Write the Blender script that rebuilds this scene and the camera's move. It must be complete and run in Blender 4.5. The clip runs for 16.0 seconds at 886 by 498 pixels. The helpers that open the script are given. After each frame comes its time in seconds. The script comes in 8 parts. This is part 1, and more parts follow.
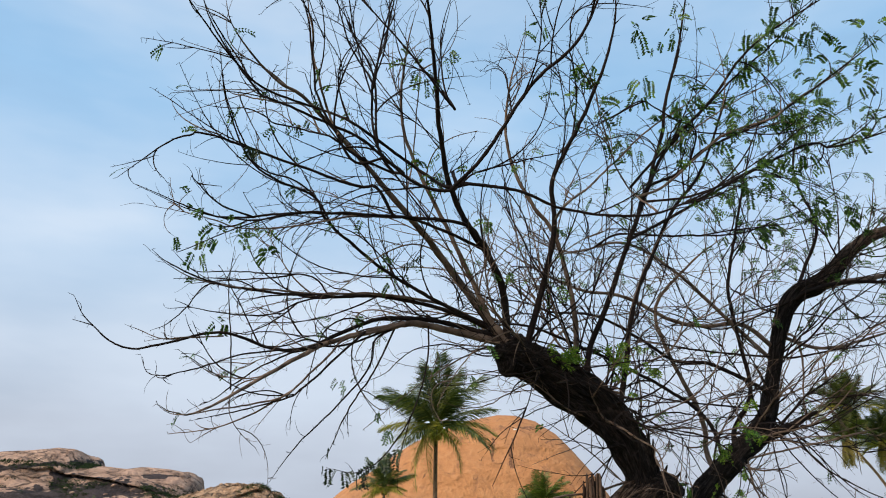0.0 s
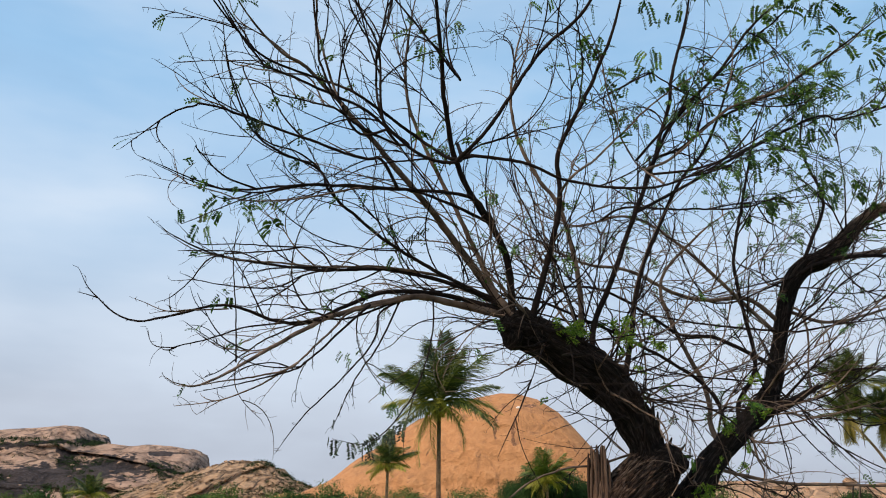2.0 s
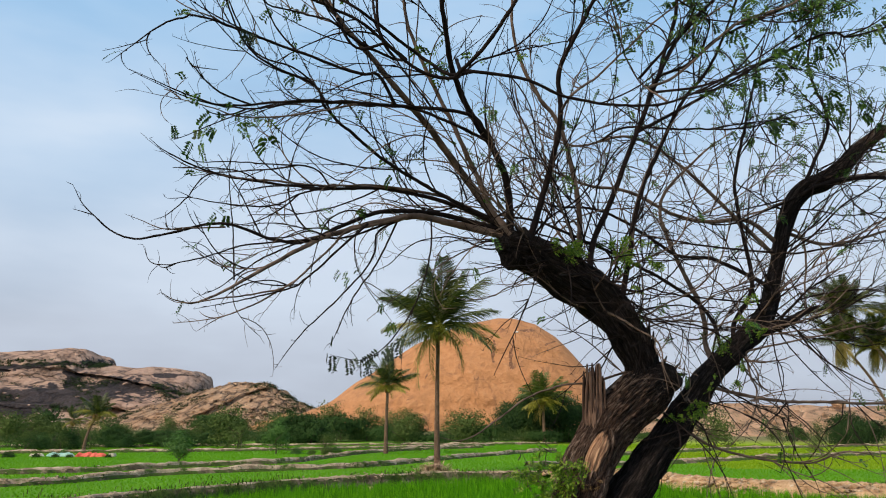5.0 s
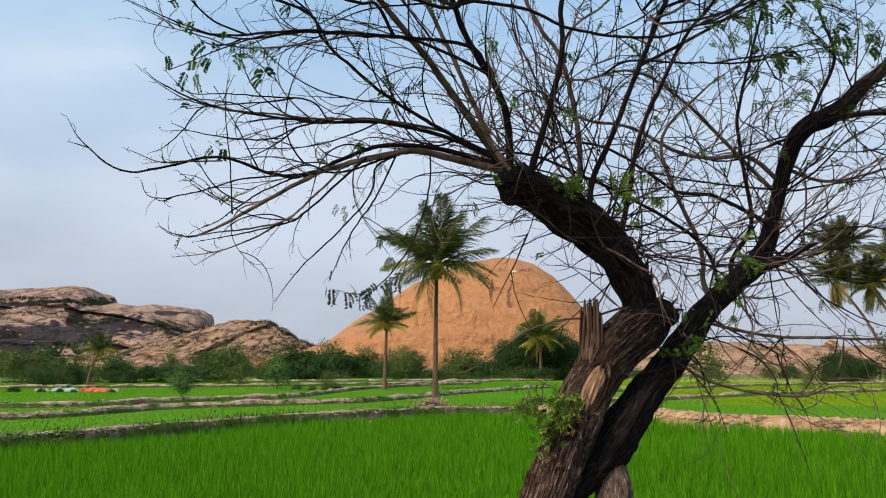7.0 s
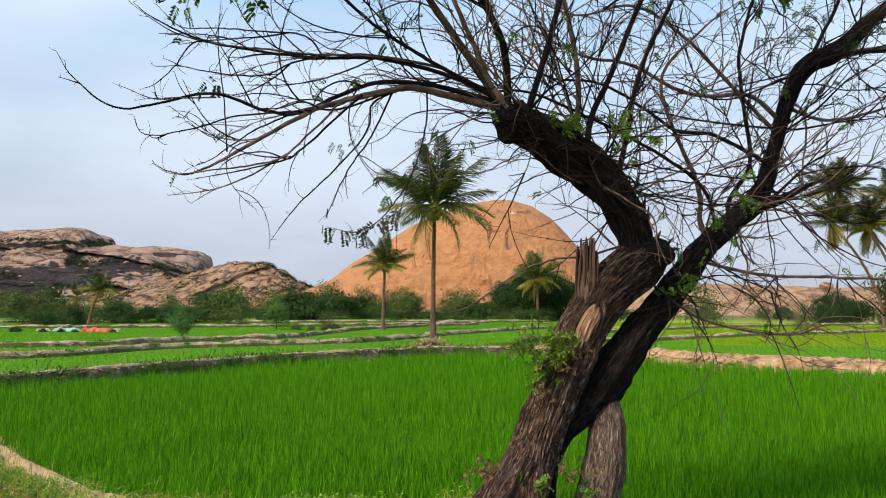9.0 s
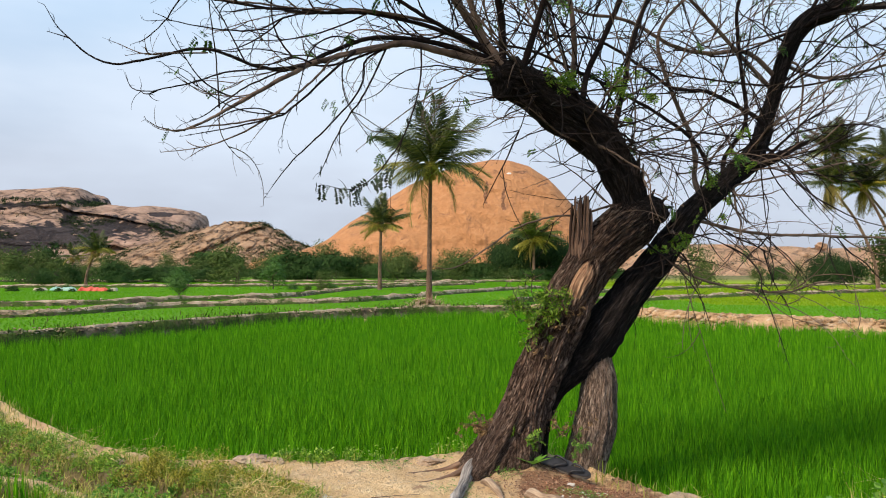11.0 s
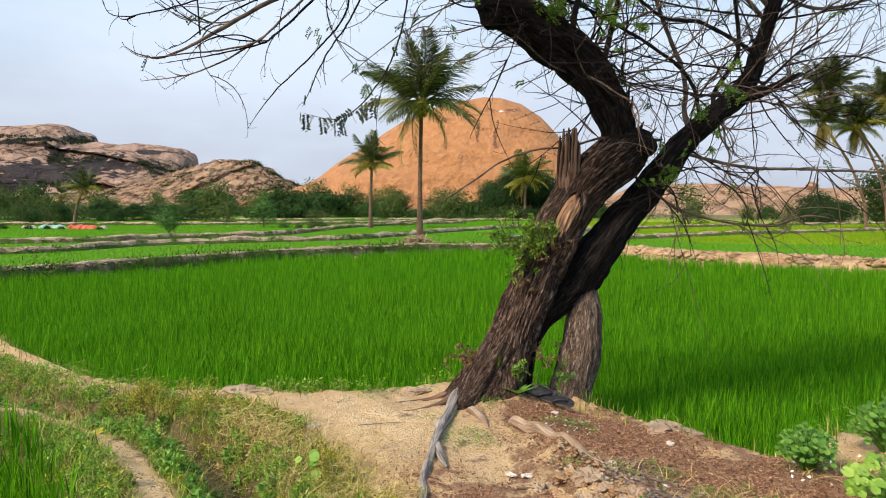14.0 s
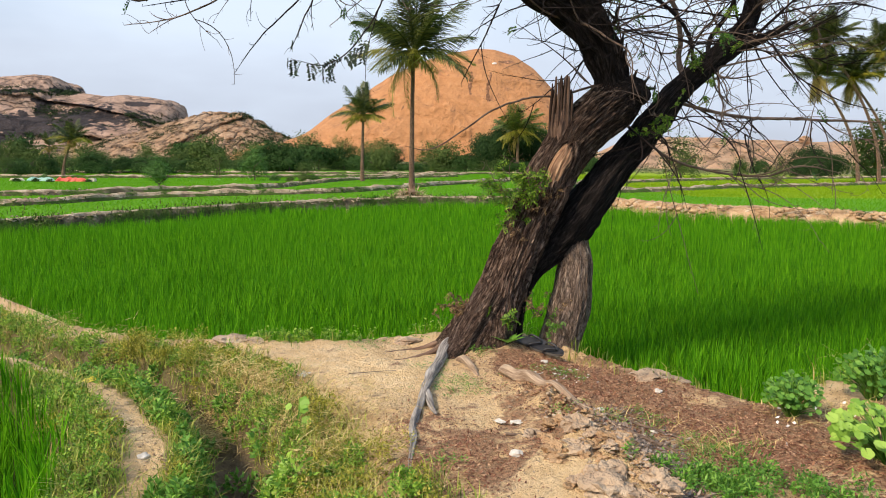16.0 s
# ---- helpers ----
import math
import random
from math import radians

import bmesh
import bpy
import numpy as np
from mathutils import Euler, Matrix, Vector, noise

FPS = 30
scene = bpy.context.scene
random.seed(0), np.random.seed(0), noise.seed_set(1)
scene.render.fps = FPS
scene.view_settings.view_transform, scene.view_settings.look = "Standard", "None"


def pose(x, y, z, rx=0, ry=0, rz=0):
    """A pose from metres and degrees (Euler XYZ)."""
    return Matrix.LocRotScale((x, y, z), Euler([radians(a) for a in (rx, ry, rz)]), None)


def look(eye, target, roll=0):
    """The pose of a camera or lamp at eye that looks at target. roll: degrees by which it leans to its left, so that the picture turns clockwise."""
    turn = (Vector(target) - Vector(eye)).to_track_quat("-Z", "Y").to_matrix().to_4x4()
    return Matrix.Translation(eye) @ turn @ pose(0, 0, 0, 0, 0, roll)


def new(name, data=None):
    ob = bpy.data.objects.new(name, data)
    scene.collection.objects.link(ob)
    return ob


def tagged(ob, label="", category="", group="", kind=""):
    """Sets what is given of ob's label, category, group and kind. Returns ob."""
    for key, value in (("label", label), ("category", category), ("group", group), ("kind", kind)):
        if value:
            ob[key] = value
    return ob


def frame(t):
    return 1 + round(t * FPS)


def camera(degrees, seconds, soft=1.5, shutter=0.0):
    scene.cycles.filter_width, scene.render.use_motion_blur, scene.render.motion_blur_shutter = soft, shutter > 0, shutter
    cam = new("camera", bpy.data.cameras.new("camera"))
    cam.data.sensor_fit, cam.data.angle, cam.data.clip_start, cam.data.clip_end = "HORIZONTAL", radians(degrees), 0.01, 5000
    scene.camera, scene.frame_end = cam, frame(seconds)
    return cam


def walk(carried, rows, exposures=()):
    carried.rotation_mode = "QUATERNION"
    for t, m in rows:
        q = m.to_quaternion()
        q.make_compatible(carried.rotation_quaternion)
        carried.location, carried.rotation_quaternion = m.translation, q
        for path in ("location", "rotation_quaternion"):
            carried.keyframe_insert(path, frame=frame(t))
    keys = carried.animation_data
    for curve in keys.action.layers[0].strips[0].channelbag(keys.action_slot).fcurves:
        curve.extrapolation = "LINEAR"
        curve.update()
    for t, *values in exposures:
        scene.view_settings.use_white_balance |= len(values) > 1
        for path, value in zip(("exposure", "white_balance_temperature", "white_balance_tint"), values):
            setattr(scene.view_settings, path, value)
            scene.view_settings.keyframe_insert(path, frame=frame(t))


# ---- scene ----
cam = camera(60.16, 16.0, 1.0)
PATH = [
    (0, look((-0.076, -0.156, 1.690), (0.045, 9.229, 5.142), -0.19)),
    (0.5, look((-0.087, -0.148, 1.683), (0.011, 9.252, 5.094), -0.18)),
    (1, look((-0.090, -0.147, 1.668), (-0.006, 9.277, 5.012), -0.13)),
    (1.5, look((-0.090, -0.130, 1.660), (-0.008, 9.315, 4.944), -0.15)),
    (2, look((-0.092, -0.117, 1.652), (-0.008, 9.359, 4.847), -0.14)),
    (2.5, look((-0.089, -0.107, 1.648), (-0.003, 9.407, 4.725), -0.14)),
    (3, look((-0.089, -0.100, 1.644), (-0.001, 9.459, 4.580), -0.11)),
    (3.5, look((-0.087, -0.092, 1.636), (-0.001, 9.513, 4.416), -0.05)),
    (4, look((-0.084, -0.086, 1.628), (0.002, 9.566, 4.244), 0.00)),
    (6.5, look((-0.080, -0.039, 1.587), (0.027, 9.815, 3.285), 0.16)),
    (7, look((-0.081, -0.041, 1.580), (0.030, 9.846, 3.074), 0.23)),
    (7.5, look((-0.086, -0.051, 1.569), (0.033, 9.864, 2.858), 0.25)),
    (8, look((-0.084, -0.059, 1.560), (0.041, 9.880, 2.651), 0.28)),
    (8.5, look((-0.075, -0.038, 1.557), (0.057, 9.920, 2.466), 0.30)),
    (9, look((-0.071, -0.033, 1.556), (0.071, 9.938, 2.297), 0.29)),
    (11.5, look((-0.045, -0.045, 1.530), (0.160, 9.952, 1.636), 0.35)),
    (12, look((-0.037, -0.040, 1.522), (0.184, 9.958, 1.508), 0.35)),
    (12.5, look((-0.031, -0.029, 1.511), (0.208, 9.967, 1.370), 0.39)),
    (13, look((-0.028, -0.036, 1.501), (0.235, 9.957, 1.226), 0.45)),
    (13.5, look((-0.019, -0.032, 1.494), (0.263, 9.955, 1.070), 0.40)),
    (14, look((-0.015, -0.030, 1.486), (0.292, 9.949, 0.913), 0.46)),
    (14.5, look((-0.009, -0.025, 1.478), (0.323, 9.943, 0.754), 0.51)),
    (15, look((-0.005, -0.023, 1.472), (0.352, 9.932, 0.596), 0.50)),
    (15.5, look((-0.001, 0.001, 1.458), (0.385, 9.941, 0.433), 0.55)),
    (16, look((-0.000, -0.001, 1.452), (0.411, 9.922, 0.280), 0.58)),
]
walk(cam, PATH, [(0, -0.1), (4, -0.13), (7, -0.14), (8, -0.05), (9, 0.06), (11.5, 0.1), (16, 0.2)])

# ---- sky and sun ----
SUN_AZ, SUN_EL = radians(232), radians(40)  # clockwise from +y: behind the camera, to its left
world = bpy.data.worlds.new("sky")
scene.world = world
world.use_nodes = True
wn, wl = world.node_tree.nodes, world.node_tree.links
wn.clear()
w_out = wn.new("ShaderNodeOutputWorld")
w_bg = wn.new("ShaderNodeBackground")
w_sky = wn.new("ShaderNodeTexSky")
w_sky.sky_type, w_sky.sun_disc = "NISHITA", False
w_sky.sun_elevation, w_sky.sun_rotation = SUN_EL, SUN_AZ
w_sky.air_density, w_sky.dust_density, w_sky.ozone_density = 1.0, 1.5, 1.5
w_gain = wn.new("ShaderNodeVectorMath")
w_gain.operation = "SCALE"
w_gain.inputs[3].default_value = 0.15
w_tc = wn.new("ShaderNodeTexCoord")
w_sep = wn.new("ShaderNodeSeparateXYZ")
w_ramp = wn.new("ShaderNodeValToRGB")  # how much haze lies before the blue, by height
w_ramp.color_ramp.elements[0].position, w_ramp.color_ramp.elements[0].color = 0.0, (1, 1, 1, 1)
w_ramp.color_ramp.elements[1].position, w_ramp.color_ramp.elements[1].color = 0.7, (0.55, 0.55, 0.55, 1)
w_map = wn.new("ShaderNodeMapping")
w_map.inputs["Scale"].default_value = (1.0, 1.0, 3.2)
w_noise = wn.new("ShaderNodeTexNoise")
w_noise.inputs["Scale"].default_value, w_noise.inputs["Detail"].default_value, w_noise.inputs["Roughness"].default_value = 1.7, 5.0, 0.5
w_cl = wn.new("ShaderNodeMapRange")
w_cl.inputs["From Min"].default_value, w_cl.inputs["From Max"].default_value = 0.38, 0.72
w_cl.inputs["To Min"].default_value, w_cl.inputs["To Max"].default_value = -0.1, 0.3
w_add = wn.new("ShaderNodeMath")
w_add.operation, w_add.use_clamp = "ADD", True
w_mix = wn.new("ShaderNodeMix")
w_mix.data_type = "RGBA"
w_haze = wn.new("ShaderNodeValToRGB")
stops = [(0.0, (0.495, 0.54, 0.635)), (0.12, (0.54, 0.60, 0.715)), (0.3, (0.60, 0.78, 0.99)), (0.5, (0.47, 0.80, 1.15)), (0.68, (0.50, 0.82, 1.18)), (1.0, (1.25, 1.3, 1.4))]
w_haze.color_ramp.elements[0].position, w_haze.color_ramp.elements[0].color = stops[0][0], (*stops[0][1], 1)
w_haze.color_ramp.elements[1].position, w_haze.color_ramp.elements[1].color = stops[-1][0], (*stops[-1][1], 1)
for p, c in stops[1:-1]:
    w_haze.color_ramp.elements.new(p).color = (*c, 1)
wl.new(w_tc.outputs["Generated"], w_sep.inputs[0])
wl.new(w_sep.outputs[2], w_ramp.inputs[0])
wl.new(w_sep.outputs[2], w_haze.inputs[0])
wl.new(w_tc.outputs["Generated"], w_map.inputs[0])
wl.new(w_map.outputs[0], w_noise.inputs[0])
wl.new(w_noise.outputs[0], w_cl.inputs["Value"])
wl.new(w_ramp.outputs[0], w_add.inputs[0])
wl.new(w_cl.outputs[0], w_add.inputs[1])
wl.new(w_sky.outputs[0], w_gain.inputs[0])
wl.new(w_add.outputs[0], w_mix.inputs[0])
wl.new(w_gain.outputs[0], w_mix.inputs[6])
w_veil = wn.new("ShaderNodeMix")
w_veil.data_type = "RGBA"
w_veil.inputs[7].default_value = (0.74, 0.84, 0.98, 1)
w_vf = wn.new("ShaderNodeMapRange")
for key, value in (("From Min", 0.45), ("From Max", 0.68), ("To Min", 0.0), ("To Max", 0.75)):
    w_vf.inputs[key].default_value = value
wl.new(w_noise.outputs[0], w_vf.inputs["Value"])
wl.new(w_vf.outputs[0], w_veil.inputs[0])
wl.new(w_haze.outputs[0], w_veil.inputs[6])
wl.new(w_veil.outputs[2], w_mix.inputs[7])
wl.new(w_mix.outputs[2], w_bg.inputs[0])
wl.new(w_bg.outputs[0], w_out.inputs[0])
sun = new("sun", bpy.data.lights.new("sun", "SUN"))
sun.data.energy, sun.data.angle, sun.data.color = 4.6, radians(12), (1.0, 0.82, 0.62)
sun.matrix_world = look((60 * math.sin(SUN_AZ), 60 * math.cos(SUN_AZ), 60 * math.tan(SUN_EL)), (0, 0, 0))
scene.view_settings.exposure = 0.0


# ---- materials ----
def stops_into(ramp, stops):
    ramp.elements[0].position, ramp.elements[0].color = stops[0][0], (*stops[0][1], 1)
    ramp.elements[1].position, ramp.elements[1].color = stops[-1][0], (*stops[-1][1], 1)
    for p, c in stops[1:-1]:
        ramp.elements.new(p).color = (*c, 1)


class Mat:
    """A node material: a principled surface and a few shorthands to wire noise, ramps and relief into it."""

    def __init__(self, name, rough=0.9, spec=0.3):
        self.m = bpy.data.materials.new(name)
        self.m.use_nodes = True
        self.n, self.l = self.m.node_tree.nodes, self.m.node_tree.links
        self.p = self.n["Principled BSDF"]
        self.p.inputs["Roughness"].default_value = rough
        self.p.inputs["Specular IOR Level"].default_value = spec
        self.coord = self.n.new("ShaderNodeTexCoord").outputs["Object"]

    def use(self, attribute):
        a = self.n.new("ShaderNodeAttribute")
        a.attribute_name = attribute
        return a

    def stretch(self, x, y, z, source=None):
        a = self.n.new("ShaderNodeMapping")
        a.inputs["Scale"].default_value = (x, y, z)
        self.l.new(source or self.coord, a.inputs[0])
        return a.outputs[0]

    def noise(self, scale, detail=6, rough=0.6, source=None, warp=0.0):
        a = self.n.new("ShaderNodeTexNoise")
        for k, v in (("Scale", scale), ("Detail", detail), ("Roughness", rough), ("Distortion", warp)):
            a.inputs[k].default_value = v
        self.l.new(source or self.coord, a.inputs["Vector"])
        return a.outputs[0]

    def cells(self, scale, source=None, feature="F1"):
        a = self.n.new("ShaderNodeTexVoronoi")
        a.feature = feature
        a.inputs["Scale"].default_value = scale
        self.l.new(source or self.coord, a.inputs["Vector"])
        return a.outputs[0]

    def island(self):
        return self.n.new("ShaderNodeNewGeometry").outputs["Random Per Island"]

    def each(self):
        return self.n.new("ShaderNodeObjectInfo").outputs["Random"]

    def ramp(self, value, *stops):
        a = self.n.new("ShaderNodeValToRGB")
        stops_into(a.color_ramp, stops)
        self.l.new(value, a.inputs[0])
        return a.outputs[0]

    def span(self, value, a0, a1, b0=0.0, b1=1.0):
        a = self.n.new("ShaderNodeMapRange")
        for k, v in zip(("From Min", "From Max", "To Min", "To Max"), (a0, a1, b0, b1)):
            a.inputs[k].default_value = v
        self.l.new(value, a.inputs["Value"])
        return a.outputs[0]

    def math(self, op, a, b):
        n = self.n.new("ShaderNodeMath")
        n.operation = op
        for k, v in enumerate((a, b)):
            if isinstance(v, (int, float)):
                n.inputs[k].default_value = v
            else:
                self.l.new(v, n.inputs[k])
        return n.outputs[0]

    def mix(self, fac, a, b, blend="MIX"):
        n = self.n.new("ShaderNodeMix")
        n.data_type, n.blend_type = "RGBA", blend
        for k, v in ((0, fac), (6, a), (7, b)):
            if isinstance(v, (int, float)):
                n.inputs[k].default_value = v
            elif isinstance(v, tuple):
                n.inputs[k].default_value = (*v, 1)
            else:
                self.l.new(v, n.inputs[k])
        return n.outputs[2]

    def colour(self, c):
        if isinstance(c, tuple):
            self.p.inputs["Base Color"].default_value = (*c, 1)
        else:
            self.l.new(c, self.p.inputs["Base Color"])
        return self

    def relief(self, height, strength=0.5, distance=0.02):
        b = self.n.new("ShaderNodeBump")
        b.inputs["Strength"].default_value, b.inputs["Distance"].default_value = strength, distance
        self.l.new(height, b.inputs["Height"])
        self.l.new(b.outputs[0], self.p.inputs["Normal"])
        return self

    def leafy(self, c, share=0.35):
        """Lets light through a thin leaf."""
        t = self.n.new("ShaderNodeBsdfTranslucent")
        self.l.new(c, t.inputs[0])
        s = self.n.new("ShaderNodeMixShader")
        s.inputs[0].default_value = share
        self.l.new(self.p.outputs[0], s.inputs[1])
        self.l.new(t.outputs[0], s.inputs[2])
        self.l.new(s.outputs[0], self.n["Material Output"].inputs[0])
        return self


def leaf_material(name, dark, mid, light, share=0.35, rough=0.55, spec=0.35, patch=0.0):
    k = Mat(name, rough, spec)
    c = k.ramp(k.island(), (0.0, dark), (0.5, mid), (1.0, light))
    if patch:
        big = k.noise(patch, 3, 0.5)
        c = k.mix(k.span(big, 0.35, 0.7, 0.0, 0.75), c, tuple(0.5 * v for v in mid))
    k.colour(c)
    return k.leafy(c, share).m


def rice_material(name, a, b, c):
    k = Mat(name, 0.7, 0.12)
    blade = k.ramp(k.island(), (0.0, a), (0.5, b), (1.0, c))
    big = k.noise(0.35, 4, 0.6)
    c = k.mix(k.span(big, 0.3, 0.72), blade, k.mix(0.5, blade, (0.075, 0.27, 0.005)))
    k.colour(c)
    return k.leafy(c, 0.4).m


def bark_material(name, dark, mid, light, near_black=(0.0145, 0.0115, 0.0105)):
    k = Mat(name, 0.95, 0.15)
    uv, tone = k.use("bark"), k.use("tone")
    long = k.stretch(20, 20, 2.4, uv.outputs["Vector"])
    plates = k.noise(2.6, 7, 0.65, long, 0.5)
    grooves = k.noise(4.2, 4, 0.55, long, 0.8)
    cleft = k.math("ABSOLUTE", k.math("SUBTRACT", grooves, 0.5), 0.0)
    fine = k.noise(9.0, 5, 0.7, long)
    base = k.ramp(plates, (0.34, tuple(0.5 * (a + b) for a, b in zip(dark, mid))), (0.50, mid), (0.66, light))
    base = k.mix(k.span(k.noise(3.0, 5, 0.6, uv.outputs["Vector"]), 0.45, 0.7, 0, 0.6), base, tuple(0.6 * v for v in mid))
    base = k.mix(k.span(fine, 0.55, 0.8, 0, 0.4), base, tuple(min(1, 1.5 * v) for v in light))
    base = k.mix(k.span(cleft, 0.0, 0.05, 0.95, 0.0), base, dark)
    black_bark = k.ramp(plates, (0.38, near_black), (0.50, tuple(1.7 * v for v in near_black)), (0.70, tuple(6.0 * v for v in near_black)))
    black_bark = k.mix(k.span(cleft, 0.0, 0.05, 0.8, 0.0), black_bark, tuple(0.4 * v for v in near_black))
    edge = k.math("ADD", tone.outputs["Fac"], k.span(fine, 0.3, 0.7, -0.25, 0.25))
    k.colour(k.mix(k.span(edge, 0.35, 0.65), base, black_bark))
    k.relief(k.math("ADD", k.span(cleft, 0.0, 0.09), k.math("ADD", plates, k.math("MULTIPLY", fine, 0.4))), 1.0, 0.035)
    return k.m


def wood_material(name, dark, light, varied=False):
    k = Mat(name, 0.85, 0.2)
    uv = k.use("bark")
    grain = k.noise(3.0, 6, 0.65, k.stretch(26, 26, 1.6, uv.outputs["Vector"]), 0.3)
    c = k.ramp(grain, (0.36, dark), (0.64, light))
    if varied:
        c = k.mix(k.span(k.each(), 0.0, 1.0, 0.0, 0.85), c, dark)
    c = k.mix(k.span(k.noise(6, 4, 0.6), 0.5, 0.75, 0, 0.5), c, tuple(0.45 * v for v in dark))
    return k.colour(c).relief(grain, 0.9, 0.012).m


def ground_material():
    k = Mat("field soil", 0.95, 0.15)
    dirt, litter, weed, paddy = (k.use(a).outputs["Fac"] for a in ("dirt", "litter", "weed", "paddy"))
    big, mid, fine = k.noise(1.1, 5, 0.6), k.noise(6.0, 7, 0.65), k.noise(55.0, 5, 0.7)
    earth = k.ramp(mid, (0.25, (0.54, 0.35, 0.175)), (0.45, (0.80, 0.57, 0.31)), (0.75, (0.90, 0.72, 0.46)))
    earth = k.mix(k.span(big, 0.42, 0.68, 0, 0.6), earth, (0.50, 0.30, 0.16))
    earth = k.mix(k.span(fine, 0.5, 0.72, 0, 0.3), earth, (0.40, 0.24, 0.125))
    earth = k.mix(k.span(k.noise(140.0, 4, 0.7), 0.52, 0.7, 0, 0.5), earth, (0.86, 0.70, 0.50))
    earth = k.mix(k.span(k.noise(17.0, 6, 0.7), 0.58, 0.72, 0, 0.5), earth, (0.40, 0.23, 0.125))
    red = k.ramp(k.cells(42, None), (0.0, (0.34, 0.15, 0.08)), (0.45, (0.25, 0.11, 0.065)), (0.8, (0.13, 0.06, 0.04)))
    lit = k.span(k.math("ADD", litter, k.math("ADD", k.span(mid, 0.3, 0.7, -0.35, 0.35), k.span(k.noise(3.0, 5, 0.6), 0.35, 0.65, -0.35, 0.3))), 0.35, 0.65)
    c = k.mix(k.math("MULTIPLY", lit, 0.75), earth, red)
    # soil between the weeds, its colour darkened to suggest the shade under them
    under_weeds = k.ramp(fine, (0.3, (0.028, 0.036, 0.010)), (0.7, (0.12, 0.125, 0.035)))
    wd = k.span(k.math("ADD", weed, k.span(mid, 0.3, 0.7, -0.35, 0.35)), 0.35, 0.65)
    c = k.mix(k.math("MULTIPLY", wd, 0.8), c, under_weeds)
    # ditch bed: mud tone, darkened for the shade between its walls
    c = k.mix(k.math("MULTIPLY", k.use("shaded_mud").outputs["Fac"], 0.85), c, k.ramp(fine, (0.3, (0.11, 0.08, 0.055)), (0.7, (0.28, 0.20, 0.13))))
    mud = k.ramp(mid, (0.3, (0.02, 0.035, 0.008)), (0.7, (0.045, 0.09, 0.012)))
    far = k.ramp(k.noise(0.25, 5, 0.65), (0.3, (0.085, 0.24, 0.006)), (0.55, (0.105, 0.285, 0.007)), (0.75, (0.14, 0.31, 0.012)))
    far = k.mix(k.use("ripe").outputs["Fac"], far, (0.26, 0.37, 0.014))
    scrub = k.ramp(big, (0.3, (0.22, 0.17, 0.09)), (0.6, (0.13, 0.14, 0.05)))
    wild = k.mix(k.use("far").outputs["Fac"], mud, far)
    c = k.mix(paddy, c, wild)
    c = k.mix(k.use("scrub").outputs["Fac"], c, scrub)
    k.colour(c)
    k.relief(k.math("ADD", k.math("MULTIPLY", k.noise(17.0, 6, 0.7), 0.7), k.math("ADD", mid, k.math("MULTIPLY", fine, 0.6))), 1.0, 0.06)
    return k.m


def earth_material(name, dark, mid, light, grass=0.3):
    k = Mat(name, 0.95, 0.15)
    a, b, g = k.noise(2.2, 6, 0.65), k.noise(14, 5, 0.65), k.noise(0.9, 5, 0.7)
    c = k.ramp(a, (0.3, dark), (0.5, mid), (0.75, light))
    c = k.mix(k.span(b, 0.45, 0.75, 0, 0.6), c, dark)
    c = k.mix(k.span(g, 0.62 - grass * 0.35, 0.72 - grass * 0.35), c, k.ramp(b, (0.3, (0.03, 0.05, 0.012)), (0.7, (0.09, 0.14, 0.025))))
    return k.colour(c).relief(k.math("ADD", a, k.math("MULTIPLY", b, 0.5)), 1.0, 0.12).m


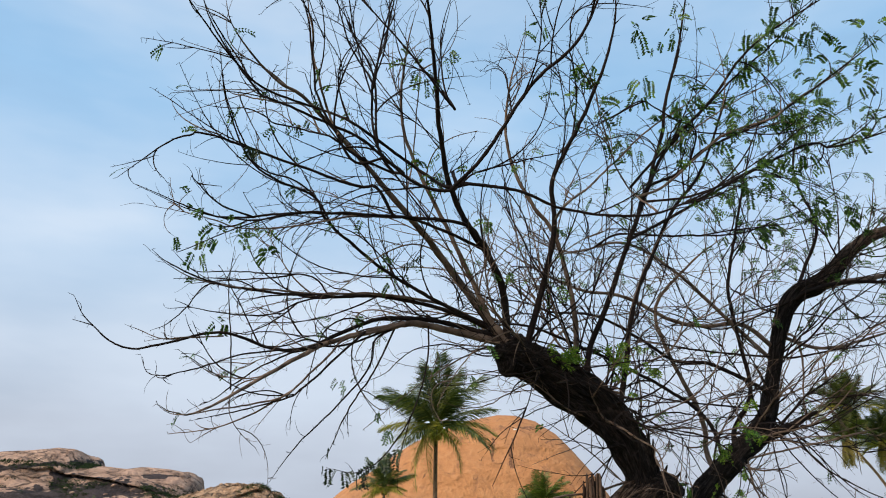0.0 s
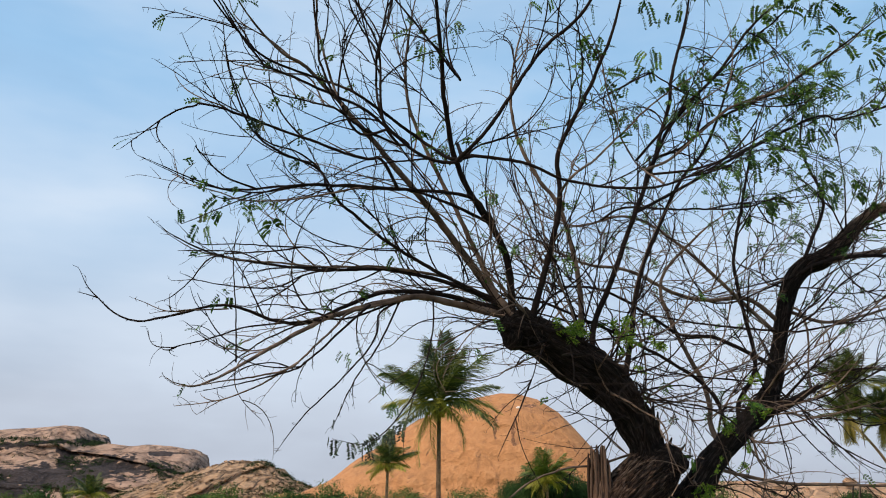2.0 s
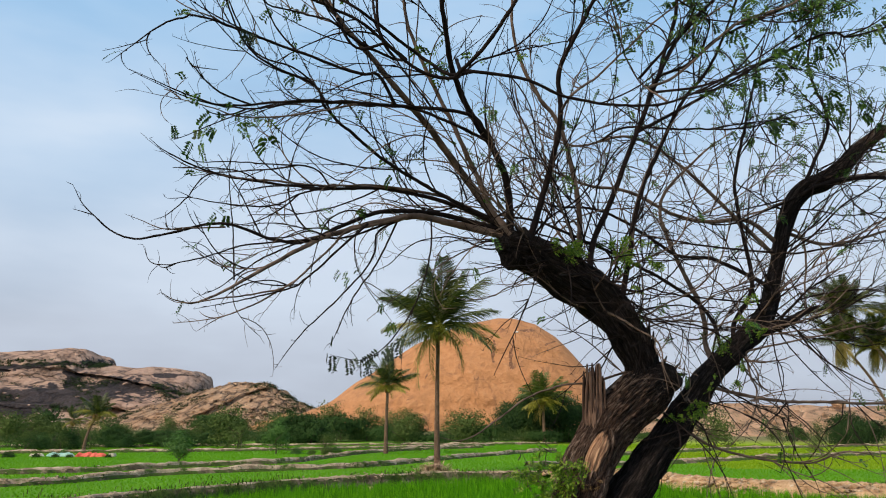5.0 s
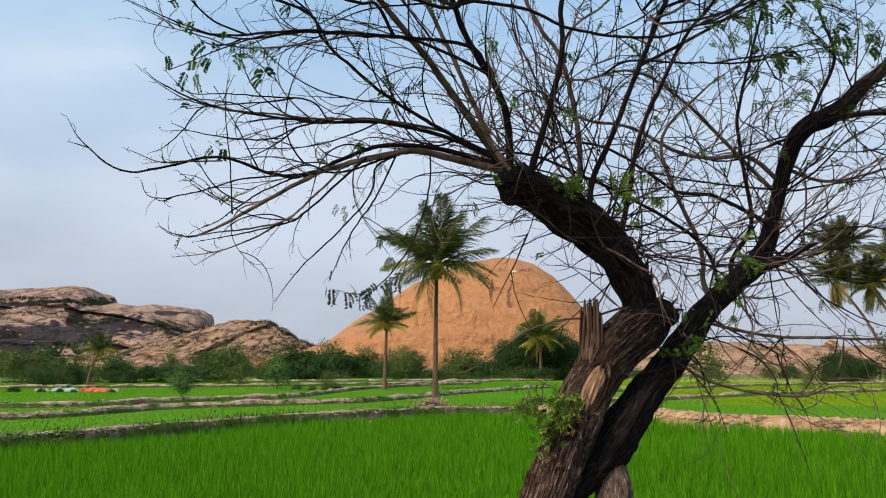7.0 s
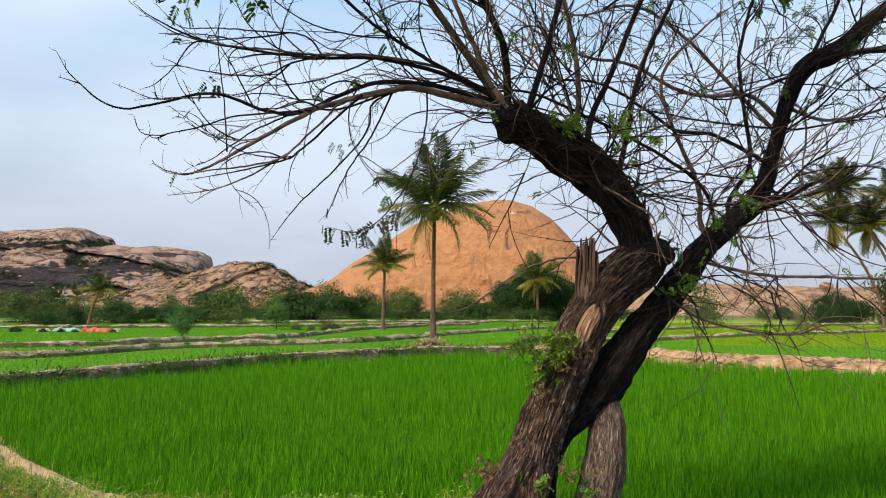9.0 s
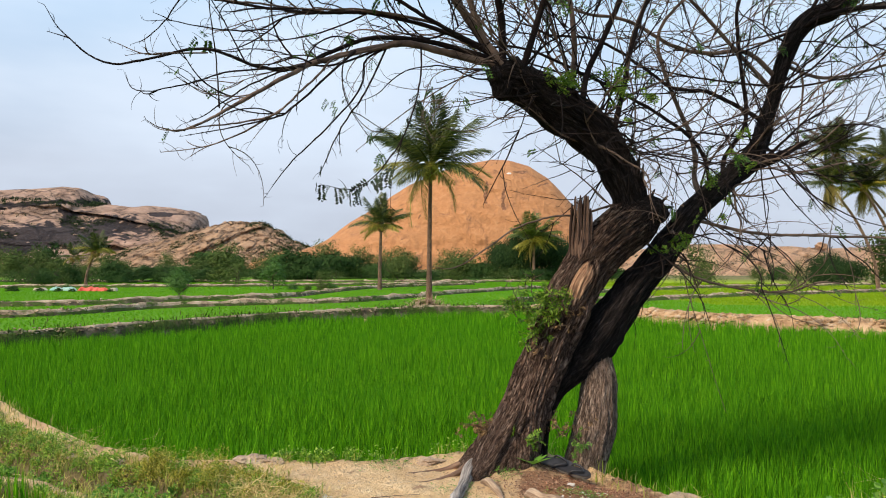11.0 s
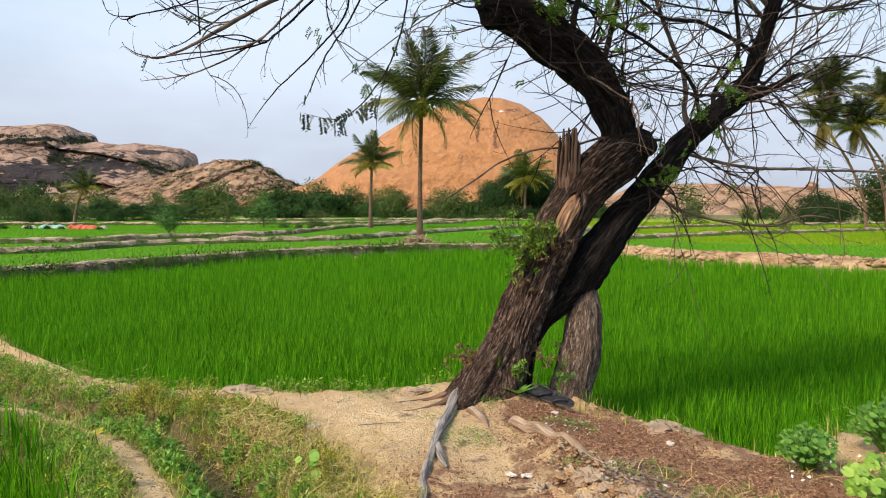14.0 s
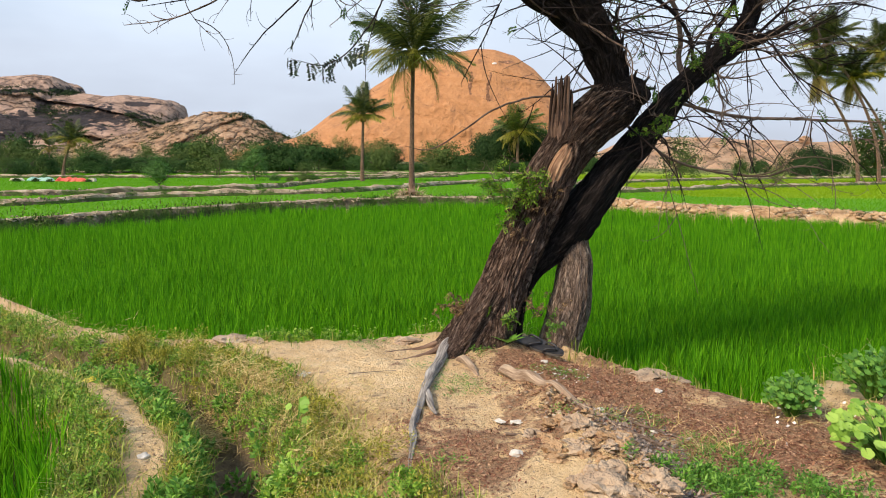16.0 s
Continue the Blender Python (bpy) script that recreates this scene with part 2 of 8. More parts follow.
def granite_material(name, base, light, stain, streak=0.5, crack=0.5, size=1.0, tilt=0.0, rough_relief=3.5):
    """Weathered gneiss: warm face, dark water streaks that run down it, cracks and lichen."""
    k = Mat(name, 0.9, 0.2)
    big, mid = k.noise(0.035 / size, 6, 0.6), k.noise(0.22 / size, 7, 0.65)
    fine = k.noise(1.1, 6, 0.7)
    c = k.ramp(mid, (0.28, tuple(0.72 * v for v in base)), (0.5, base), (0.75, light))
    c = k.mix(k.span(big, 0.35, 0.65, 0, 0.5), c, tuple(0.8 * v for v in light))
    run = k.noise(1.0, 6, 0.65, k.stretch(0.11 / size, 0.11 / size, 0.012 / size), 0.6)
    c = k.mix(k.math("MULTIPLY", k.span(run, 0.54, 0.72), streak * 0.8), c, tuple(1.5 * v for v in stain))
    turned = k.n.new("ShaderNodeMapping")
    turned.inputs["Rotation"].default_value = (0, radians(tilt), 0)
    k.l.new(k.coord, turned.inputs[0])
    slab = k.stretch(0.05 / size, 0.05 / size, 0.17 / size, turned.outputs[0])
    bent = k.n.new("ShaderNodeVectorMath")
    bent.operation = "ADD"
    k.l.new(slab, bent.inputs[0])
    k.l.new(k.math("MULTIPLY", mid, 1.1), bent.inputs[1])
    seam = k.cells(1.0, bent.outputs[0], "DISTANCE_TO_EDGE")
    c = k.mix(k.math("MULTIPLY", k.span(seam, 0.005, 0.04, 1.0, 0.0), crack), c, tuple(0.6 * v for v in stain))
    c = k.mix(k.math("MULTIPLY", k.span(k.noise(0.6, 6, 0.75), 0.52, 0.72), 0.55 * crack), c, tuple(1.6 * v for v in stain))
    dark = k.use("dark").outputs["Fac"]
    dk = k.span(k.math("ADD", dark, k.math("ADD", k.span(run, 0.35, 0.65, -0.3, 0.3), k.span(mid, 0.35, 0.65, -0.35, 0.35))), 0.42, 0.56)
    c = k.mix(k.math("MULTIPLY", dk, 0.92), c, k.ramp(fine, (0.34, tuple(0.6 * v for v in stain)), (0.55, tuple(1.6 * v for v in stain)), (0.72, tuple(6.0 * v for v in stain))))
    k.colour(c)
    k.relief(k.math("ADD", k.math("ADD", mid, k.math("MULTIPLY", fine, 0.35)), k.math("MULTIPLY", k.span(seam, 0.0, 0.12), crack * 0.6)), 1.0, rough_relief)
    return k.m


def plain_material(name, a, b, scale=20, rough=0.6, spec=0.4, bump=0.2):
    k = Mat(name, rough, spec)
    v = k.noise(scale, 5, 0.6)
    return k.colour(k.ramp(v, (0.3, a), (0.7, b))).relief(v, bump, 0.004).m


M_GROUND = ground_material()
M_RICE = rice_material("rice blades", (0.016, 0.078, 0.001), (0.072, 0.255, 0.003), (0.21, 0.50, 0.008))
M_RICE_FAR = rice_material("short rice blades", (0.10, 0.28, 0.005), (0.135, 0.35, 0.006), (0.18, 0.42, 0.010))
M_BARK = bark_material("trunk bark", (0.016, 0.010, 0.008), (0.145, 0.092, 0.068), (0.40, 0.29, 0.225))
M_LEG = bark_material("grey bark", (0.055, 0.037, 0.028), (0.305, 0.22, 0.17), (0.53, 0.415, 0.33))
# one thin bark toned twice: sunlit brown, and near black for unlit twigs
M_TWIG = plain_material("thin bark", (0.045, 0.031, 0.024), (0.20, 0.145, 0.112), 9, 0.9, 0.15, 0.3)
M_SHADETWIG = plain_material("shaded thin bark", (0.007, 0.005, 0.005), (0.026, 0.018, 0.016), 9, 0.9, 0.15, 0.3)
M_WOOD = wood_material("bare wood", (0.085, 0.05, 0.035), (0.25, 0.16, 0.11))
M_ROOT = wood_material("grey root wood", (0.10, 0.086, 0.078), (0.43, 0.39, 0.355))
M_LEAF = leaf_material("feather leaves", (0.010, 0.032, 0.005), (0.030, 0.085, 0.009), (0.10, 0.215, 0.018), 0.22)
# darker copy of the feather leaves, with shade put into the colour
M_SHADELEAF = leaf_material("shaded hanging leaves", (0.006, 0.014, 0.006), (0.014, 0.030, 0.010), (0.032, 0.060, 0.016), 0.12)
M_STUB = wood_material("splintered wood", (0.04, 0.022, 0.016), (0.34, 0.215, 0.15), True)
M_SCAR = wood_material("bare tan wood", (0.13, 0.06, 0.032), (0.52, 0.32, 0.19))
M_SPROUT = leaf_material("young leaves", (0.05, 0.115, 0.010), (0.12, 0.24, 0.018), (0.29, 0.42, 0.04), 0.4)
M_PALM = leaf_material("palm leaflets", (0.016, 0.028, 0.010), (0.06, 0.085, 0.022), (0.20, 0.21, 0.045), 0.25, 0.4)
M_PALMDRY = leaf_material("yellowed palm leaflets", (0.13, 0.10, 0.025), (0.24, 0.19, 0.04), (0.34, 0.27, 0.07), 0.25, 0.6)
M_PALMTRUNK = bark_material("palm bark", (0.11, 0.065, 0.045), (0.31, 0.195, 0.135), (0.46, 0.32, 0.235))
M_CROWNS = [leaf_material("scrub leaves", (0.022, 0.050, 0.014), (0.032, 0.070, 0.018), (0.050, 0.098, 0.026), 0.12, 0.8, 0.1),
            leaf_material("olive leaves", (0.052, 0.085, 0.022), (0.075, 0.112, 0.029), (0.105, 0.145, 0.04), 0.12, 0.8, 0.1),
            leaf_material("bright shrub leaves", (0.03, 0.085, 0.012), (0.055, 0.14, 0.02), (0.10, 0.21, 0.03), 0.25, 0.6),
            leaf_material("dark tree leaves", (0.013, 0.030, 0.010), (0.021, 0.046, 0.014), (0.036, 0.070, 0.020), 0.1, 0.8, 0.1)]
M_FARBARK = plain_material("far bark", (0.05, 0.038, 0.03), (0.14, 0.105, 0.08), 3, 0.95, 0.1)
M_HILLSCRUB = leaf_material("hill scrub leaves", (0.018, 0.030, 0.014), (0.03, 0.048, 0.02), (0.05, 0.075, 0.03), 0.1, 0.9, 0.05)
M_WEED = leaf_material("weed leaves", (0.06, 0.15, 0.014), (0.18, 0.35, 0.032), (0.40, 0.57, 0.075), 0.4)
M_YELWEED = leaf_material("yellowing weed leaves", (0.12, 0.135, 0.014), (0.31, 0.31, 0.032), (0.58, 0.52, 0.09), 0.38)
M_GRASS = leaf_material("bank grass", (0.08, 0.14, 0.014), (0.25, 0.32, 0.035), (0.54, 0.52, 0.13), 0.38)
M_STRAW = leaf_material("dry straw", (0.27, 0.18, 0.06), (0.54, 0.39, 0.14), (0.76, 0.61, 0.28), 0.15, 0.8)
M_LITTER = leaf_material("fallen leaves", (0.075, 0.028, 0.017), (0.25, 0.10, 0.055), (0.55, 0.34, 0.20), 0.1, 0.85)
M_HERB = leaf_material("herb leaves", (0.05, 0.15, 0.018), (0.125, 0.30, 0.035), (0.27, 0.47, 0.075), 0.38)
M_HEAP = leaf_material("dry frond heap", (0.13, 0.075, 0.045), (0.34, 0.22, 0.14), (0.58, 0.42, 0.29), 0.05, 0.85)
M_DRYLEAF = leaf_material("dead brown leaves", (0.05, 0.027, 0.012), (0.15, 0.088, 0.04), (0.36, 0.235, 0.11), 0.05, 0.85)
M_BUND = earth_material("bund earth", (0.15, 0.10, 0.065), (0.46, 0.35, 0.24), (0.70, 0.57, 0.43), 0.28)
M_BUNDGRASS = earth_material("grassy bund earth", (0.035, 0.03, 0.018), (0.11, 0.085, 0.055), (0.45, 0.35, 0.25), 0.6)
M_SPOIL = earth_material("tan spoil earth", (0.20, 0.115, 0.06), (0.47, 0.305, 0.17), (0.68, 0.49, 0.30), 0.06)
M_CLOD = earth_material("pale clods", (0.26, 0.17, 0.11), (0.48, 0.36, 0.25), (0.66, 0.54, 0.41), 0.0)
M_STONE = plain_material("pale stone", (0.36, 0.33, 0.29), (0.66, 0.62, 0.56), 25, 0.85, 0.2, 0.6)
M_DOME = granite_material("dome granite", (0.485, 0.226, 0.095), (0.575, 0.30, 0.145), (0.15, 0.075, 0.043), 1.1, 0.0, 0.6, 0.0, 1.7)
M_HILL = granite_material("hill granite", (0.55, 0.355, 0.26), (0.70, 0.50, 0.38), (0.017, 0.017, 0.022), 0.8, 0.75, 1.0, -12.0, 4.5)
M_MIDHILL = granite_material("ridge granite", (0.60, 0.365, 0.215), (0.76, 0.53, 0.345), (0.05, 0.042, 0.036), 0.4, 1.0, 0.6, 33.0, 4.5)
M_RIGHTROCK = granite_material("low rock", (0.76, 0.45, 0.26), (0.86, 0.59, 0.40), (0.16, 0.105, 0.075), 0.35, 0.6, 0.35, 10.0)
M_RICE_RIPE = rice_material("yellowing rice blades", (0.16, 0.26, 0.006), (0.26, 0.38, 0.008), (0.38, 0.48, 0.02))
M_NUT = plain_material("coconut husk", (0.20, 0.10, 0.03), (0.42, 0.24, 0.09), 9, 0.7, 0.2, 0.3)


# ---- building blocks ----
rng = np.random.default_rng(7)


def part(name, bm, material, parent, label=""):
    """A bmesh, or verts and faces, as one mesh object under a thing or part."""
    me = bpy.data.meshes.new(name)
    if isinstance(bm, tuple):
        me.from_pydata([tuple(v) for v in bm[0]], [], [tuple(int(i) for i in f) for f in bm[1]])
    else:
        bm.to_mesh(me)
        bm.free()
    me.materials.append(material)
    ob = new(name, me)
    ob.parent = parent
    return tagged(ob, label)


def thing(name, label, category, group="", at=(0, 0, 0)):
    ob = new(name)
    ob.location = at
    ob.empty_display_size = 0.1
    return tagged(ob, label, category, group)


def soup(name, verts, loops_per_face, material, parent=None, smooth=False):
    """A mesh of many like faces from a flat array: verts (n, 3), faces of loops_per_face consecutive corners, or an index array."""
    me = bpy.data.meshes.new(name)
    verts = np.asarray(verts, np.float32)
    faces = np.arange(len(verts)).reshape(-1, loops_per_face) if np.isscalar(loops_per_face) else np.asarray(loops_per_face)
    n = faces.shape[1]
    me.vertices.add(len(verts))
    me.vertices.foreach_set("co", verts.ravel())
    me.loops.add(faces.size)
    me.loops.foreach_set("vertex_index", faces.astype(np.int32).ravel())
    me.polygons.add(len(faces))
    me.polygons.foreach_set("loop_start", np.arange(0, faces.size, n, dtype=np.int32))
    if smooth:
        me.polygons.foreach_set("use_smooth", np.ones(len(faces), bool))
    me.update(calc_edges=True)
    me.validate()
    me.materials.append(material)
    ob = new(name, me)
    ob.parent = parent
    return ob


def attribute(ob, name, values, kind="FLOAT"):
    a = ob.data.attributes.new(name, kind, "POINT")
    a.data.foreach_set("vector" if kind == "FLOAT_VECTOR" else "value", np.asarray(values, np.float32).ravel())


def unit(v):
    return v / np.maximum(np.linalg.norm(v, axis=-1, keepdims=True), 1e-9)


def spline(points, step):
    """A smooth line through control points (any number of columns), sampled every step metres."""
    p = np.asarray(points, float)
    q = np.vstack([2 * p[0] - p[1], p, 2 * p[-1] - p[-2]])
    out = []
    for i in range(1, len(q) - 2):
        n = max(2, int(np.linalg.norm(q[i + 1, :3] - q[i, :3]) / step) + 1)
        t = np.linspace(0, 1, n, endpoint=False)[:, None]
        a, b, c, d = q[i - 1], q[i], q[i + 1], q[i + 2]
        out.append(0.5 * (2 * b + (c - a) * t + (2 * a - 5 * b + 4 * c - d) * t**2 + (3 * b - a - 3 * c + d) * t**3))
    return np.vstack(out + [p[-1:]])


def frames_along(p):
    """Two cross directions for each point of a line, without twist."""
    t = unit(np.gradient(p, axis=0))
    side = np.cross(t[0], (0.3, 0.9, 0.2))
    a = np.empty_like(p)
    for i in range(len(p)):
        side = side - t[i] * (side @ t[i])
        side = side / max(np.linalg.norm(side), 1e-9)
        a[i] = side
    return t, a, np.cross(t, a)


def tube(p, r, sides):
    """Verts and quads of a round tube along p with radii r, drawn to a point at the far end."""
    t, a, b = frames_along(p)
    ang = np.arange(sides) * 2 * np.pi / sides
    ring = a[:, None] * np.cos(ang)[None, :, None] + b[:, None] * np.sin(ang)[None, :, None]
    v = (p[:, None] + ring * np.asarray(r)[:, None, None]).reshape(-1, 3)
    i, j = np.meshgrid(np.arange(len(p) - 1), np.arange(sides), indexing="ij")
    k = (j + 1) % sides
    f = np.stack([i * sides + j, i * sides + k, (i + 1) * sides + k, (i + 1) * sides + j], -1).reshape(-1, 4)
    return v, f


class Bundle:
    """Gathers tubes into one mesh."""

    def __init__(self):
        self.v, self.f, self.n = [], [], 0

    def add(self, v, f):
        self.v.append(v)
        self.f.append(f + self.n)
        self.n += len(v)

    def build(self, name, material, parent=None):
        return soup(name, np.vstack(self.v), np.vstack(self.f), material, parent, True)


def bole(name, points, material, parent, tone=0.0, ridge=0.09, sides=72, step=0.018, flare=0.0, tone_end=None, lumps=0.12, label="", grain=5.0):
    """A stem: control points (x, y, z, radius), furrowed bark and lumps as real relief. tone: how black it is, from its
    foot to its end.
    """
    q = spline(points, step)
    p, r = q[:, :3], q[:, 3]
    t, a, b = frames_along(p)
    s = np.r_[0, np.cumsum(np.linalg.norm(np.diff(p, axis=0), axis=1))]
    ang = np.arange(sides) * 2 * np.pi / sides
    ca, sa = np.cos(ang), np.sin(ang)
    v = np.empty((len(p), sides, 3))
    bark = np.empty((len(p), sides, 3))
    seed = 17.0 * len(points) + points[0][0]
    for i in range(len(p)):
        grow = 1 + flare * math.exp(-s[i] / 0.22)
        for j in range(sides):
            c = Vector((ca[j] * grain + seed, sa[j] * grain, s[i] * 3.2))
            furrow = abs(noise.noise(c)) * 1.6 - 0.35 + 0.5 * abs(noise.noise(c * 2.3))
            lump = noise.noise(Vector((ca[j] * 1.1, sa[j] * 1.1 + seed, s[i] * 3.0)))
            lobes = 0.22 * flare * math.exp(-s[i] / 0.3) * math.cos(5 * ang[j] + seed)
            rad = r[i] * (grow * (1 + lobes) + lumps * lump + ridge * furrow * min(1, r[i] / 0.1))
            v[i, j] = p[i] + (a[i] * ca[j] + b[i] * sa[j]) * rad
            bark[i, j] = ca[j] * r[i], sa[j] * r[i], s[i]
    i, j = np.meshgrid(np.arange(len(p) - 1), np.arange(sides), indexing="ij")
    k = (j + 1) % sides
    f = np.stack([i * sides + j, i * sides + k, (i + 1) * sides + k, (i + 1) * sides + j], -1).reshape(-1, 4)
    n = len(p) * sides
    cap = np.array([[(len(p) - 1) * sides + m, (len(p) - 1) * sides + (m + 1) % sides, n, n] for m in range(sides)])
    verts = np.vstack([v.reshape(-1, 3), p[-1] + t[-1] * r[-1] * 0.35])
    faces = [tuple(x) for x in f] + [tuple(x[:3]) for x in cap]
    me = bpy.data.meshes.new(name)
    me.from_pydata(verts.tolist(), [], [tuple(int(m) for m in x) for x in faces])
    me.polygons.foreach_set("use_smooth", np.ones(len(faces), bool))
    me.materials.append(material)
    ob = new(name, me)
    ob.parent = parent
    attribute(ob, "bark", np.vstack([bark.reshape(-1, 3), [[0, 0, s[-1]]]]), "FLOAT_VECTOR")
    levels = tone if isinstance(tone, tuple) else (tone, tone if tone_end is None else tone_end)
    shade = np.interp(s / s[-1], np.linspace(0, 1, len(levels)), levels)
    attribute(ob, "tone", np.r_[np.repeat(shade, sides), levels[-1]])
    return tagged(ob, label)


def blades(at, height, width, lean, bend, turn, plain=False):
    """Curved tapering grass blades as five-cornered strips, or plain spikes far off: verts and a triangle index."""
    n = len(at)
    d = np.stack([np.cos(turn), np.sin(turn), np.zeros(n)], -1)
    w = np.stack([-np.sin(turn), np.cos(turn), np.zeros(n)], -1) * (width / 2)[:, None]
    up = np.array([0, 0, 1.0])
    h = height[:, None]
    m = at + up * h * 0.55 + d * (lean * height)[:, None] * 0.4
    tip = at + up * h * (1 - 0.35 * bend[:, None]) + d * ((lean + bend) * height)[:, None]
    if plain:
        return np.stack([at - w, at + w, tip], 1).reshape(-1, 3), np.arange(n * 3).reshape(-1, 3)
    v = np.stack([at - w * 0.7, at + w * 0.7, m + w, m - w, tip], 1).reshape(-1, 3)
    k = np.arange(n)[:, None] * 5
    f = np.concatenate([k + [0, 1, 2], k + [0, 2, 3], k + [3, 2, 4]], 1).reshape(-1, 3)
    return v, f


def leaflets(at, along, across, length, width):
    """Lozenge leaves folded a little along the midrib: verts (n * 4, 3), two triangles each."""
    nrm = unit(np.cross(along, across))
    l, w = length[:, None], width[:, None]
    v = np.stack([at, at + along * l * 0.45 + across * w / 2 + nrm * w * 0.16, at + along * l, at + along * l * 0.45 - across * w / 2 + nrm * w * 0.16], 1).reshape(-1, 3)
    k = np.arange(len(at))[:, None] * 4
    f = np.concatenate([k + [0, 1, 2], k + [0, 2, 3]], 1).reshape(-1, 3)
    return v, f


def any_way(n, up=0.0):
    v = rng.normal(size=(n, 3))
    v[:, 2] += up
    return unit(v)


def line_distance(x, y, line):
    """Distance of points to a broken line, how far along it lies, and on which side (+ left)."""
    best = np.full(x.shape, 1e9)
    side = np.zeros(x.shape)
    for (ax, ay), (bx, by) in zip(line[:-1], line[1:]):
        dx, dy = bx - ax, by - ay
        u = np.clip(((x - ax) * dx + (y - ay) * dy) / (dx * dx + dy * dy), 0, 1)
        d = np.hypot(x - ax - u * dx, y - ay - u * dy)
        near = d < best
        best = np.where(near, d, best)
        side = np.where(near, np.sign(dx * (y - ay) - dy * (x - ax)), side)
    return best, side


def inside(x, y, poly):
    hit = np.zeros(x.shape, bool)
    for (ax, ay), (bx, by) in zip(poly, poly[1:] + poly[:1]):
        if ay != by:
            hit ^= ((ay > y) != (by > y)) & (x < (bx - ax) * (y - ay) / (by - ay) + ax)
    return hit


def smooth(a, b, v):
    t = np.clip((v - a) / (b - a), 0, 1)
    return t * t * (3 - 2 * t)


def wobble(x, y, scale, seed=0.0):
    """Smooth noise for arrays, about -1 to 1."""
    out = np.zeros(np.shape(x))
    for k, (ax, ay) in enumerate(((1, 0.37), (-0.53, 1.1), (1.7, -1.3), (-2.1, -1.9), (3.1, 2.6), (4.3, -3.7))):
        out += np.sin((ax * x + ay * y) * scale + seed + 1.9 * k) / (1 + 0.5 * k)
    return out / 2.2


# ---- the lie of the land ----
FIELD = [(-11.0, 16.0), (-4.2, 7.9), (-2.95, 6.6), (-2.05, 6.05), (-1.3, 6.05), (-0.57, 6.0), (0.3, 6.35), (0.95, 6.3), (1.25, 5.75), (1.68, 4.95),
         (2.10, 4.45), (2.30, 4.36), (2.52, 4.70), (2.85, 4.92), (3.4, 4.8), (5, 3.8), (14, 2.0), (26, 15), (14.2, 22.2), (12.1, 23.8), (9.2, 25.7), (7.9, 28.7), (7.1, 30.6),
         (4.5, 31.2), (1.0, 30.2), (-1.5, 28.8), (-3.9, 26.7), (-5.9, 24.2), (-7.4, 21.8), (-9.6, 18.1)]
FAR_EDGE = FIELD[17:] + FIELD[:1]
NEAR_EDGE = FIELD[:17]
DITCH = [(-9.5, 13.2), (-4.6, 7.4), (-3.1, 6.05), (-2.35, 5.65), (-1.68, 5.2), (-1.24, 4.65), (-1.0, 4.15), (-0.87, 3.7), (-0.79, 3.3), (-0.75, 2.0), (-1.1, 0.0), (-1.5, -4.0)]
INNER = [(-10.6, 12.6), (-5.4, 7.0), (-3.6, 5.85), (-2.83, 5.62), (-2.46, 5.38), (-2.17, 5.13), (-1.90, 4.81), (-1.67, 4.47), (-1.48, 4.18), (-1.34, 3.92), (-1.25, 3.62), (-1.17, 3.3), (-1.15, 2.0), (-1.65, 0.0), (-2.25, -4.0)]

EARTH_RIDGE = [(0.70, 4.55), (0.85, 4.0), (0.92, 3.5), (1.0, 3.1), (1.1, 2.6)]


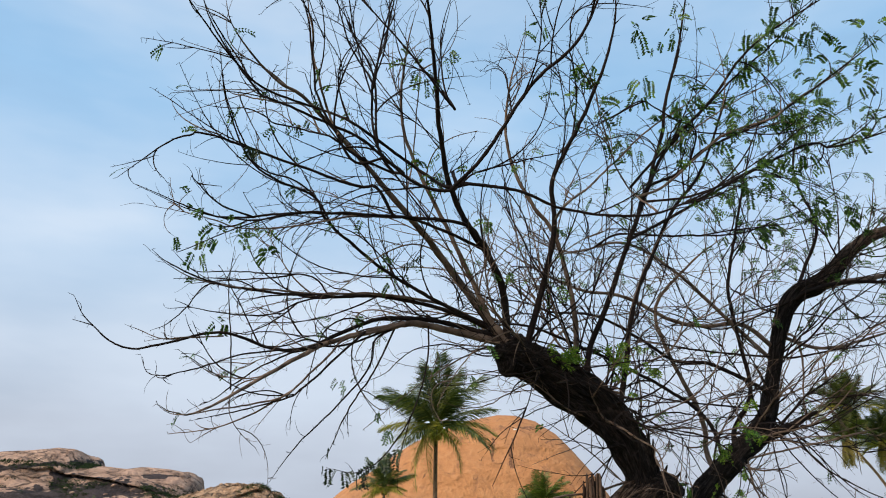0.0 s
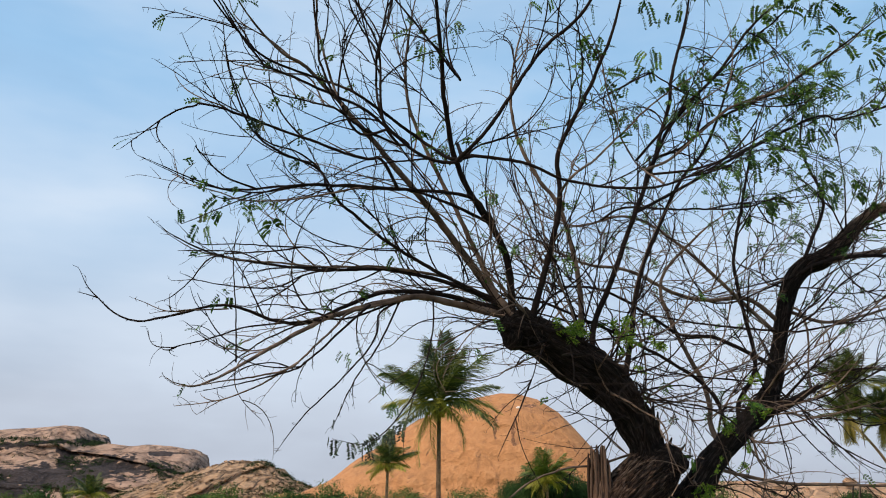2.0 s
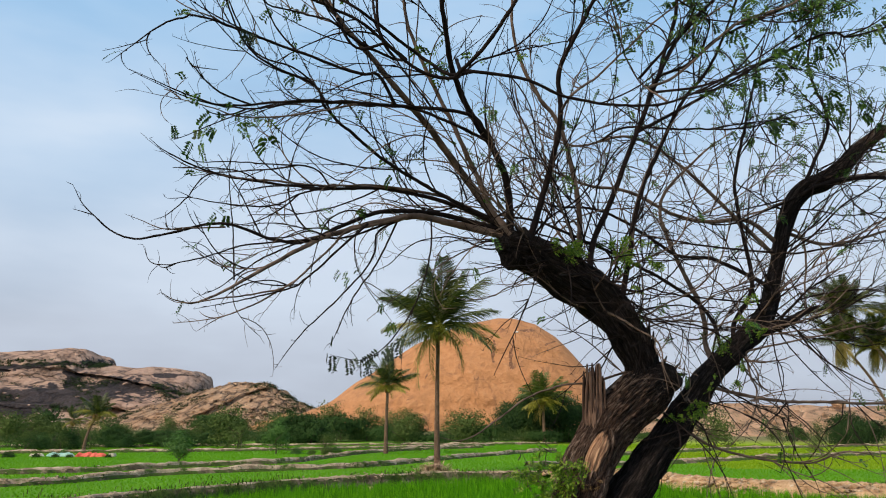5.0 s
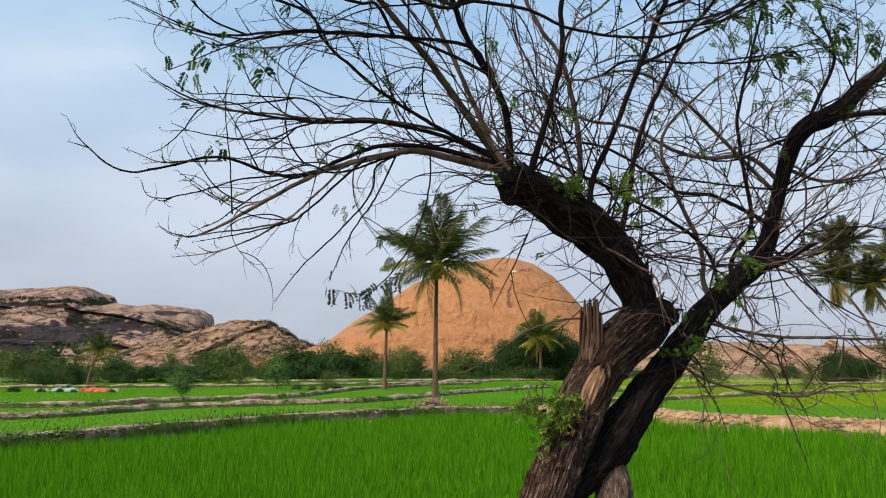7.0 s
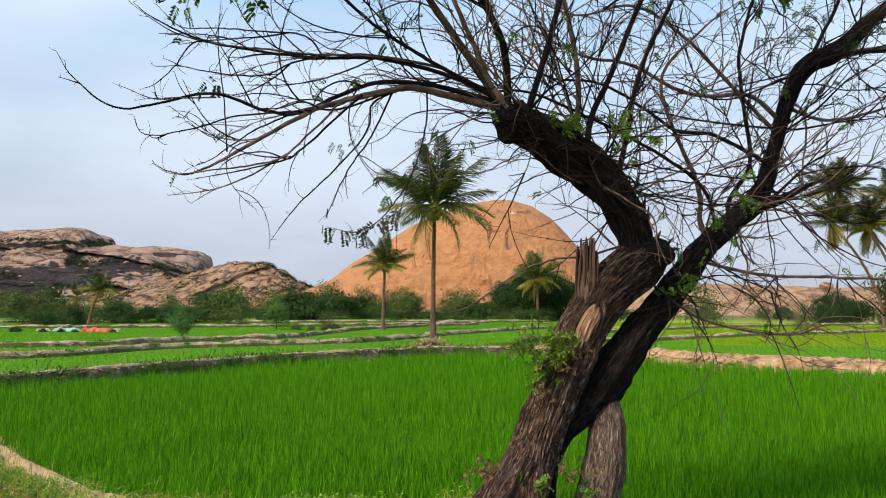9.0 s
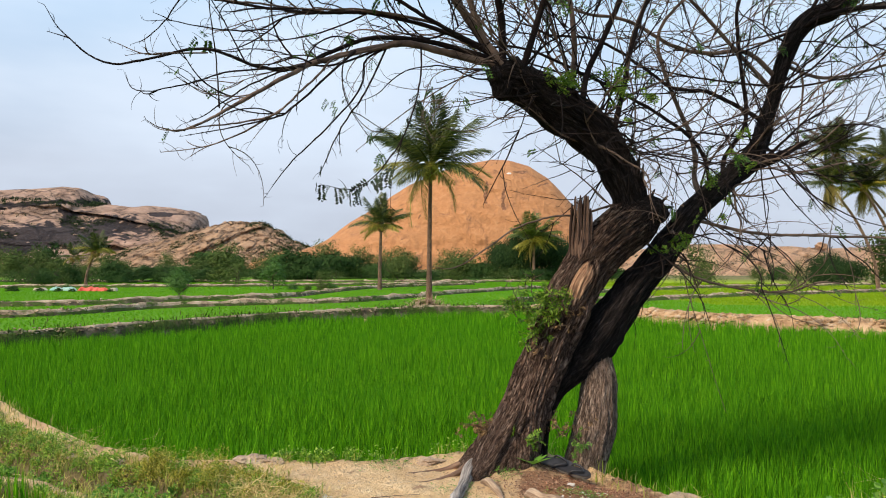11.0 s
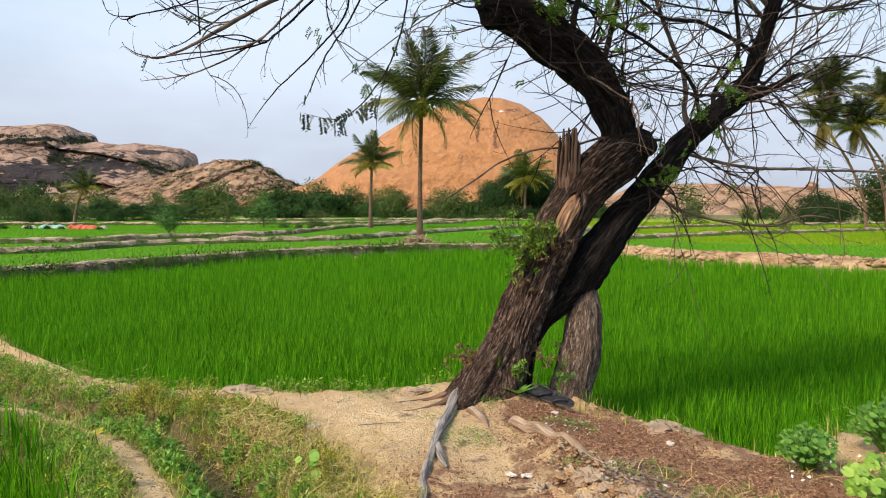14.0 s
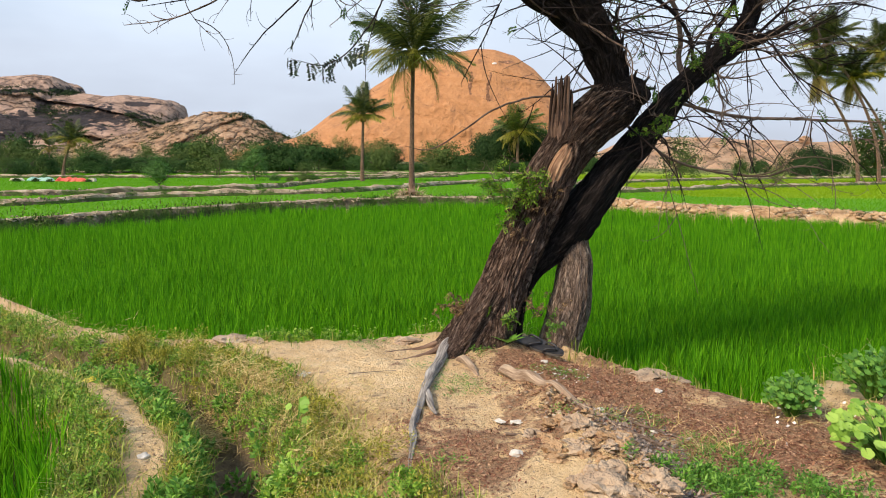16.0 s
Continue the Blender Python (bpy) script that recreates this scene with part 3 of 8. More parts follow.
def land(x, y):
    """Height of the ground, and how far each place is bare earth, litter, weeds, paddy mud or far field."""
    x, y = np.asarray(x, float), np.asarray(y, float)
    infield = inside(x, y, FIELD)
    dn, _ = line_distance(x, y, NEAR_EDGE)
    df, _ = line_distance(x, y, FAR_EDGE)
    dd, dside = line_distance(x, y, DITCH)
    di, iside = line_distance(x, y, INNER)
    rough = 0.022 * wobble(x, y, 2.3) + 0.014 * wobble(x, y, 7.0, 2) + 0.009 * wobble(x, y, 19.0, 5) + 0.006 * wobble(x, y, 41.0, 1)
    beyond = ~infield & (df <= dn)
    # bank, ditch and small path on the near side
    z = rough.copy()
    z -= 0.33 * np.exp(-(dd / 0.19) ** 4) * (1 + 0.12 * wobble(x, y, 5, 2)) * (1 - 0.75 * np.exp(-(di / 0.14) ** 2))
    z -= 0.07 * smooth(0.9, 0.2, dd)
    west = smooth(0.30, 0.62, di) * (_west(x, y))
    z = z * (1 - west) + (-0.42 + 0.01 * wobble(x, y, 5)) * west
    z += 0.10 * np.exp(-(((x - 0.85) / 0.35) ** 2 + ((y - 3.45) / 0.42) ** 2)) + 0.07 * np.exp(-(((x - 0.8) / 0.55) ** 2 + ((y - 5.7) / 0.5) ** 2))
    z -= 0.15 * np.exp(-(((x - 1.32) / 0.42) ** 2 + ((y - 5.75) / 0.5) ** 2))
    dr, _ = line_distance(x, y, EARTH_RIDGE)
    z += 0.085 * np.exp(-(dr / 0.18) ** 2) * (1 + 0.6 * wobble(x, y, 9, 4) + 0.35 * wobble(x, y, 23, 1)) + 0.02 * np.exp(-(dr / 0.25) ** 2) * wobble(x, y, 31, 3)
    z -= 0.05 * smooth(3.0, 1.0, y) * smooth(-0.5, 1.5, x)
    # the large field and those beyond it
    d_edge = np.minimum(dn, df)
    z = np.where(infield, z * 0 + (-0.55 + 0.55 * smooth(0.28, 0.0, dn)), z)
    z = np.where(beyond, -0.30 - 0.25 * smooth(0.4, 0.0, df) + 0.01 * wobble(x, y, 0.7), z)
    away = np.hypot(x, y - 20)
    z = np.where(beyond | (away > 60), z + 0.22 * smooth(70, 120, away) + 0.35 * smooth(100, 200, away), z)
    paddy = np.where(infield, smooth(0.02, 0.2, d_edge), 0) + np.where(~infield & ~beyond, west, 0) + np.where(beyond, smooth(0.5, 0.9, df), 0)
    far = np.where(beyond, smooth(0.5, 1.5, df), 0) * 1.0 + np.where(infield, smooth(14, 24, np.hypot(x, y)), 0)
    litter = np.exp(-(((x - 1.35) / 0.8) ** 2 + ((y - 4.4) / 1.1) ** 2)) * 0.85 + 0.75 * np.exp(-(((x - 0.3) / 0.5) ** 2 + ((y - 3.6) / 0.55) ** 2)) + np.exp(-(((x - 2.1) / 0.6) ** 2 + ((y - 3.8) / 0.5) ** 2))
    litter = litter + 0.85 * np.exp(-(((x - 0.95) / 0.45) ** 2 + ((y - 5.25) / 0.4) ** 2))
    litter = litter * np.clip(1.05 + 0.45 * wobble(x, y, 3.4, 4) + 0.25 * wobble(x, y, 8.0, 2), 0.2, 1.3)
    weed = np.clip(smooth(0.68, 0.36, dd + 0.09 * wobble(x, y, 3.3, 7)) + 0.8 * smooth(1.0, 0.35, di) * 1.0 + 0.7 * smooth(3.4, 2.8, y + 0.2 * wobble(x, y, 4)), 0, 1)
    weed = np.where(infield | beyond, 0, weed * (1 - 0.9 * np.exp(-((di + 0.07 * (iside > 0)) / (0.15 + 0.05 * wobble(x, y, 3.1, 2))) ** 2)))
    weed = weed * np.where(x < -0.4, smooth(0.08, 0.24, dn + 0.05 * wobble(x, y, 3.7, 3)), 1.0)
    scrub = smooth(75, 110, away) * 1.0
    return z, dict(dirt=1 - paddy, litter=litter, weed=weed, paddy=np.clip(paddy, 0, 1), far=np.clip(far, 0, 1), scrub=scrub, ripe=smooth(11, 17, x + 3 * wobble(x, y, 0.1, 2)) * smooth(34, 40, y) * 0.9,
                   shaded_mud=np.where(infield | beyond, 0, np.exp(-(dd / (0.2 + 0.05 * wobble(x, y, 3, 1))) ** 4)))


def _west(x, y):
    """1 on the far side of the small path from the tree."""
    _, s = line_distance(x, y, INNER)
    return (s < 0) * 1.0


def spread(fine_a, fine_b, step, grow, end_a, end_b):
    """Grid lines: every step inside fine_a..fine_b, ever wider outside."""
    inner = np.arange(fine_a, fine_b + step / 2, step)
    hi, lo, s = [inner[-1]], [inner[0]], step
    while hi[-1] < end_b:
        s *= grow
        hi.append(hi[-1] + s)
    s = step
    while lo[-1] > end_a:
        s *= grow
        lo.append(lo[-1] - s)
    return np.r_[lo[:0:-1], inner, hi[1:]]


gx = spread(-4.5, 3.2, 0.05, 1.09, -4200, 4200)
gy = spread(1.8, 8.4, 0.05, 1.09, -4200, 4200)
GX, GY = np.meshgrid(gx, gy)
GZ, zones = land(GX.ravel(), GY.ravel())
nx, ny = len(gx), len(gy)
gi, gj = np.meshgrid(np.arange(ny - 1), np.arange(nx - 1), indexing="ij")
gf = np.stack([gi * nx + gj, gi * nx + gj + 1, (gi + 1) * nx + gj + 1, (gi + 1) * nx + gj], -1).reshape(-1, 4)
ground = soup("ground", np.stack([GX.ravel(), GY.ravel(), GZ], -1), gf, M_GROUND, None, True)
for key, value in zones.items():
    attribute(ground, key, value)
tagged(ground, "bare tan earth bank and green paddy land to the horizon", "ground", "", "structure")


def height_at(x, y):
    return land(np.atleast_1d(x), np.atleast_1d(y))[0]


# ---- rocky hills ----
def rock_mass(name, label, skyline, y0, depth, material, lump, ledges, seed, power=2.2, nx=340, ny=120, dark=None, dip=0.0):
    """A bare rock hill: its skyline (x, height) at y0, falling to the ground over depth metres before and behind, with ledges and lumps."""
    sx, sz = np.array(skyline, float).T
    u = np.linspace(sx[0], sx[-1], nx)
    soft = np.interp(u, sx, sz)
    v = np.concatenate([-np.linspace(1, 0, ny) ** 1.3, np.linspace(0, 1, ny // 3)[1:]])
    U, V = np.meshgrid(u, v)
    H = np.interp(U, sx, sz)
    ground_z = -1.0
    Z = ground_z + (H - ground_z) * np.clip(1 - np.abs(V) ** power, 0, 1)
    X, Y = U.copy(), y0 + V * depth
    n1 = np.empty(U.shape)
    n2 = np.empty(U.shape)
    for i in range(U.shape[0]):
        for j in range(U.shape[1]):
            p = Vector((X[i, j] * 0.02 + seed, Y[i, j] * 0.02, Z[i, j] * 0.05))
            n1[i, j] = noise.fractal(p, 0.9, 2.1, 5)
            n2[i, j] = noise.noise(Vector((X[i, j] * 0.012 + seed, (Z[i, j] - dip * X[i, j]) * 0.16 + 0.35 * n1[i, j], Y[i, j] * 0.012)))
            block = noise.cell(Vector((X[i, j] * 0.07 + 0.6 * n1[i, j], (Z[i, j] - dip * X[i, j]) * 0.22 + 0.8 * n1[i, j], Y[i, j] * 0.05 + seed)))
            n1[i, j] += 0.22 * ledges / (0.5 + ledges) * block
    calm = np.clip(np.abs(V) * 4, 0.12, 1)
    body = np.clip((Z - ground_z) / 6, 0, 1)
    Y = Y + (n1 * lump * 2.2 + np.tanh(4 * n2) * 0.8 * ledges * 2.0) * body * np.clip(np.abs(V) * 3, 0, 1)
    Z = Z + (n1 * lump + n2 * ledges) * calm * body
    nyy = len(v)
    i, j = np.meshgrid(np.arange(nyy - 1), np.arange(nx - 1), indexing="ij")
    f = np.stack([i * nx + j, i * nx + j + 1, (i + 1) * nx + j + 1, (i + 1) * nx + j], -1).reshape(-1, 4)
    ob = soup(name, np.stack([X.ravel(), Y.ravel(), Z.ravel()], -1), f, material, None, True)
    d = np.zeros(U.size) if dark is None else dark(U, Z, H, n2).ravel()
    attribute(ob, "dark", d)
    return tagged(ob, label, "rock hill", "", "structure")


def blot(x, z, cx, cz, rx, rz):
    return np.exp(-(((x - cx) / rx) ** 2 + ((z - cz) / rz) ** 2))


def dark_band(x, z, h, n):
    """Stained cliffs and overgrown ledges on the layered hill; cliff shade and a cave's dark are painted in too."""
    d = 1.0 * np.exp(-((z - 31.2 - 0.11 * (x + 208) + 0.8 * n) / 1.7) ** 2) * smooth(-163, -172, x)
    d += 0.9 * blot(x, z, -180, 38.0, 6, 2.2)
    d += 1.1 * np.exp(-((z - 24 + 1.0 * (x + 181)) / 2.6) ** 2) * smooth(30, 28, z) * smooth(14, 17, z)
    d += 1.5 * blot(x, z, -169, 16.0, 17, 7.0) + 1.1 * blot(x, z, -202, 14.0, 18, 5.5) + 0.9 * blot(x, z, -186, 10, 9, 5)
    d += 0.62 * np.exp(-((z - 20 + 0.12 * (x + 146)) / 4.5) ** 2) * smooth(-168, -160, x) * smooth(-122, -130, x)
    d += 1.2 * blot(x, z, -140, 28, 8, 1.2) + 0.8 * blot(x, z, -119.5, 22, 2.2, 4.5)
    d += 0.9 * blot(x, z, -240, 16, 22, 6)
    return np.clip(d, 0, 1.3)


def dome_gashes(x, z, h, n):
    """Two dark gashes down the dome's face, a long crack and a stained brow."""
    d = 1.0 * np.exp(-((x - 20.0 + 0.8 * n - 0.06 * (z - 26)) / 0.6) ** 2) * smooth(22, 25, z) * smooth(32.5, 31, z)
    d += 0.9 * np.exp(-((x - 26.2 + 1.0 * n - 0.12 * (z - 26)) / 0.55) ** 2) * smooth(19, 23, z) * smooth(32.5, 30, z)
    d += 0.5 * np.exp(-((z - 29 - 0.5 * (x - 38) + 1.5 * n) / 0.35) ** 2) * smooth(34, 37, x) * smooth(46, 42, x)
    d += 0.6 * np.exp(-(((x - 33) / 3.0) ** 2 + ((z - 36) / 0.9) ** 2))
    d += 0.5 * np.exp(-((x + 12 - 0.5 * z + 1.5 * n) / 0.4) ** 2) * smooth(16, 19, z) * smooth(24, 22, z)
    return np.clip(1.3 * d, 0, 1)


dome = rock_mass("rock_dome", "smooth orange granite dome with dark water streaks", [(-62, -1), (-54, 2.5), (-50, 5.8), (-39, 10.7), (-33, 15.3), (-26, 20.3), (-17, 26.2), (-7, 32.8), (6, 38.3),
                 (15, 41.2), (24, 42.8), (30, 42.5), (38, 40.2), (45, 35.6), (50, 30.4), (56, 22.9), (60, 16.4), (67, 4), (72, -1)], 300, 48, M_DOME, 1.3, 0.35, 3.0, 2.6, 320, 120, dome_gashes)
west_hill = rock_mass("rock_hill", "layered brown granite hill with stained ledges and painted shade", [(-330, 28), (-304, 36.7), (-261, 40.2), (-217, 41.7), (-199, 43.2), (-189, 41.8), (-184, 37.2), (-182, 34.0),
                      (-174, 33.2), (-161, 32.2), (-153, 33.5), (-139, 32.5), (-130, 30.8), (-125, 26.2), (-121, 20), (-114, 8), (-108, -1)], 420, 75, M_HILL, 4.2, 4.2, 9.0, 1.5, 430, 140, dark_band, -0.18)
ridge = rock_mass("rock_ridge", "low tan rock ridge with slanting cracks and scrub", [(-165, -1), (-142, 7.9), (-127, 11.9), (-108, 17.5), (-102, 18.9), (-93, 21.8), (-86, 21.1), (-77, 21.0),
                  (-72, 17.4), (-65, 13.9), (-56, 9.9), (-51, 7.1), (-40, 1), (-34, -1)], 360, 55, M_MIDHILL, 2.8, 3.4, 15.0, 1.4, 380, 130, None, 0.65)
low_rocks = rock_mass("rock_outcrop", "long low outcrop of orange rock slabs", [(32, -1), (40, 2.3), (46, 5.4), (50, 5.8), (55, 6.7), (67, 6.8), (74, 6.3), (81, 6.4), (86, 5.8), (98, 6.3),
                      (107, 7.0), (137, 8.0), (170, 6), (190, -1)], 170, 30, M_RIGHTROCK, 0.6, 0.5, 21.0, 1.6, 260, 80)
rock_mass("rock_slab", "low sloping tan rock slab before the dome", [(-66, -1), (-58, 3.0), (-50, 6.2), (-44, 5.5), (-36, 4), (-28, 1), (-24, -1)], 262, 16, M_DOME, 0.5, 0.3, 27.0, 1.8, 90, 40)


# ---- the old tree ----
tree = thing("tree", "old gnarled leaning tree with dark bark and sparse feathery leaves", "tree", at=(0.8, 6.0, 0.0))


def under(ob, parent):
    """Makes ob, built in world places, a part of parent."""
    ob.parent = parent
    ob.matrix_parent_inverse = Matrix.Translation(-Vector(parent.location)) if parent.parent is None else Matrix.Identity(4)
    return ob


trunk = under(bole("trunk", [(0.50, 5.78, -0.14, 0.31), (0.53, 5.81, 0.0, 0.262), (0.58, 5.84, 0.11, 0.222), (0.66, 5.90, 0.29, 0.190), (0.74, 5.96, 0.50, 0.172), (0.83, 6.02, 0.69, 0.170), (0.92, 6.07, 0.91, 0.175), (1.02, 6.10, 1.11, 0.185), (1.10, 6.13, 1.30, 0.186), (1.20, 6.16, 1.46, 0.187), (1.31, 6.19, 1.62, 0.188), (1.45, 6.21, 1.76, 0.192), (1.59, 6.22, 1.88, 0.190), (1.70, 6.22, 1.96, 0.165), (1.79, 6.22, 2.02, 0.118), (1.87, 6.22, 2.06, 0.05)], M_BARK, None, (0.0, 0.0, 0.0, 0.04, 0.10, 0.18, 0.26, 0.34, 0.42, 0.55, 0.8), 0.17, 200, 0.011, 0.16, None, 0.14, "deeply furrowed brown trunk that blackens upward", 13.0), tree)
under(bole("upper_stem", [(1.52, 6.24, 1.85, 0.11), (1.60, 6.22, 1.98, 0.146), (1.60, 6.22, 2.09, 0.136), (1.56, 6.21, 2.22, 0.130), (1.49, 6.20, 2.37, 0.138), (1.35, 6.18, 2.55, 0.160), (1.19, 6.16, 2.72, 0.174), (1.01, 6.13, 2.83, 0.168), (0.85, 6.10, 2.92, 0.153), (0.70, 6.06, 3.00, 0.145), (0.59, 6.03, 3.03, 0.132), (0.49, 6.00, 3.05, 0.098), (0.44, 5.98, 3.06, 0.036)], M_BARK, None, (0.5, 0.85, 1.0, 1.0, 1.0, 1.0, 1.0, 0.9, 0.72), 0.24, 130, 0.012, 0.0, None, 0.22, "near-black leaning stem", 7.0), tree)
second_stem = under(bole("second_stem", [(0.79, 5.97, -0.05, 0.09), (0.82, 6.01, 0.14, 0.075), (0.87, 6.05, 0.34, 0.07), (0.97, 6.10, 0.53, 0.075), (1.09, 6.13, 0.67, 0.092), (1.20, 6.15, 0.80, 0.132), (1.33, 6.17, 0.96, 0.158), (1.48, 6.21, 1.15, 0.143), (1.61, 6.26, 1.32, 0.127), (1.75, 6.32, 1.47, 0.116), (1.90, 6.38, 1.63, 0.112), (2.04, 6.44, 1.79, 0.109), (2.19, 6.52, 1.97, 0.101), (2.39, 6.60, 2.16, 0.094), (2.62, 6.70, 2.34, 0.091), (2.83, 6.80, 2.49, 0.096), (2.98, 6.90, 2.68, 0.076), (3.07, 6.98, 2.88, 0.068), (3.14, 7.00, 3.08, 0.061), (3.20, 7.00, 3.30, 0.066), (3.32, 7.00, 3.63, 0.073), (3.50, 7.00, 3.86, 0.085), (3.75, 7.02, 3.98, 0.084), (4.04, 7.06, 4.23, 0.070), (4.33, 7.10, 4.46, 0.060), (4.75, 7.16, 4.64, 0.050), (5.24, 7.20, 4.85, 0.040)], M_BARK, None, (1.0, 1.0, 1.0, 1.0, 1.0, 0.9, 0.6, 0.4, 0.35), 0.2, 96, 0.016, 0.0, None, 0.24, "near-black crossing stem", 7.0), tree)
under(bole("root_leg", [(1.16, 5.99, -0.20, 0.17), (1.19, 6.02, -0.05, 0.158), (1.23, 6.04, 0.08, 0.160), (1.27, 6.06, 0.21, 0.161), (1.30, 6.08, 0.34, 0.157), (1.32, 6.11, 0.48, 0.143), (1.34, 6.14, 0.61, 0.133), (1.33, 6.17, 0.74, 0.120), (1.32, 6.19, 0.88, 0.10), (1.32, 6.20, 0.97, 0.06)], M_LEG, None, -0.3, 0.11, 140, 0.013, 0.05, 0.2, 0.07, "grey ribbed stem that props the trunk", 9.0), tree)


WOOD = [np.array(LINE, float)[:, :3] for LINE in ([(1.6, 6.22, 2.05), (1.49, 6.2, 2.37), (1.35, 6.18, 2.55), (1.01, 6.13, 2.83), (0.7, 6.06, 3.0), (0.5, 6.0, 3.05)], [(1.61, 6.26, 1.32), (2.04, 6.44, 1.79), (2.39, 6.6, 2.16), (2.83, 6.8, 2.49), (3.07, 6.98, 2.88), (3.2, 7.0, 3.3), (3.5, 7.0, 3.86), (4.04, 7.06, 4.23), (4.75, 7.16, 4.64)])]
WOOD = [spline(w, 0.04) for w in WOOD]
leaf_at, leaf_dir = [], []
MIDDLE = np.array([1.2, 6.2, 3.2])


def leafiness(p):
    """Leaves are thick on the high twigs to the east, thin to the west, none near the trunk."""
    east = smooth(1.0, 3.0, np.array(p[0])) * smooth(3.2, 4.6, np.array(p[2]))
    tips = 0.05 * smooth(0.0, -1.6, np.array(p[0]))
    clump = 0.25 + 1.1 * max(0.0, noise.noise(Vector((p[0] * 2.3, p[1] * 2.3, p[2] * 2.3))) + 0.1)
    return float(0.007 + clump * (0.16 * east + 0.35 * tips + 0.07 * smooth(1.0, 1.6, np.array(p[0])) * smooth(4.3, 5.0, np.array(p[2]))))


def twig(bundle, p0, way, length, r0, sides, segs, curl, sag):
    p = [np.array(p0)]
    d = unit(np.array(way, float))
    arc = rng.normal(size=3) * 1.15 / segs
    for _ in range(segs):
        d = unit(d + rng.normal(size=3) * curl + arc + np.array([0, 0, sag]))
        p.append(p[-1] + d * length / segs)
    p = np.array(p)
    v, f = tube(p, np.linspace(r0, max(0.0009, r0 * 0.35), len(p)), sides)
    bundle.add(v, f)
    return p


def fringe(bundle, p, every, reach, r, leafy=1.0):
    """Short spurs along a line, a longer twig now and then, and leaves on some of them."""
    s = np.r_[0, np.cumsum(np.linalg.norm(np.diff(p, axis=0), axis=1))]
    at = rng.uniform(0.02, every)
    t = unit(np.gradient(p, axis=0))
    while at < s[-1]:
        i = min(np.searchsorted(s, at), len(p) - 1)
        side = np.cross(t[i], any_way(1)[0])
        d = unit(side) * rng.uniform(0.6, 1.1) + t[i] * 0.7
        long = rng.uniform() < 0.22
        q = twig(bundle, p[i], d, reach * (rng.uniform(1.0, 2.4) if long else rng.uniform(0.2, 0.6)), r * (1.15 if long else 1.0), 3, 4 if long else 1, 0.1, 0.04)
        if rng.uniform() < leafy * leafiness(q[-1]):
            for _ in range(rng.integers(1, 4)):
                leaf_at.append(q[-1])
                leaf_dir.append(unit(d) + rng.normal(size=3) * 0.5 + np.array([0, 0, -0.45]))
        at += every * rng.uniform(0.5, 1.6)


def limb(points, r0, r1, shoots=1.0, dark=True, branchy=1.0):
    """A limb through its control points, with long smooth whips and their spurs. dark: near-black bark with the shade
    in its colour.
    """
    start = np.array(points[0], float)
    all_wood = np.vstack(WOOD)
    gap = np.linalg.norm(all_wood - start, axis=1)
    joint = all_wood[np.argmin(gap)]
    if 0.02 < gap.min() < 0.5:
        points = [tuple(joint)] + list(points[1:] if gap.min() < 0.3 and len(points) > 2 else points)
    q = spline([(*p, 0) for p in points], 0.05)[:, :3]
    WOOD.append(q[2:])
    n = len(q)
    q = q + np.cumsum(rng.normal(size=q.shape) * 0.003, 0) * np.sin(np.linspace(0, np.pi, n))[:, None]
    knots = 1 + 0.12 * np.abs(np.sin(np.arange(n) * 0.9 + rng.uniform(0, 6))) ** 6
    v, f = tube(q, knots * (r0 + (r1 - r0) * np.linspace(0, 1, n) ** 0.8) * (1 - 0.75 * np.linspace(0, 1, n) ** 8), 9)
    base = Bundle()
    base.add(v, f)
    ob = under(base.build("limb", M_SHADETWIG if dark else M_TWIG), tree)
    small = Bundle()
    s = np.r_[0, np.cumsum(np.linalg.norm(np.diff(q, axis=0), axis=1))]
    t = unit(np.gradient(q, axis=0))

    def whip(line, way, i, length, r, sides, segs):
        out = unit(line[i] - MIDDLE)
        length = length * (0.4 if line[i][0] < -1.5 else 1.0)
        d = way * rng.uniform(0.6, 1.2) + unit(np.cross(way, any_way(1)[0])) * rng.uniform(0.4, 1.1) + out * 0.3 + np.array([0, 0, 0.12])
        return twig(small, line[i], d, length, r, sides, segs, 0.035, rng.uniform(-0.05, 0.06))

    for _ in range(int((s[-1] * 1.8 + 0.8) * branchy)):
        i = int(rng.uniform(0.12, 0.85) * n)
        w = whip(q, t[i], i, rng.uniform(0.55, 1.45) * min(1.0, 0.45 + 0.4 * s[-1]) * (1.25 - 0.7 * i / n), rng.uniform(0.0045, 0.008), 5, 14)
        fringe(small, w, 0.055, 0.075, 0.0021)
        for j in rng.integers(3, 12, rng.integers(1, 4)):
            z2 = whip(w, unit(w[j] - w[j - 1]), j, rng.uniform(0.25, 0.75), 0.0042, 4, 9)
            fringe(small, z2, 0.06, 0.06, 0.0019)
    for _ in range(int(s[-1] * shoots * 2.0 * (0.4 + 0.6 * branchy))):
        i = int(rng.uniform(0.12, 0.97) * n)
        w = whip(q, t[i], i, rng.uniform(0.2, 0.8) * (1.15 - 0.7 * i / n), rng.uniform(0.0034, 0.0056), 4, 9)
        fringe(small, w, 0.06, 0.065, 0.0019)
    fringe(small, q[int(n * 0.25):], 0.07, 0.07, 0.0023)
    tips = small.build("twig_spray", M_SHADETWIG if dark else M_TWIG)
    tips.parent = ob
    tagged(tips, "thin bare twigs", "", "", "stuff")
    return q


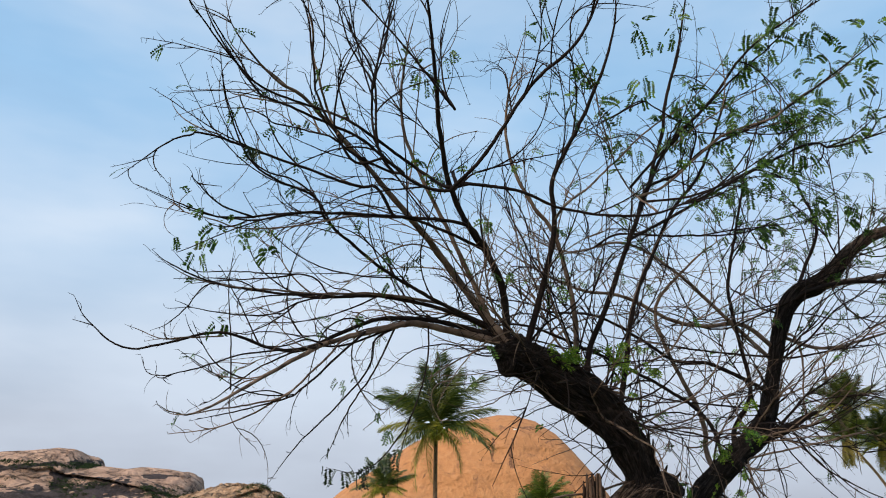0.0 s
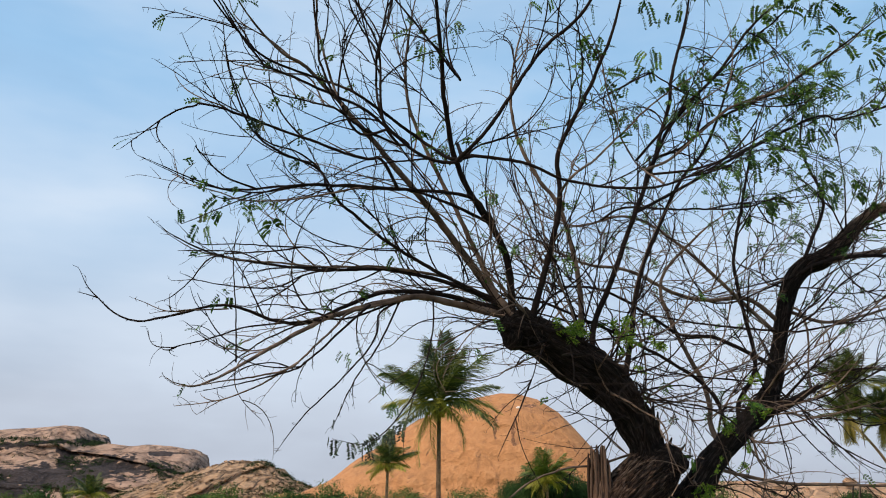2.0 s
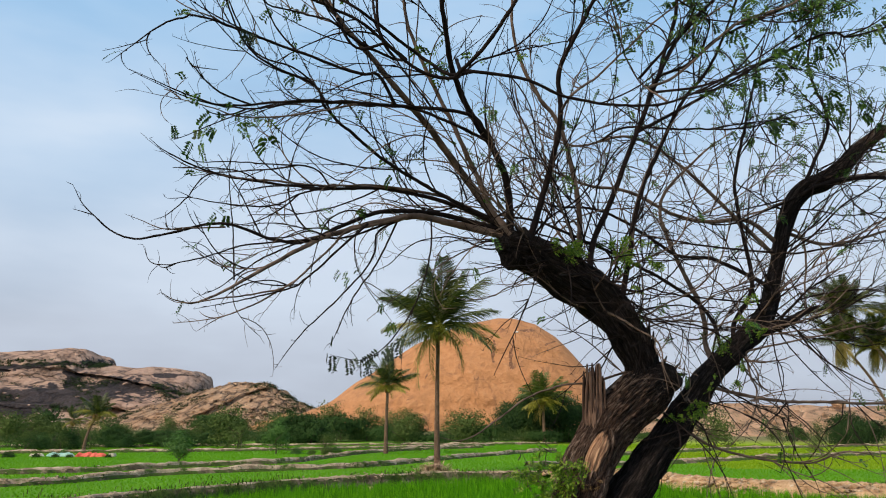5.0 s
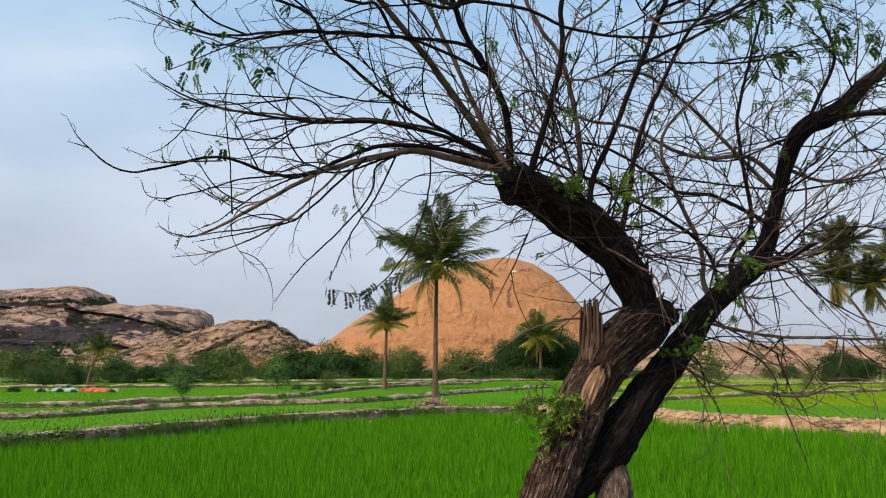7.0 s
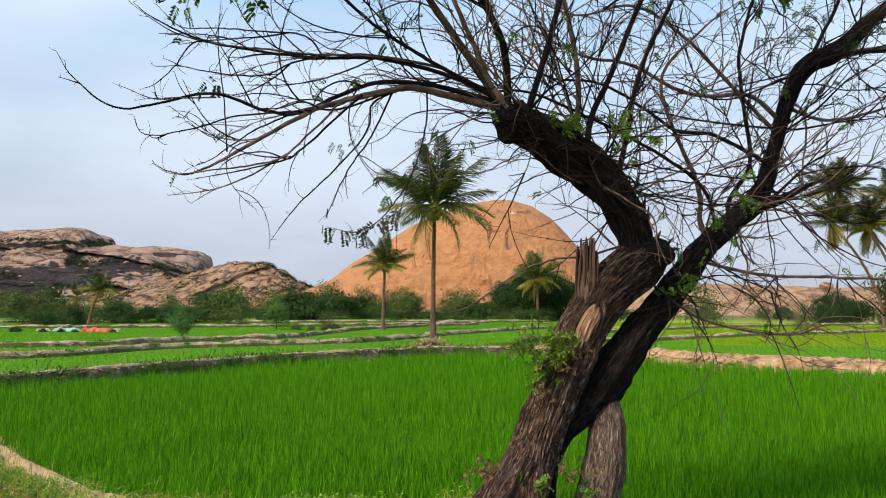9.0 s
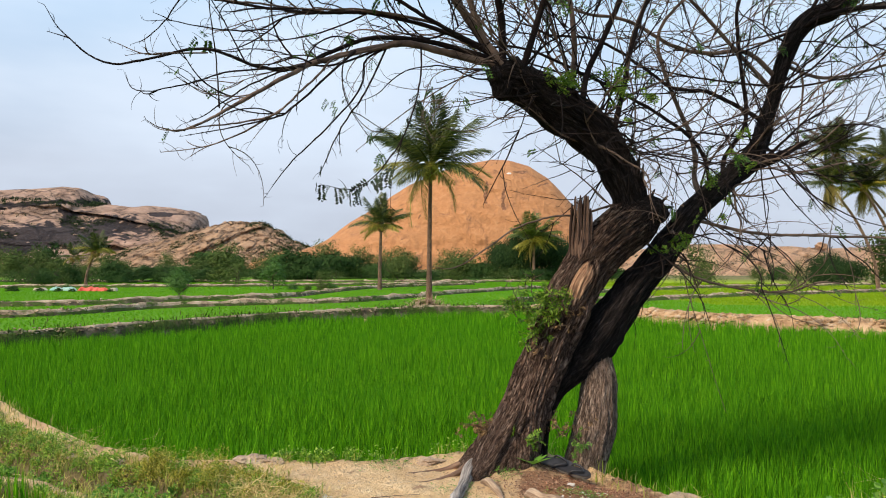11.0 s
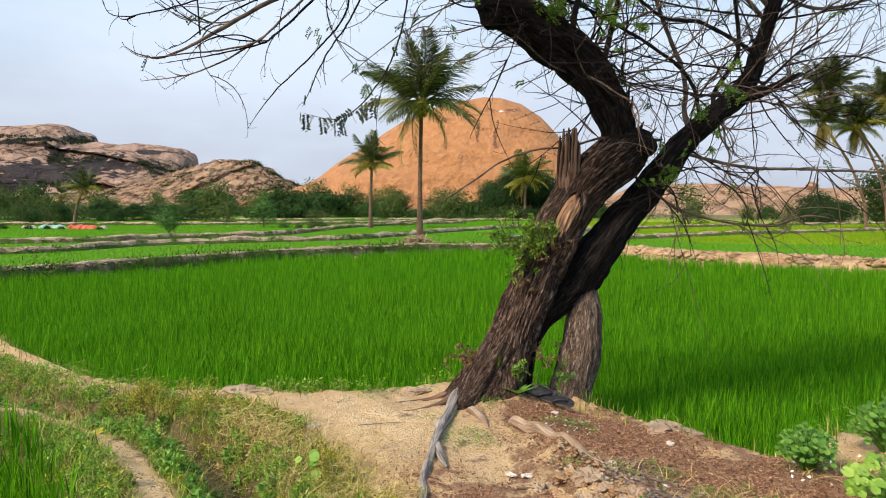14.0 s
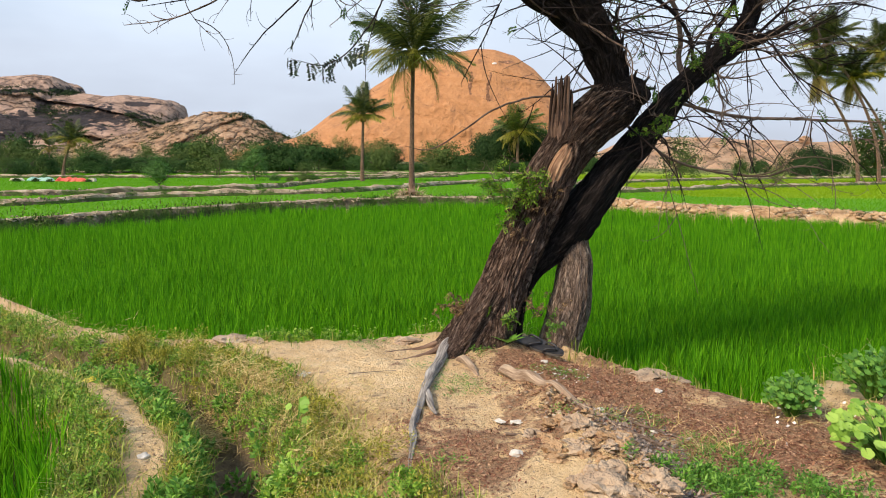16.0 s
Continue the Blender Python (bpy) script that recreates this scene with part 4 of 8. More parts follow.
limb([(0.53, 6.10, 3.14), (0.50, 5.83, 3.50), (0.41, 5.65, 3.73), (0.09, 5.20, 4.20), (-0.05, 4.48, 4.95), (-0.15, 4.00, 5.33)], 0.034, 0.010)
limb([(0.69, 6.10, 3.17), (0.92, 5.78, 3.92), (0.93, 5.58, 4.41), (1.19, 5.33, 4.92), (1.39, 5.08, 5.49), (1.40, 4.90, 5.91)], 0.029, 0.009)
limb([(0.48, 6.10, 3.17), (0.28, 5.92, 3.43), (-0.29, 5.41, 4.07), (-0.95, 4.82, 4.66), (-1.17, 4.64, 4.75), (-1.35, 4.47, 4.87), (-1.48, 4.31, 5.01), (-1.51, 4.20, 5.14)], 0.038, 0.006, dark=False)
limb([(0.46, 6.15, 3.15), (0.24, 5.95, 3.69), (-0.21, 5.62, 4.58), (-0.33, 5.47, 4.98), (-0.30, 5.31, 5.48), (-0.23, 5.20, 5.79)], 0.025, 0.008, dark=False)
limb([(0.41, 6.10, 3.12), (0.08, 5.96, 3.22), (-0.24, 5.83, 3.25), (-0.47, 5.72, 3.19), (-0.96, 5.49, 2.98), (-1.61, 5.07, 2.46), (-1.79, 4.96, 2.42), (-1.88, 4.90, 2.47)], 0.034, 0.007, dark=False, branchy=0.9)
limb([(-0.57, 5.60, 3.14), (-0.97, 5.33, 2.69), (-1.16, 5.21, 2.56), (-1.66, 4.90, 2.36)], 0.010, 0.004, branchy=0.6)
limb([(0.46, 6.10, 3.19), (0.08, 5.99, 3.28), (-0.21, 5.90, 3.30), (-0.59, 5.79, 3.26), (-1.06, 5.62, 3.00), (-1.28, 5.55, 2.97), (-1.69, 5.40, 3.05), (-2.23, 5.19, 2.90), (-2.50, 5.07, 3.07), (-2.59, 5.00, 3.24)], 0.023, 0.006, branchy=0.9)
limb([(0.48, 6.10, 3.24), (0.08, 5.94, 3.37), (-0.48, 5.73, 3.46), (-0.99, 5.52, 3.40), (-1.67, 5.22, 3.40), (-1.98, 5.07, 3.50), (-2.09, 5.00, 3.58)], 0.020, 0.006, branchy=0.9)
limb([(0.37, 5.40, 3.65), (0.28, 5.35, 3.79), (0.07, 5.28, 3.91), (-1.03, 4.96, 3.86), (-1.48, 4.82, 3.77), (-1.70, 4.75, 3.79), (-2.11, 4.60, 3.91)], 0.016, 0.005)
limb([(-0.34, 5.00, 3.98), (-0.50, 4.95, 4.05), (-0.69, 4.90, 4.05), (-1.60, 4.62, 4.29), (-1.75, 4.57, 4.26), (-1.89, 4.52, 4.17), (-2.15, 4.40, 3.86)], 0.013, 0.005, branchy=0.9)
limb([(0.08, 4.90, 4.02), (-0.10, 4.85, 4.00), (-0.29, 4.78, 4.08), (-0.63, 4.64, 4.32), (-1.18, 4.43, 4.48), (-1.31, 4.38, 4.55), (-1.58, 4.21, 4.93), (-1.68, 4.10, 5.22)], 0.014, 0.006, branchy=0.9)
limb([(0.40, 6.00, 3.21), (-0.38, 5.63, 3.58), (-0.89, 5.34, 3.93), (-1.01, 5.23, 4.11), (-1.42, 5.00, 4.27), (-1.60, 4.79, 4.64), (-1.64, 4.60, 4.99)], 0.018, 0.005)
limb([(-0.52, 4.70, 4.07), (-0.62, 4.66, 4.10), (-0.74, 4.59, 4.28), (-0.86, 4.48, 4.56), (-0.93, 4.31, 5.03), (-1.05, 4.20, 5.31)], 0.010, 0.006)
limb([(-0.37, 4.80, 3.94), (-0.47, 4.68, 4.24), (-0.50, 4.52, 4.67), (-0.67, 4.39, 4.98), (-0.73, 4.30, 5.20)], 0.011, 0.005)
limb([(-0.49, 4.50, 4.66), (-0.33, 4.20, 5.31)], 0.007, 0.005)
limb([(0.02, 4.40, 4.44), (-0.72, 4.10, 5.23)], 0.010, 0.005)
limb([(0.08, 4.80, 3.98), (0.30, 4.68, 4.20), (0.61, 4.46, 4.62), (0.94, 4.27, 4.89), (1.11, 4.10, 5.24)], 0.014, 0.011)
limb([(1.20, 6.18, 2.70), (1.25, 6.20, 3.12), (1.46, 6.11, 3.59), (1.93, 5.87, 4.89), (2.01, 5.79, 5.35), (2.15, 5.72, 5.79), (2.29, 5.60, 6.56)], 0.027, 0.010)
limb([(1.78, 6.00, 4.47), (1.99, 5.92, 4.84), (2.45, 5.80, 5.32), (2.71, 5.72, 5.67), (3.04, 5.64, 5.94), (3.69, 5.50, 6.36)], 0.016, 0.008)
limb([(1.68, 6.10, 4.16), (1.82, 6.03, 4.54), (2.10, 5.98, 4.68), (2.38, 5.92, 4.92), (2.99, 5.80, 5.20), (4.00, 5.60, 5.88)], 0.014, 0.008)
limb([(1.62, 6.30, 4.13), (3.26, 6.12, 4.97), (3.64, 6.08, 4.99), (4.36, 6.00, 5.21)], 0.014, 0.009)
limb([(-0.03, 5.00, 4.08), (0.54, 5.04, 4.07), (0.94, 5.07, 3.94), (1.49, 5.11, 3.91), (1.82, 5.13, 4.02), (2.08, 5.15, 4.15), (2.37, 5.18, 4.46), (2.56, 5.20, 4.83)], 0.013, 0.006)
limb([(1.06, 6.15, 2.78), (1.13, 6.20, 3.14), (1.12, 6.13, 3.48), (1.00, 6.00, 4.07), (0.72, 5.89, 4.50), (0.58, 5.79, 4.94), (0.61, 5.70, 5.40), (0.75, 5.60, 5.92)], 0.027, 0.008, dark=False)
limb([(1.46, 6.22, 2.50), (1.54, 6.20, 3.02), (1.62, 6.17, 3.46), (1.75, 6.14, 3.79), (2.05, 6.10, 4.37), (2.35, 6.06, 4.80), (2.75, 6.00, 5.72)], 0.025, 0.009)
limb([(3.17, 7.00, 3.31), (2.89, 6.95, 3.53), (2.50, 6.90, 3.52), (2.16, 6.85, 3.57), (1.71, 6.78, 3.79), (1.22, 6.72, 3.86), (0.47, 6.60, 4.24)], 0.023, 0.010, dark=False)
limb([(3.15, 7.00, 3.19), (2.36, 6.78, 3.88), (1.99, 6.69, 4.16), (1.65, 6.62, 4.25), (1.15, 6.52, 4.12), (0.61, 6.40, 4.33)], 0.021, 0.007, dark=False)
limb([(2.38, 6.60, 2.06), (2.34, 6.80, 2.34), (2.32, 6.77, 2.63), (1.98, 6.68, 3.54), (2.33, 6.63, 4.03), (2.68, 6.60, 4.30)], 0.025, 0.010, dark=False)
limb([(3.52, 6.90, 3.83), (3.94, 6.98, 3.97), (4.66, 7.10, 4.13)], 0.036, 0.024, dark=False)
limb([(2.19, 6.60, 1.94), (2.91, 6.53, 1.83), (4.13, 6.40, 1.79)], 0.015, 0.010, dark=False)
limb([(2.50, 6.65, 2.15), (2.16, 6.50, 2.69), (0.85, 6.19, 3.26), (0.41, 6.09, 3.31), (0.03, 6.00, 3.46)], 0.017, 0.009)
limb([(3.27, 7.10, 3.66), (3.60, 7.03, 4.10), (3.76, 6.96, 4.56), (3.59, 6.88, 5.15), (3.77, 6.80, 5.77)], 0.021, 0.008)
limb([(3.08, 6.94, 2.75), (2.97, 6.90, 2.90), (2.48, 6.78, 3.09), (2.04, 6.68, 3.12), (1.73, 6.60, 3.31), (1.31, 6.49, 3.49), (0.89, 6.39, 3.52), (0.59, 6.30, 3.75)], 0.020, 0.009)
limb([(2.62, 6.70, 2.22), (2.66, 6.90, 2.54), (2.85, 6.86, 2.90), (2.75, 6.78, 3.57), (2.75, 6.73, 4.06), (3.09, 6.60, 5.33)], 0.023, 0.010)
limb([(3.30, 7.00, 3.41), (3.61, 7.00, 3.30), (4.00, 7.00, 3.35), (4.48, 7.00, 3.52)], 0.018, 0.010, dark=False)
limb([(1.91, 6.40, 1.67), (2.14, 6.38, 1.48), (2.46, 6.36, 1.39), (2.93, 6.34, 1.34), (3.25, 6.32, 1.42), (3.57, 6.30, 1.37)], 0.012, 0.007, dark=False)
limb([(-0.20, 5.90, 3.27), (-0.53, 5.76, 3.12), (-0.55, 5.70, 2.94), (-0.66, 5.60, 2.71), (-1.00, 5.37, 2.29), (-1.18, 5.20, 1.99)], 0.009, 0.004, branchy=0.15)
limb([(-0.38, 5.80, 3.23), (-0.53, 5.59, 2.81), (-0.71, 5.41, 2.49), (-0.81, 5.20, 2.14)], 0.008, 0.004, branchy=0.15)
limb([(1.22, 6.20, 1.98), (0.95, 6.10, 1.95), (0.67, 5.99, 1.86), (0.40, 5.85, 1.68), (0.21, 5.73, 1.56), (0.08, 5.67, 1.52), (-0.05, 5.60, 1.54)], 0.010, 0.005, 0.3, False, branchy=0.15)
limb([(-0.12, 5.88, 3.24), (-0.11, 5.60, 2.90), (-0.19, 5.43, 2.53), (-0.34, 5.27, 2.24), (-0.55, 5.12, 2.06), (-0.76, 5.00, 2.07)], 0.007, 0.004, branchy=0.15)

# long arching whips that cross the crown
limb([(-1.65, 5.39, 3.02), (-1.86, 5.27, 2.99), (-1.99, 5.18, 2.97), (-2.14, 5.16, 3.02), (-2.27, 5.14, 3.07)], 0.006, 0.003, 0.5, False, 0.50)
limb([(-0.42, 5.72, 3.47), (-1.01, 5.48, 3.37), (-1.24, 5.39, 3.24), (-1.43, 5.28, 3.18), (-1.62, 5.22, 3.18), (-1.81, 5.16, 3.20), (-1.97, 5.12, 3.18), (-2.01, 5.13, 3.22)], 0.009, 0.003, 0.5, True, 0.50)
limb([(-1.64, 5.22, 3.39), (-1.68, 5.17, 3.38), (-1.75, 5.12, 3.32), (-1.83, 5.12, 3.20), (-1.95, 5.14, 3.08), (-2.09, 5.17, 3.03)], 0.006, 0.003, 0.5, True, 0.30)
limb([(0.04, 5.98, 3.44), (-0.33, 5.74, 3.45), (-0.64, 5.66, 3.45), (-1.02, 5.51, 3.40), (-1.37, 5.31, 3.38), (-1.63, 5.21, 3.38), (-1.82, 5.13, 3.41), (-1.97, 5.06, 3.48), (-2.10, 5.00, 3.57)], 0.013, 0.004, 0.5, False, 0.50)
limb([(-0.89, 5.53, 3.43), (-1.02, 5.51, 3.54), (-1.34, 5.36, 3.51), (-1.58, 5.28, 3.49), (-1.83, 5.21, 3.47), (-1.91, 5.10, 3.53), (-1.97, 5.03, 3.61)], 0.007, 0.003, 0.5, True, 0.40)
limb([(0.32, 5.75, 3.87), (0.03, 5.40, 3.87), (-0.32, 5.34, 3.98), (-0.66, 5.19, 3.93), (-0.93, 5.29, 4.01), (-1.16, 5.12, 3.94), (-1.41, 4.98, 3.83), (-1.60, 4.91, 3.81), (-1.82, 4.84, 3.84), (-1.99, 4.74, 3.89), (-2.12, 4.59, 3.91)], 0.014, 0.004, 0.5, True, 0.50)
limb([(-0.65, 5.16, 3.87), (-1.06, 5.08, 3.80), (-1.30, 5.07, 3.77), (-1.50, 4.89, 3.70), (-1.68, 4.82, 3.74), (-1.90, 4.84, 3.81), (-2.07, 4.69, 3.80)], 0.008, 0.003, 0.5, False, 0.50)
limb([(-1.00, 5.54, 2.98), (-1.25, 5.51, 2.96), (-1.46, 5.35, 2.90), (-1.60, 5.26, 2.84), (-1.74, 5.10, 2.75), (-1.88, 5.01, 2.69), (-2.04, 5.07, 2.72), (-2.14, 5.18, 2.86)], 0.008, 0.003, 0.5, True, 0.40)
limb([(-0.33, 5.81, 3.21), (-0.50, 5.71, 3.16), (-0.75, 5.61, 3.07), (-0.86, 5.50, 2.91), (-0.99, 5.31, 2.71), (-1.12, 5.19, 2.56), (-1.33, 5.24, 2.52), (-1.51, 5.06, 2.47), (-1.69, 4.92, 2.41), (-1.81, 4.95, 2.42), (-1.89, 4.91, 2.47)], 0.011, 0.004, 0.5, False, 0.40)
limb([(-0.42, 5.76, 3.19), (-0.76, 5.65, 3.03), (-0.96, 5.55, 2.99), (-1.17, 5.58, 2.93), (-1.36, 5.47, 2.80), (-1.47, 5.32, 2.67), (-1.57, 5.11, 2.53), (-1.68, 4.98, 2.45)], 0.009, 0.004, 0.5, True, 0.40)
limb([(-1.48, 5.25, 2.65), (-1.58, 5.45, 2.99), (-1.61, 5.41, 3.24), (-1.59, 5.28, 3.46), (-1.51, 5.03, 3.62)], 0.006, 0.003, 0.5, True, 0.10)
limb([(-1.49, 4.79, 4.31), (-1.53, 4.63, 4.27), (-1.61, 4.57, 4.30), (-1.75, 4.55, 4.36), (-1.90, 4.60, 4.50), (-1.96, 4.65, 4.60)], 0.006, 0.003, 0.5, False, 0.30)
limb([(-0.31, 4.92, 4.08), (-0.39, 4.91, 4.15), (-0.54, 4.77, 4.16), (-0.67, 4.75, 4.24), (-0.78, 4.66, 4.29), (-1.01, 4.79, 4.43), (-1.20, 4.72, 4.43), (-1.26, 4.63, 4.45), (-1.39, 4.64, 4.51), (-1.62, 4.79, 4.61), (-1.73, 4.69, 4.58), (-1.83, 4.65, 4.64)], 0.010, 0.003, 0.5, True, 0.40)
limb([(-0.86, 5.32, 3.90), (-0.92, 5.22, 3.99), (-1.02, 5.27, 4.15), (-1.15, 5.11, 4.20), (-1.29, 5.06, 4.23), (-1.43, 5.09, 4.33), (-1.47, 4.94, 4.39), (-1.53, 4.79, 4.52), (-1.61, 4.80, 4.71), (-1.60, 4.61, 4.78), (-1.63, 4.57, 5.01)], 0.008, 0.004, 0.5, True, 0.30)
limb([(-0.79, 4.71, 4.51), (-1.02, 4.77, 4.63), (-1.17, 4.53, 4.53), (-1.38, 4.56, 4.58), (-1.57, 4.73, 4.72), (-1.64, 4.65, 4.76), (-1.68, 4.56, 4.86)], 0.007, 0.003, 0.5, False, 0.40)
limb([(0.15, 5.03, 4.02), (0.02, 4.99, 4.07), (-0.14, 5.10, 4.22), (-0.32, 5.04, 4.33), (-0.51, 4.74, 4.35), (-0.71, 4.68, 4.46), (-0.93, 4.77, 4.60), (-1.10, 4.57, 4.55), (-1.24, 4.46, 4.55), (-1.35, 4.41, 4.61), (-1.46, 4.50, 4.81), (-1.58, 4.49, 4.99), (-1.63, 4.25, 5.05), (-1.71, 4.11, 5.22)], 0.014, 0.005, 0.5, True, 0.40)
limb([(-0.75, 4.61, 4.30), (-0.83, 4.68, 4.50), (-0.87, 4.47, 4.60), (-0.94, 4.49, 4.85), (-0.92, 4.33, 4.92), (-0.95, 4.29, 5.08), (-0.97, 4.25, 5.33)], 0.010, 0.005, 0.5, False, 0.30)
limb([(-0.51, 4.52, 4.66), (-0.60, 4.62, 4.89), (-0.68, 4.41, 4.96), (-0.74, 4.37, 5.14), (-0.76, 4.19, 5.24)], 0.008, 0.004, 0.5, True, 0.30)
limb([(-0.39, 4.90, 4.05), (-0.45, 4.84, 4.23), (-0.51, 4.82, 4.40), (-0.54, 4.89, 4.63), (-0.52, 4.62, 4.70), (-0.50, 4.73, 4.97), (-0.46, 4.93, 5.31), (-0.41, 4.84, 5.51), (-0.33, 4.27, 5.30)], 0.010, 0.005, 0.5, True, 0.30)
limb([(-0.28, 5.14, 4.02), (-0.29, 5.05, 4.38), (-0.32, 5.30, 4.92), (-0.29, 4.93, 5.05), (-0.26, 5.06, 5.45)], 0.006, 0.003, 0.5, True, 0.30)
limb([(-0.21, 5.03, 4.09), (-0.25, 5.36, 4.49), (-0.24, 5.20, 4.71), (-0.21, 4.95, 5.01), (-0.24, 5.18, 5.44)], 0.007, 0.003, 0.5, False, 0.30)
limb([(-0.63, 4.90, 4.04), (-0.76, 4.91, 4.09), (-0.98, 4.93, 4.23)], 0.006, 0.003, 0.5, False, 0.40)
limb([(0.13, 4.97, 4.05), (0.24, 5.06, 4.22), (0.47, 5.20, 4.36), (0.73, 5.46, 4.56), (0.98, 5.53, 4.64), (1.13, 5.58, 4.74)], 0.008, 0.004, 0.5, True, 0.40)
limb([(2.21, 5.95, 4.77), (2.26, 5.85, 5.03), (2.04, 5.78, 5.10), (1.88, 5.71, 5.17), (1.74, 5.66, 5.20), (1.47, 5.53, 4.98), (1.24, 5.37, 4.83), (1.13, 5.39, 4.85)], 0.008, 0.004, 0.5, True, 0.30)
limb([(2.14, 5.87, 5.07), (2.36, 5.86, 5.01), (2.62, 5.89, 5.03), (2.83, 5.78, 5.02), (3.37, 6.29, 5.43)], 0.007, 0.003, 0.5, True, 0.40)
limb([(0.95, 5.94, 4.04), (0.94, 5.77, 4.12), (0.93, 5.19, 4.03), (1.22, 5.64, 4.43), (1.45, 5.74, 4.69), (1.67, 5.77, 4.92), (1.94, 5.77, 5.15), (2.22, 5.77, 5.35), (2.59, 5.81, 5.77), (2.70, 5.76, 5.98)], 0.012, 0.005, 0.5, False, 0.30)
limb([(1.56, 5.37, 4.06), (1.66, 5.90, 4.45), (1.53, 5.81, 4.62), (1.44, 5.67, 4.76), (1.31, 5.38, 4.87), (1.24, 5.28, 5.13), (1.05, 4.79, 5.06), (0.90, 4.51, 5.06)], 0.009, 0.004, 0.5, False, 0.30)
limb([(1.01, 5.60, 4.59), (1.09, 5.57, 4.81), (1.12, 5.42, 5.10), (1.06, 5.15, 5.20), (0.92, 4.49, 5.05), (1.04, 4.78, 5.62)], 0.008, 0.004, 0.5, True, 0.30)
limb([(1.68, 5.94, 4.52), (1.84, 5.90, 4.72), (1.95, 5.90, 4.83), (2.11, 5.88, 5.01), (2.37, 5.81, 5.26), (2.56, 5.84, 5.46), (2.76, 5.77, 5.65), (3.01, 5.67, 5.85), (3.33, 5.70, 6.18), (3.51, 5.58, 6.34)], 0.012, 0.006, 0.5, True, 0.40)
limb([(1.67, 5.78, 4.29), (1.91, 5.88, 4.49), (2.19, 5.90, 4.75), (2.44, 5.82, 4.96), (2.71, 5.84, 5.08), (2.89, 5.66, 5.09), (3.41, 6.20, 5.59), (3.58, 6.08, 5.67), (3.73, 5.92, 5.72), (3.80, 5.74, 5.79), (3.95, 5.61, 5.93)], 0.012, 0.006, 0.5, False, 0.40)
limb([(1.65, 5.56, 4.16), (1.89, 5.31, 4.13), (2.15, 5.28, 4.21), (2.71, 5.86, 4.64), (3.27, 6.32, 5.05), (3.47, 6.27, 5.10), (3.73, 6.14, 5.10), (4.07, 6.10, 5.14)], 0.010, 0.005, 0.5, True, 0.40)
limb([(2.05, 5.90, 4.89), (2.20, 5.82, 5.01), (2.38, 5.74, 5.13), (2.59, 5.72, 5.26), (2.86, 5.72, 5.41), (3.17, 5.87, 5.69)], 0.007, 0.003, 0.5, False, 0.30)
limb([(1.50, 6.38, 4.18), (1.61, 6.38, 4.24), (1.96, 6.17, 4.16), (2.45, 6.40, 4.26), (2.80, 6.47, 4.33), (3.14, 6.49, 4.45), (3.62, 6.74, 4.68), (3.79, 6.40, 4.74), (3.86, 6.14, 4.96)], 0.011, 0.004, 0.5, True, 0.50)
limb([(3.33, 6.90, 3.81), (3.52, 6.83, 3.84), (3.89, 6.88, 3.94), (4.27, 6.87, 3.95), (4.75, 7.00, 3.98)], 0.022, 0.014, 0.5, True, 0.50)
limb([(3.33, 6.89, 3.83), (3.05, 6.95, 3.62), (2.73, 6.86, 3.48), (2.47, 6.90, 3.48), (2.19, 6.81, 3.58), (1.91, 6.59, 3.57)], 0.011, 0.005, 0.5, True, 0.40)
limb([(3.17, 6.99, 3.23), (2.81, 6.87, 3.22), (2.35, 6.77, 3.24), (2.01, 6.66, 3.27), (1.54, 6.43, 3.27), (1.23, 6.32, 3.34)], 0.011, 0.005, 0.5, True, 0.40)
limb([(3.20, 6.98, 3.23), (3.39, 6.88, 3.21), (3.67, 6.89, 3.27), (4.18, 6.94, 3.34)], 0.011, 0.006, 0.5, True, 0.40)
limb([(3.27, 6.99, 3.46), (3.34, 6.91, 3.41), (3.35, 6.85, 3.21), (3.28, 6.78, 2.83), (3.25, 6.76, 2.52)], 0.012, 0.006, 0.5, False, 0.10)
limb([(3.02, 6.91, 2.80), (2.78, 6.84, 2.73), (2.36, 6.66, 2.76), (2.03, 6.55, 2.79), (1.63, 6.34, 2.85), (1.38, 6.24, 2.93)], 0.010, 0.004, 0.5, True, 0.40)
limb([(2.44, 6.67, 2.22), (3.00, 6.65, 2.36), (3.50, 6.61, 2.48), (3.86, 6.65, 2.53)], 0.010, 0.005, 0.5, False, 0.30)
limb([(1.52, 6.26, 2.93), (1.30, 6.26, 3.13), (1.01, 6.27, 3.18), (0.67, 6.20, 3.26), (0.38, 6.14, 3.30), (0.04, 6.01, 3.28), (-0.24, 5.85, 3.22)], 0.009, 0.004, 0.5, True, 0.30)
limb([(0.80, 6.13, 3.10), (1.07, 6.25, 3.32), (1.45, 6.38, 3.46), (1.85, 6.56, 3.48), (2.24, 6.70, 3.33), (2.58, 6.76, 3.03)], 0.008, 0.003, 0.5, False, 0.40)
limb([(0.53, 6.10, 3.12), (0.32, 6.02, 3.03), (0.03, 5.85, 3.08), (-0.23, 5.71, 3.00), (-0.44, 5.60, 2.80), (-0.65, 5.60, 2.72)], 0.007, 0.003, 0.5, True, 0.30)
limb([(1.35, 6.21, 2.64), (1.05, 6.09, 2.67), (0.76, 5.99, 2.61), (0.47, 5.89, 2.42), (0.29, 5.85, 2.20)], 0.006, 0.003, 0.5, True, 0.20)
limb([(0.97, 6.15, 2.82), (0.68, 6.04, 2.80), (0.39, 5.92, 2.64), (0.16, 5.80, 2.58), (-0.01, 5.66, 2.60)], 0.006, 0.003, 0.5, False, 0.20)
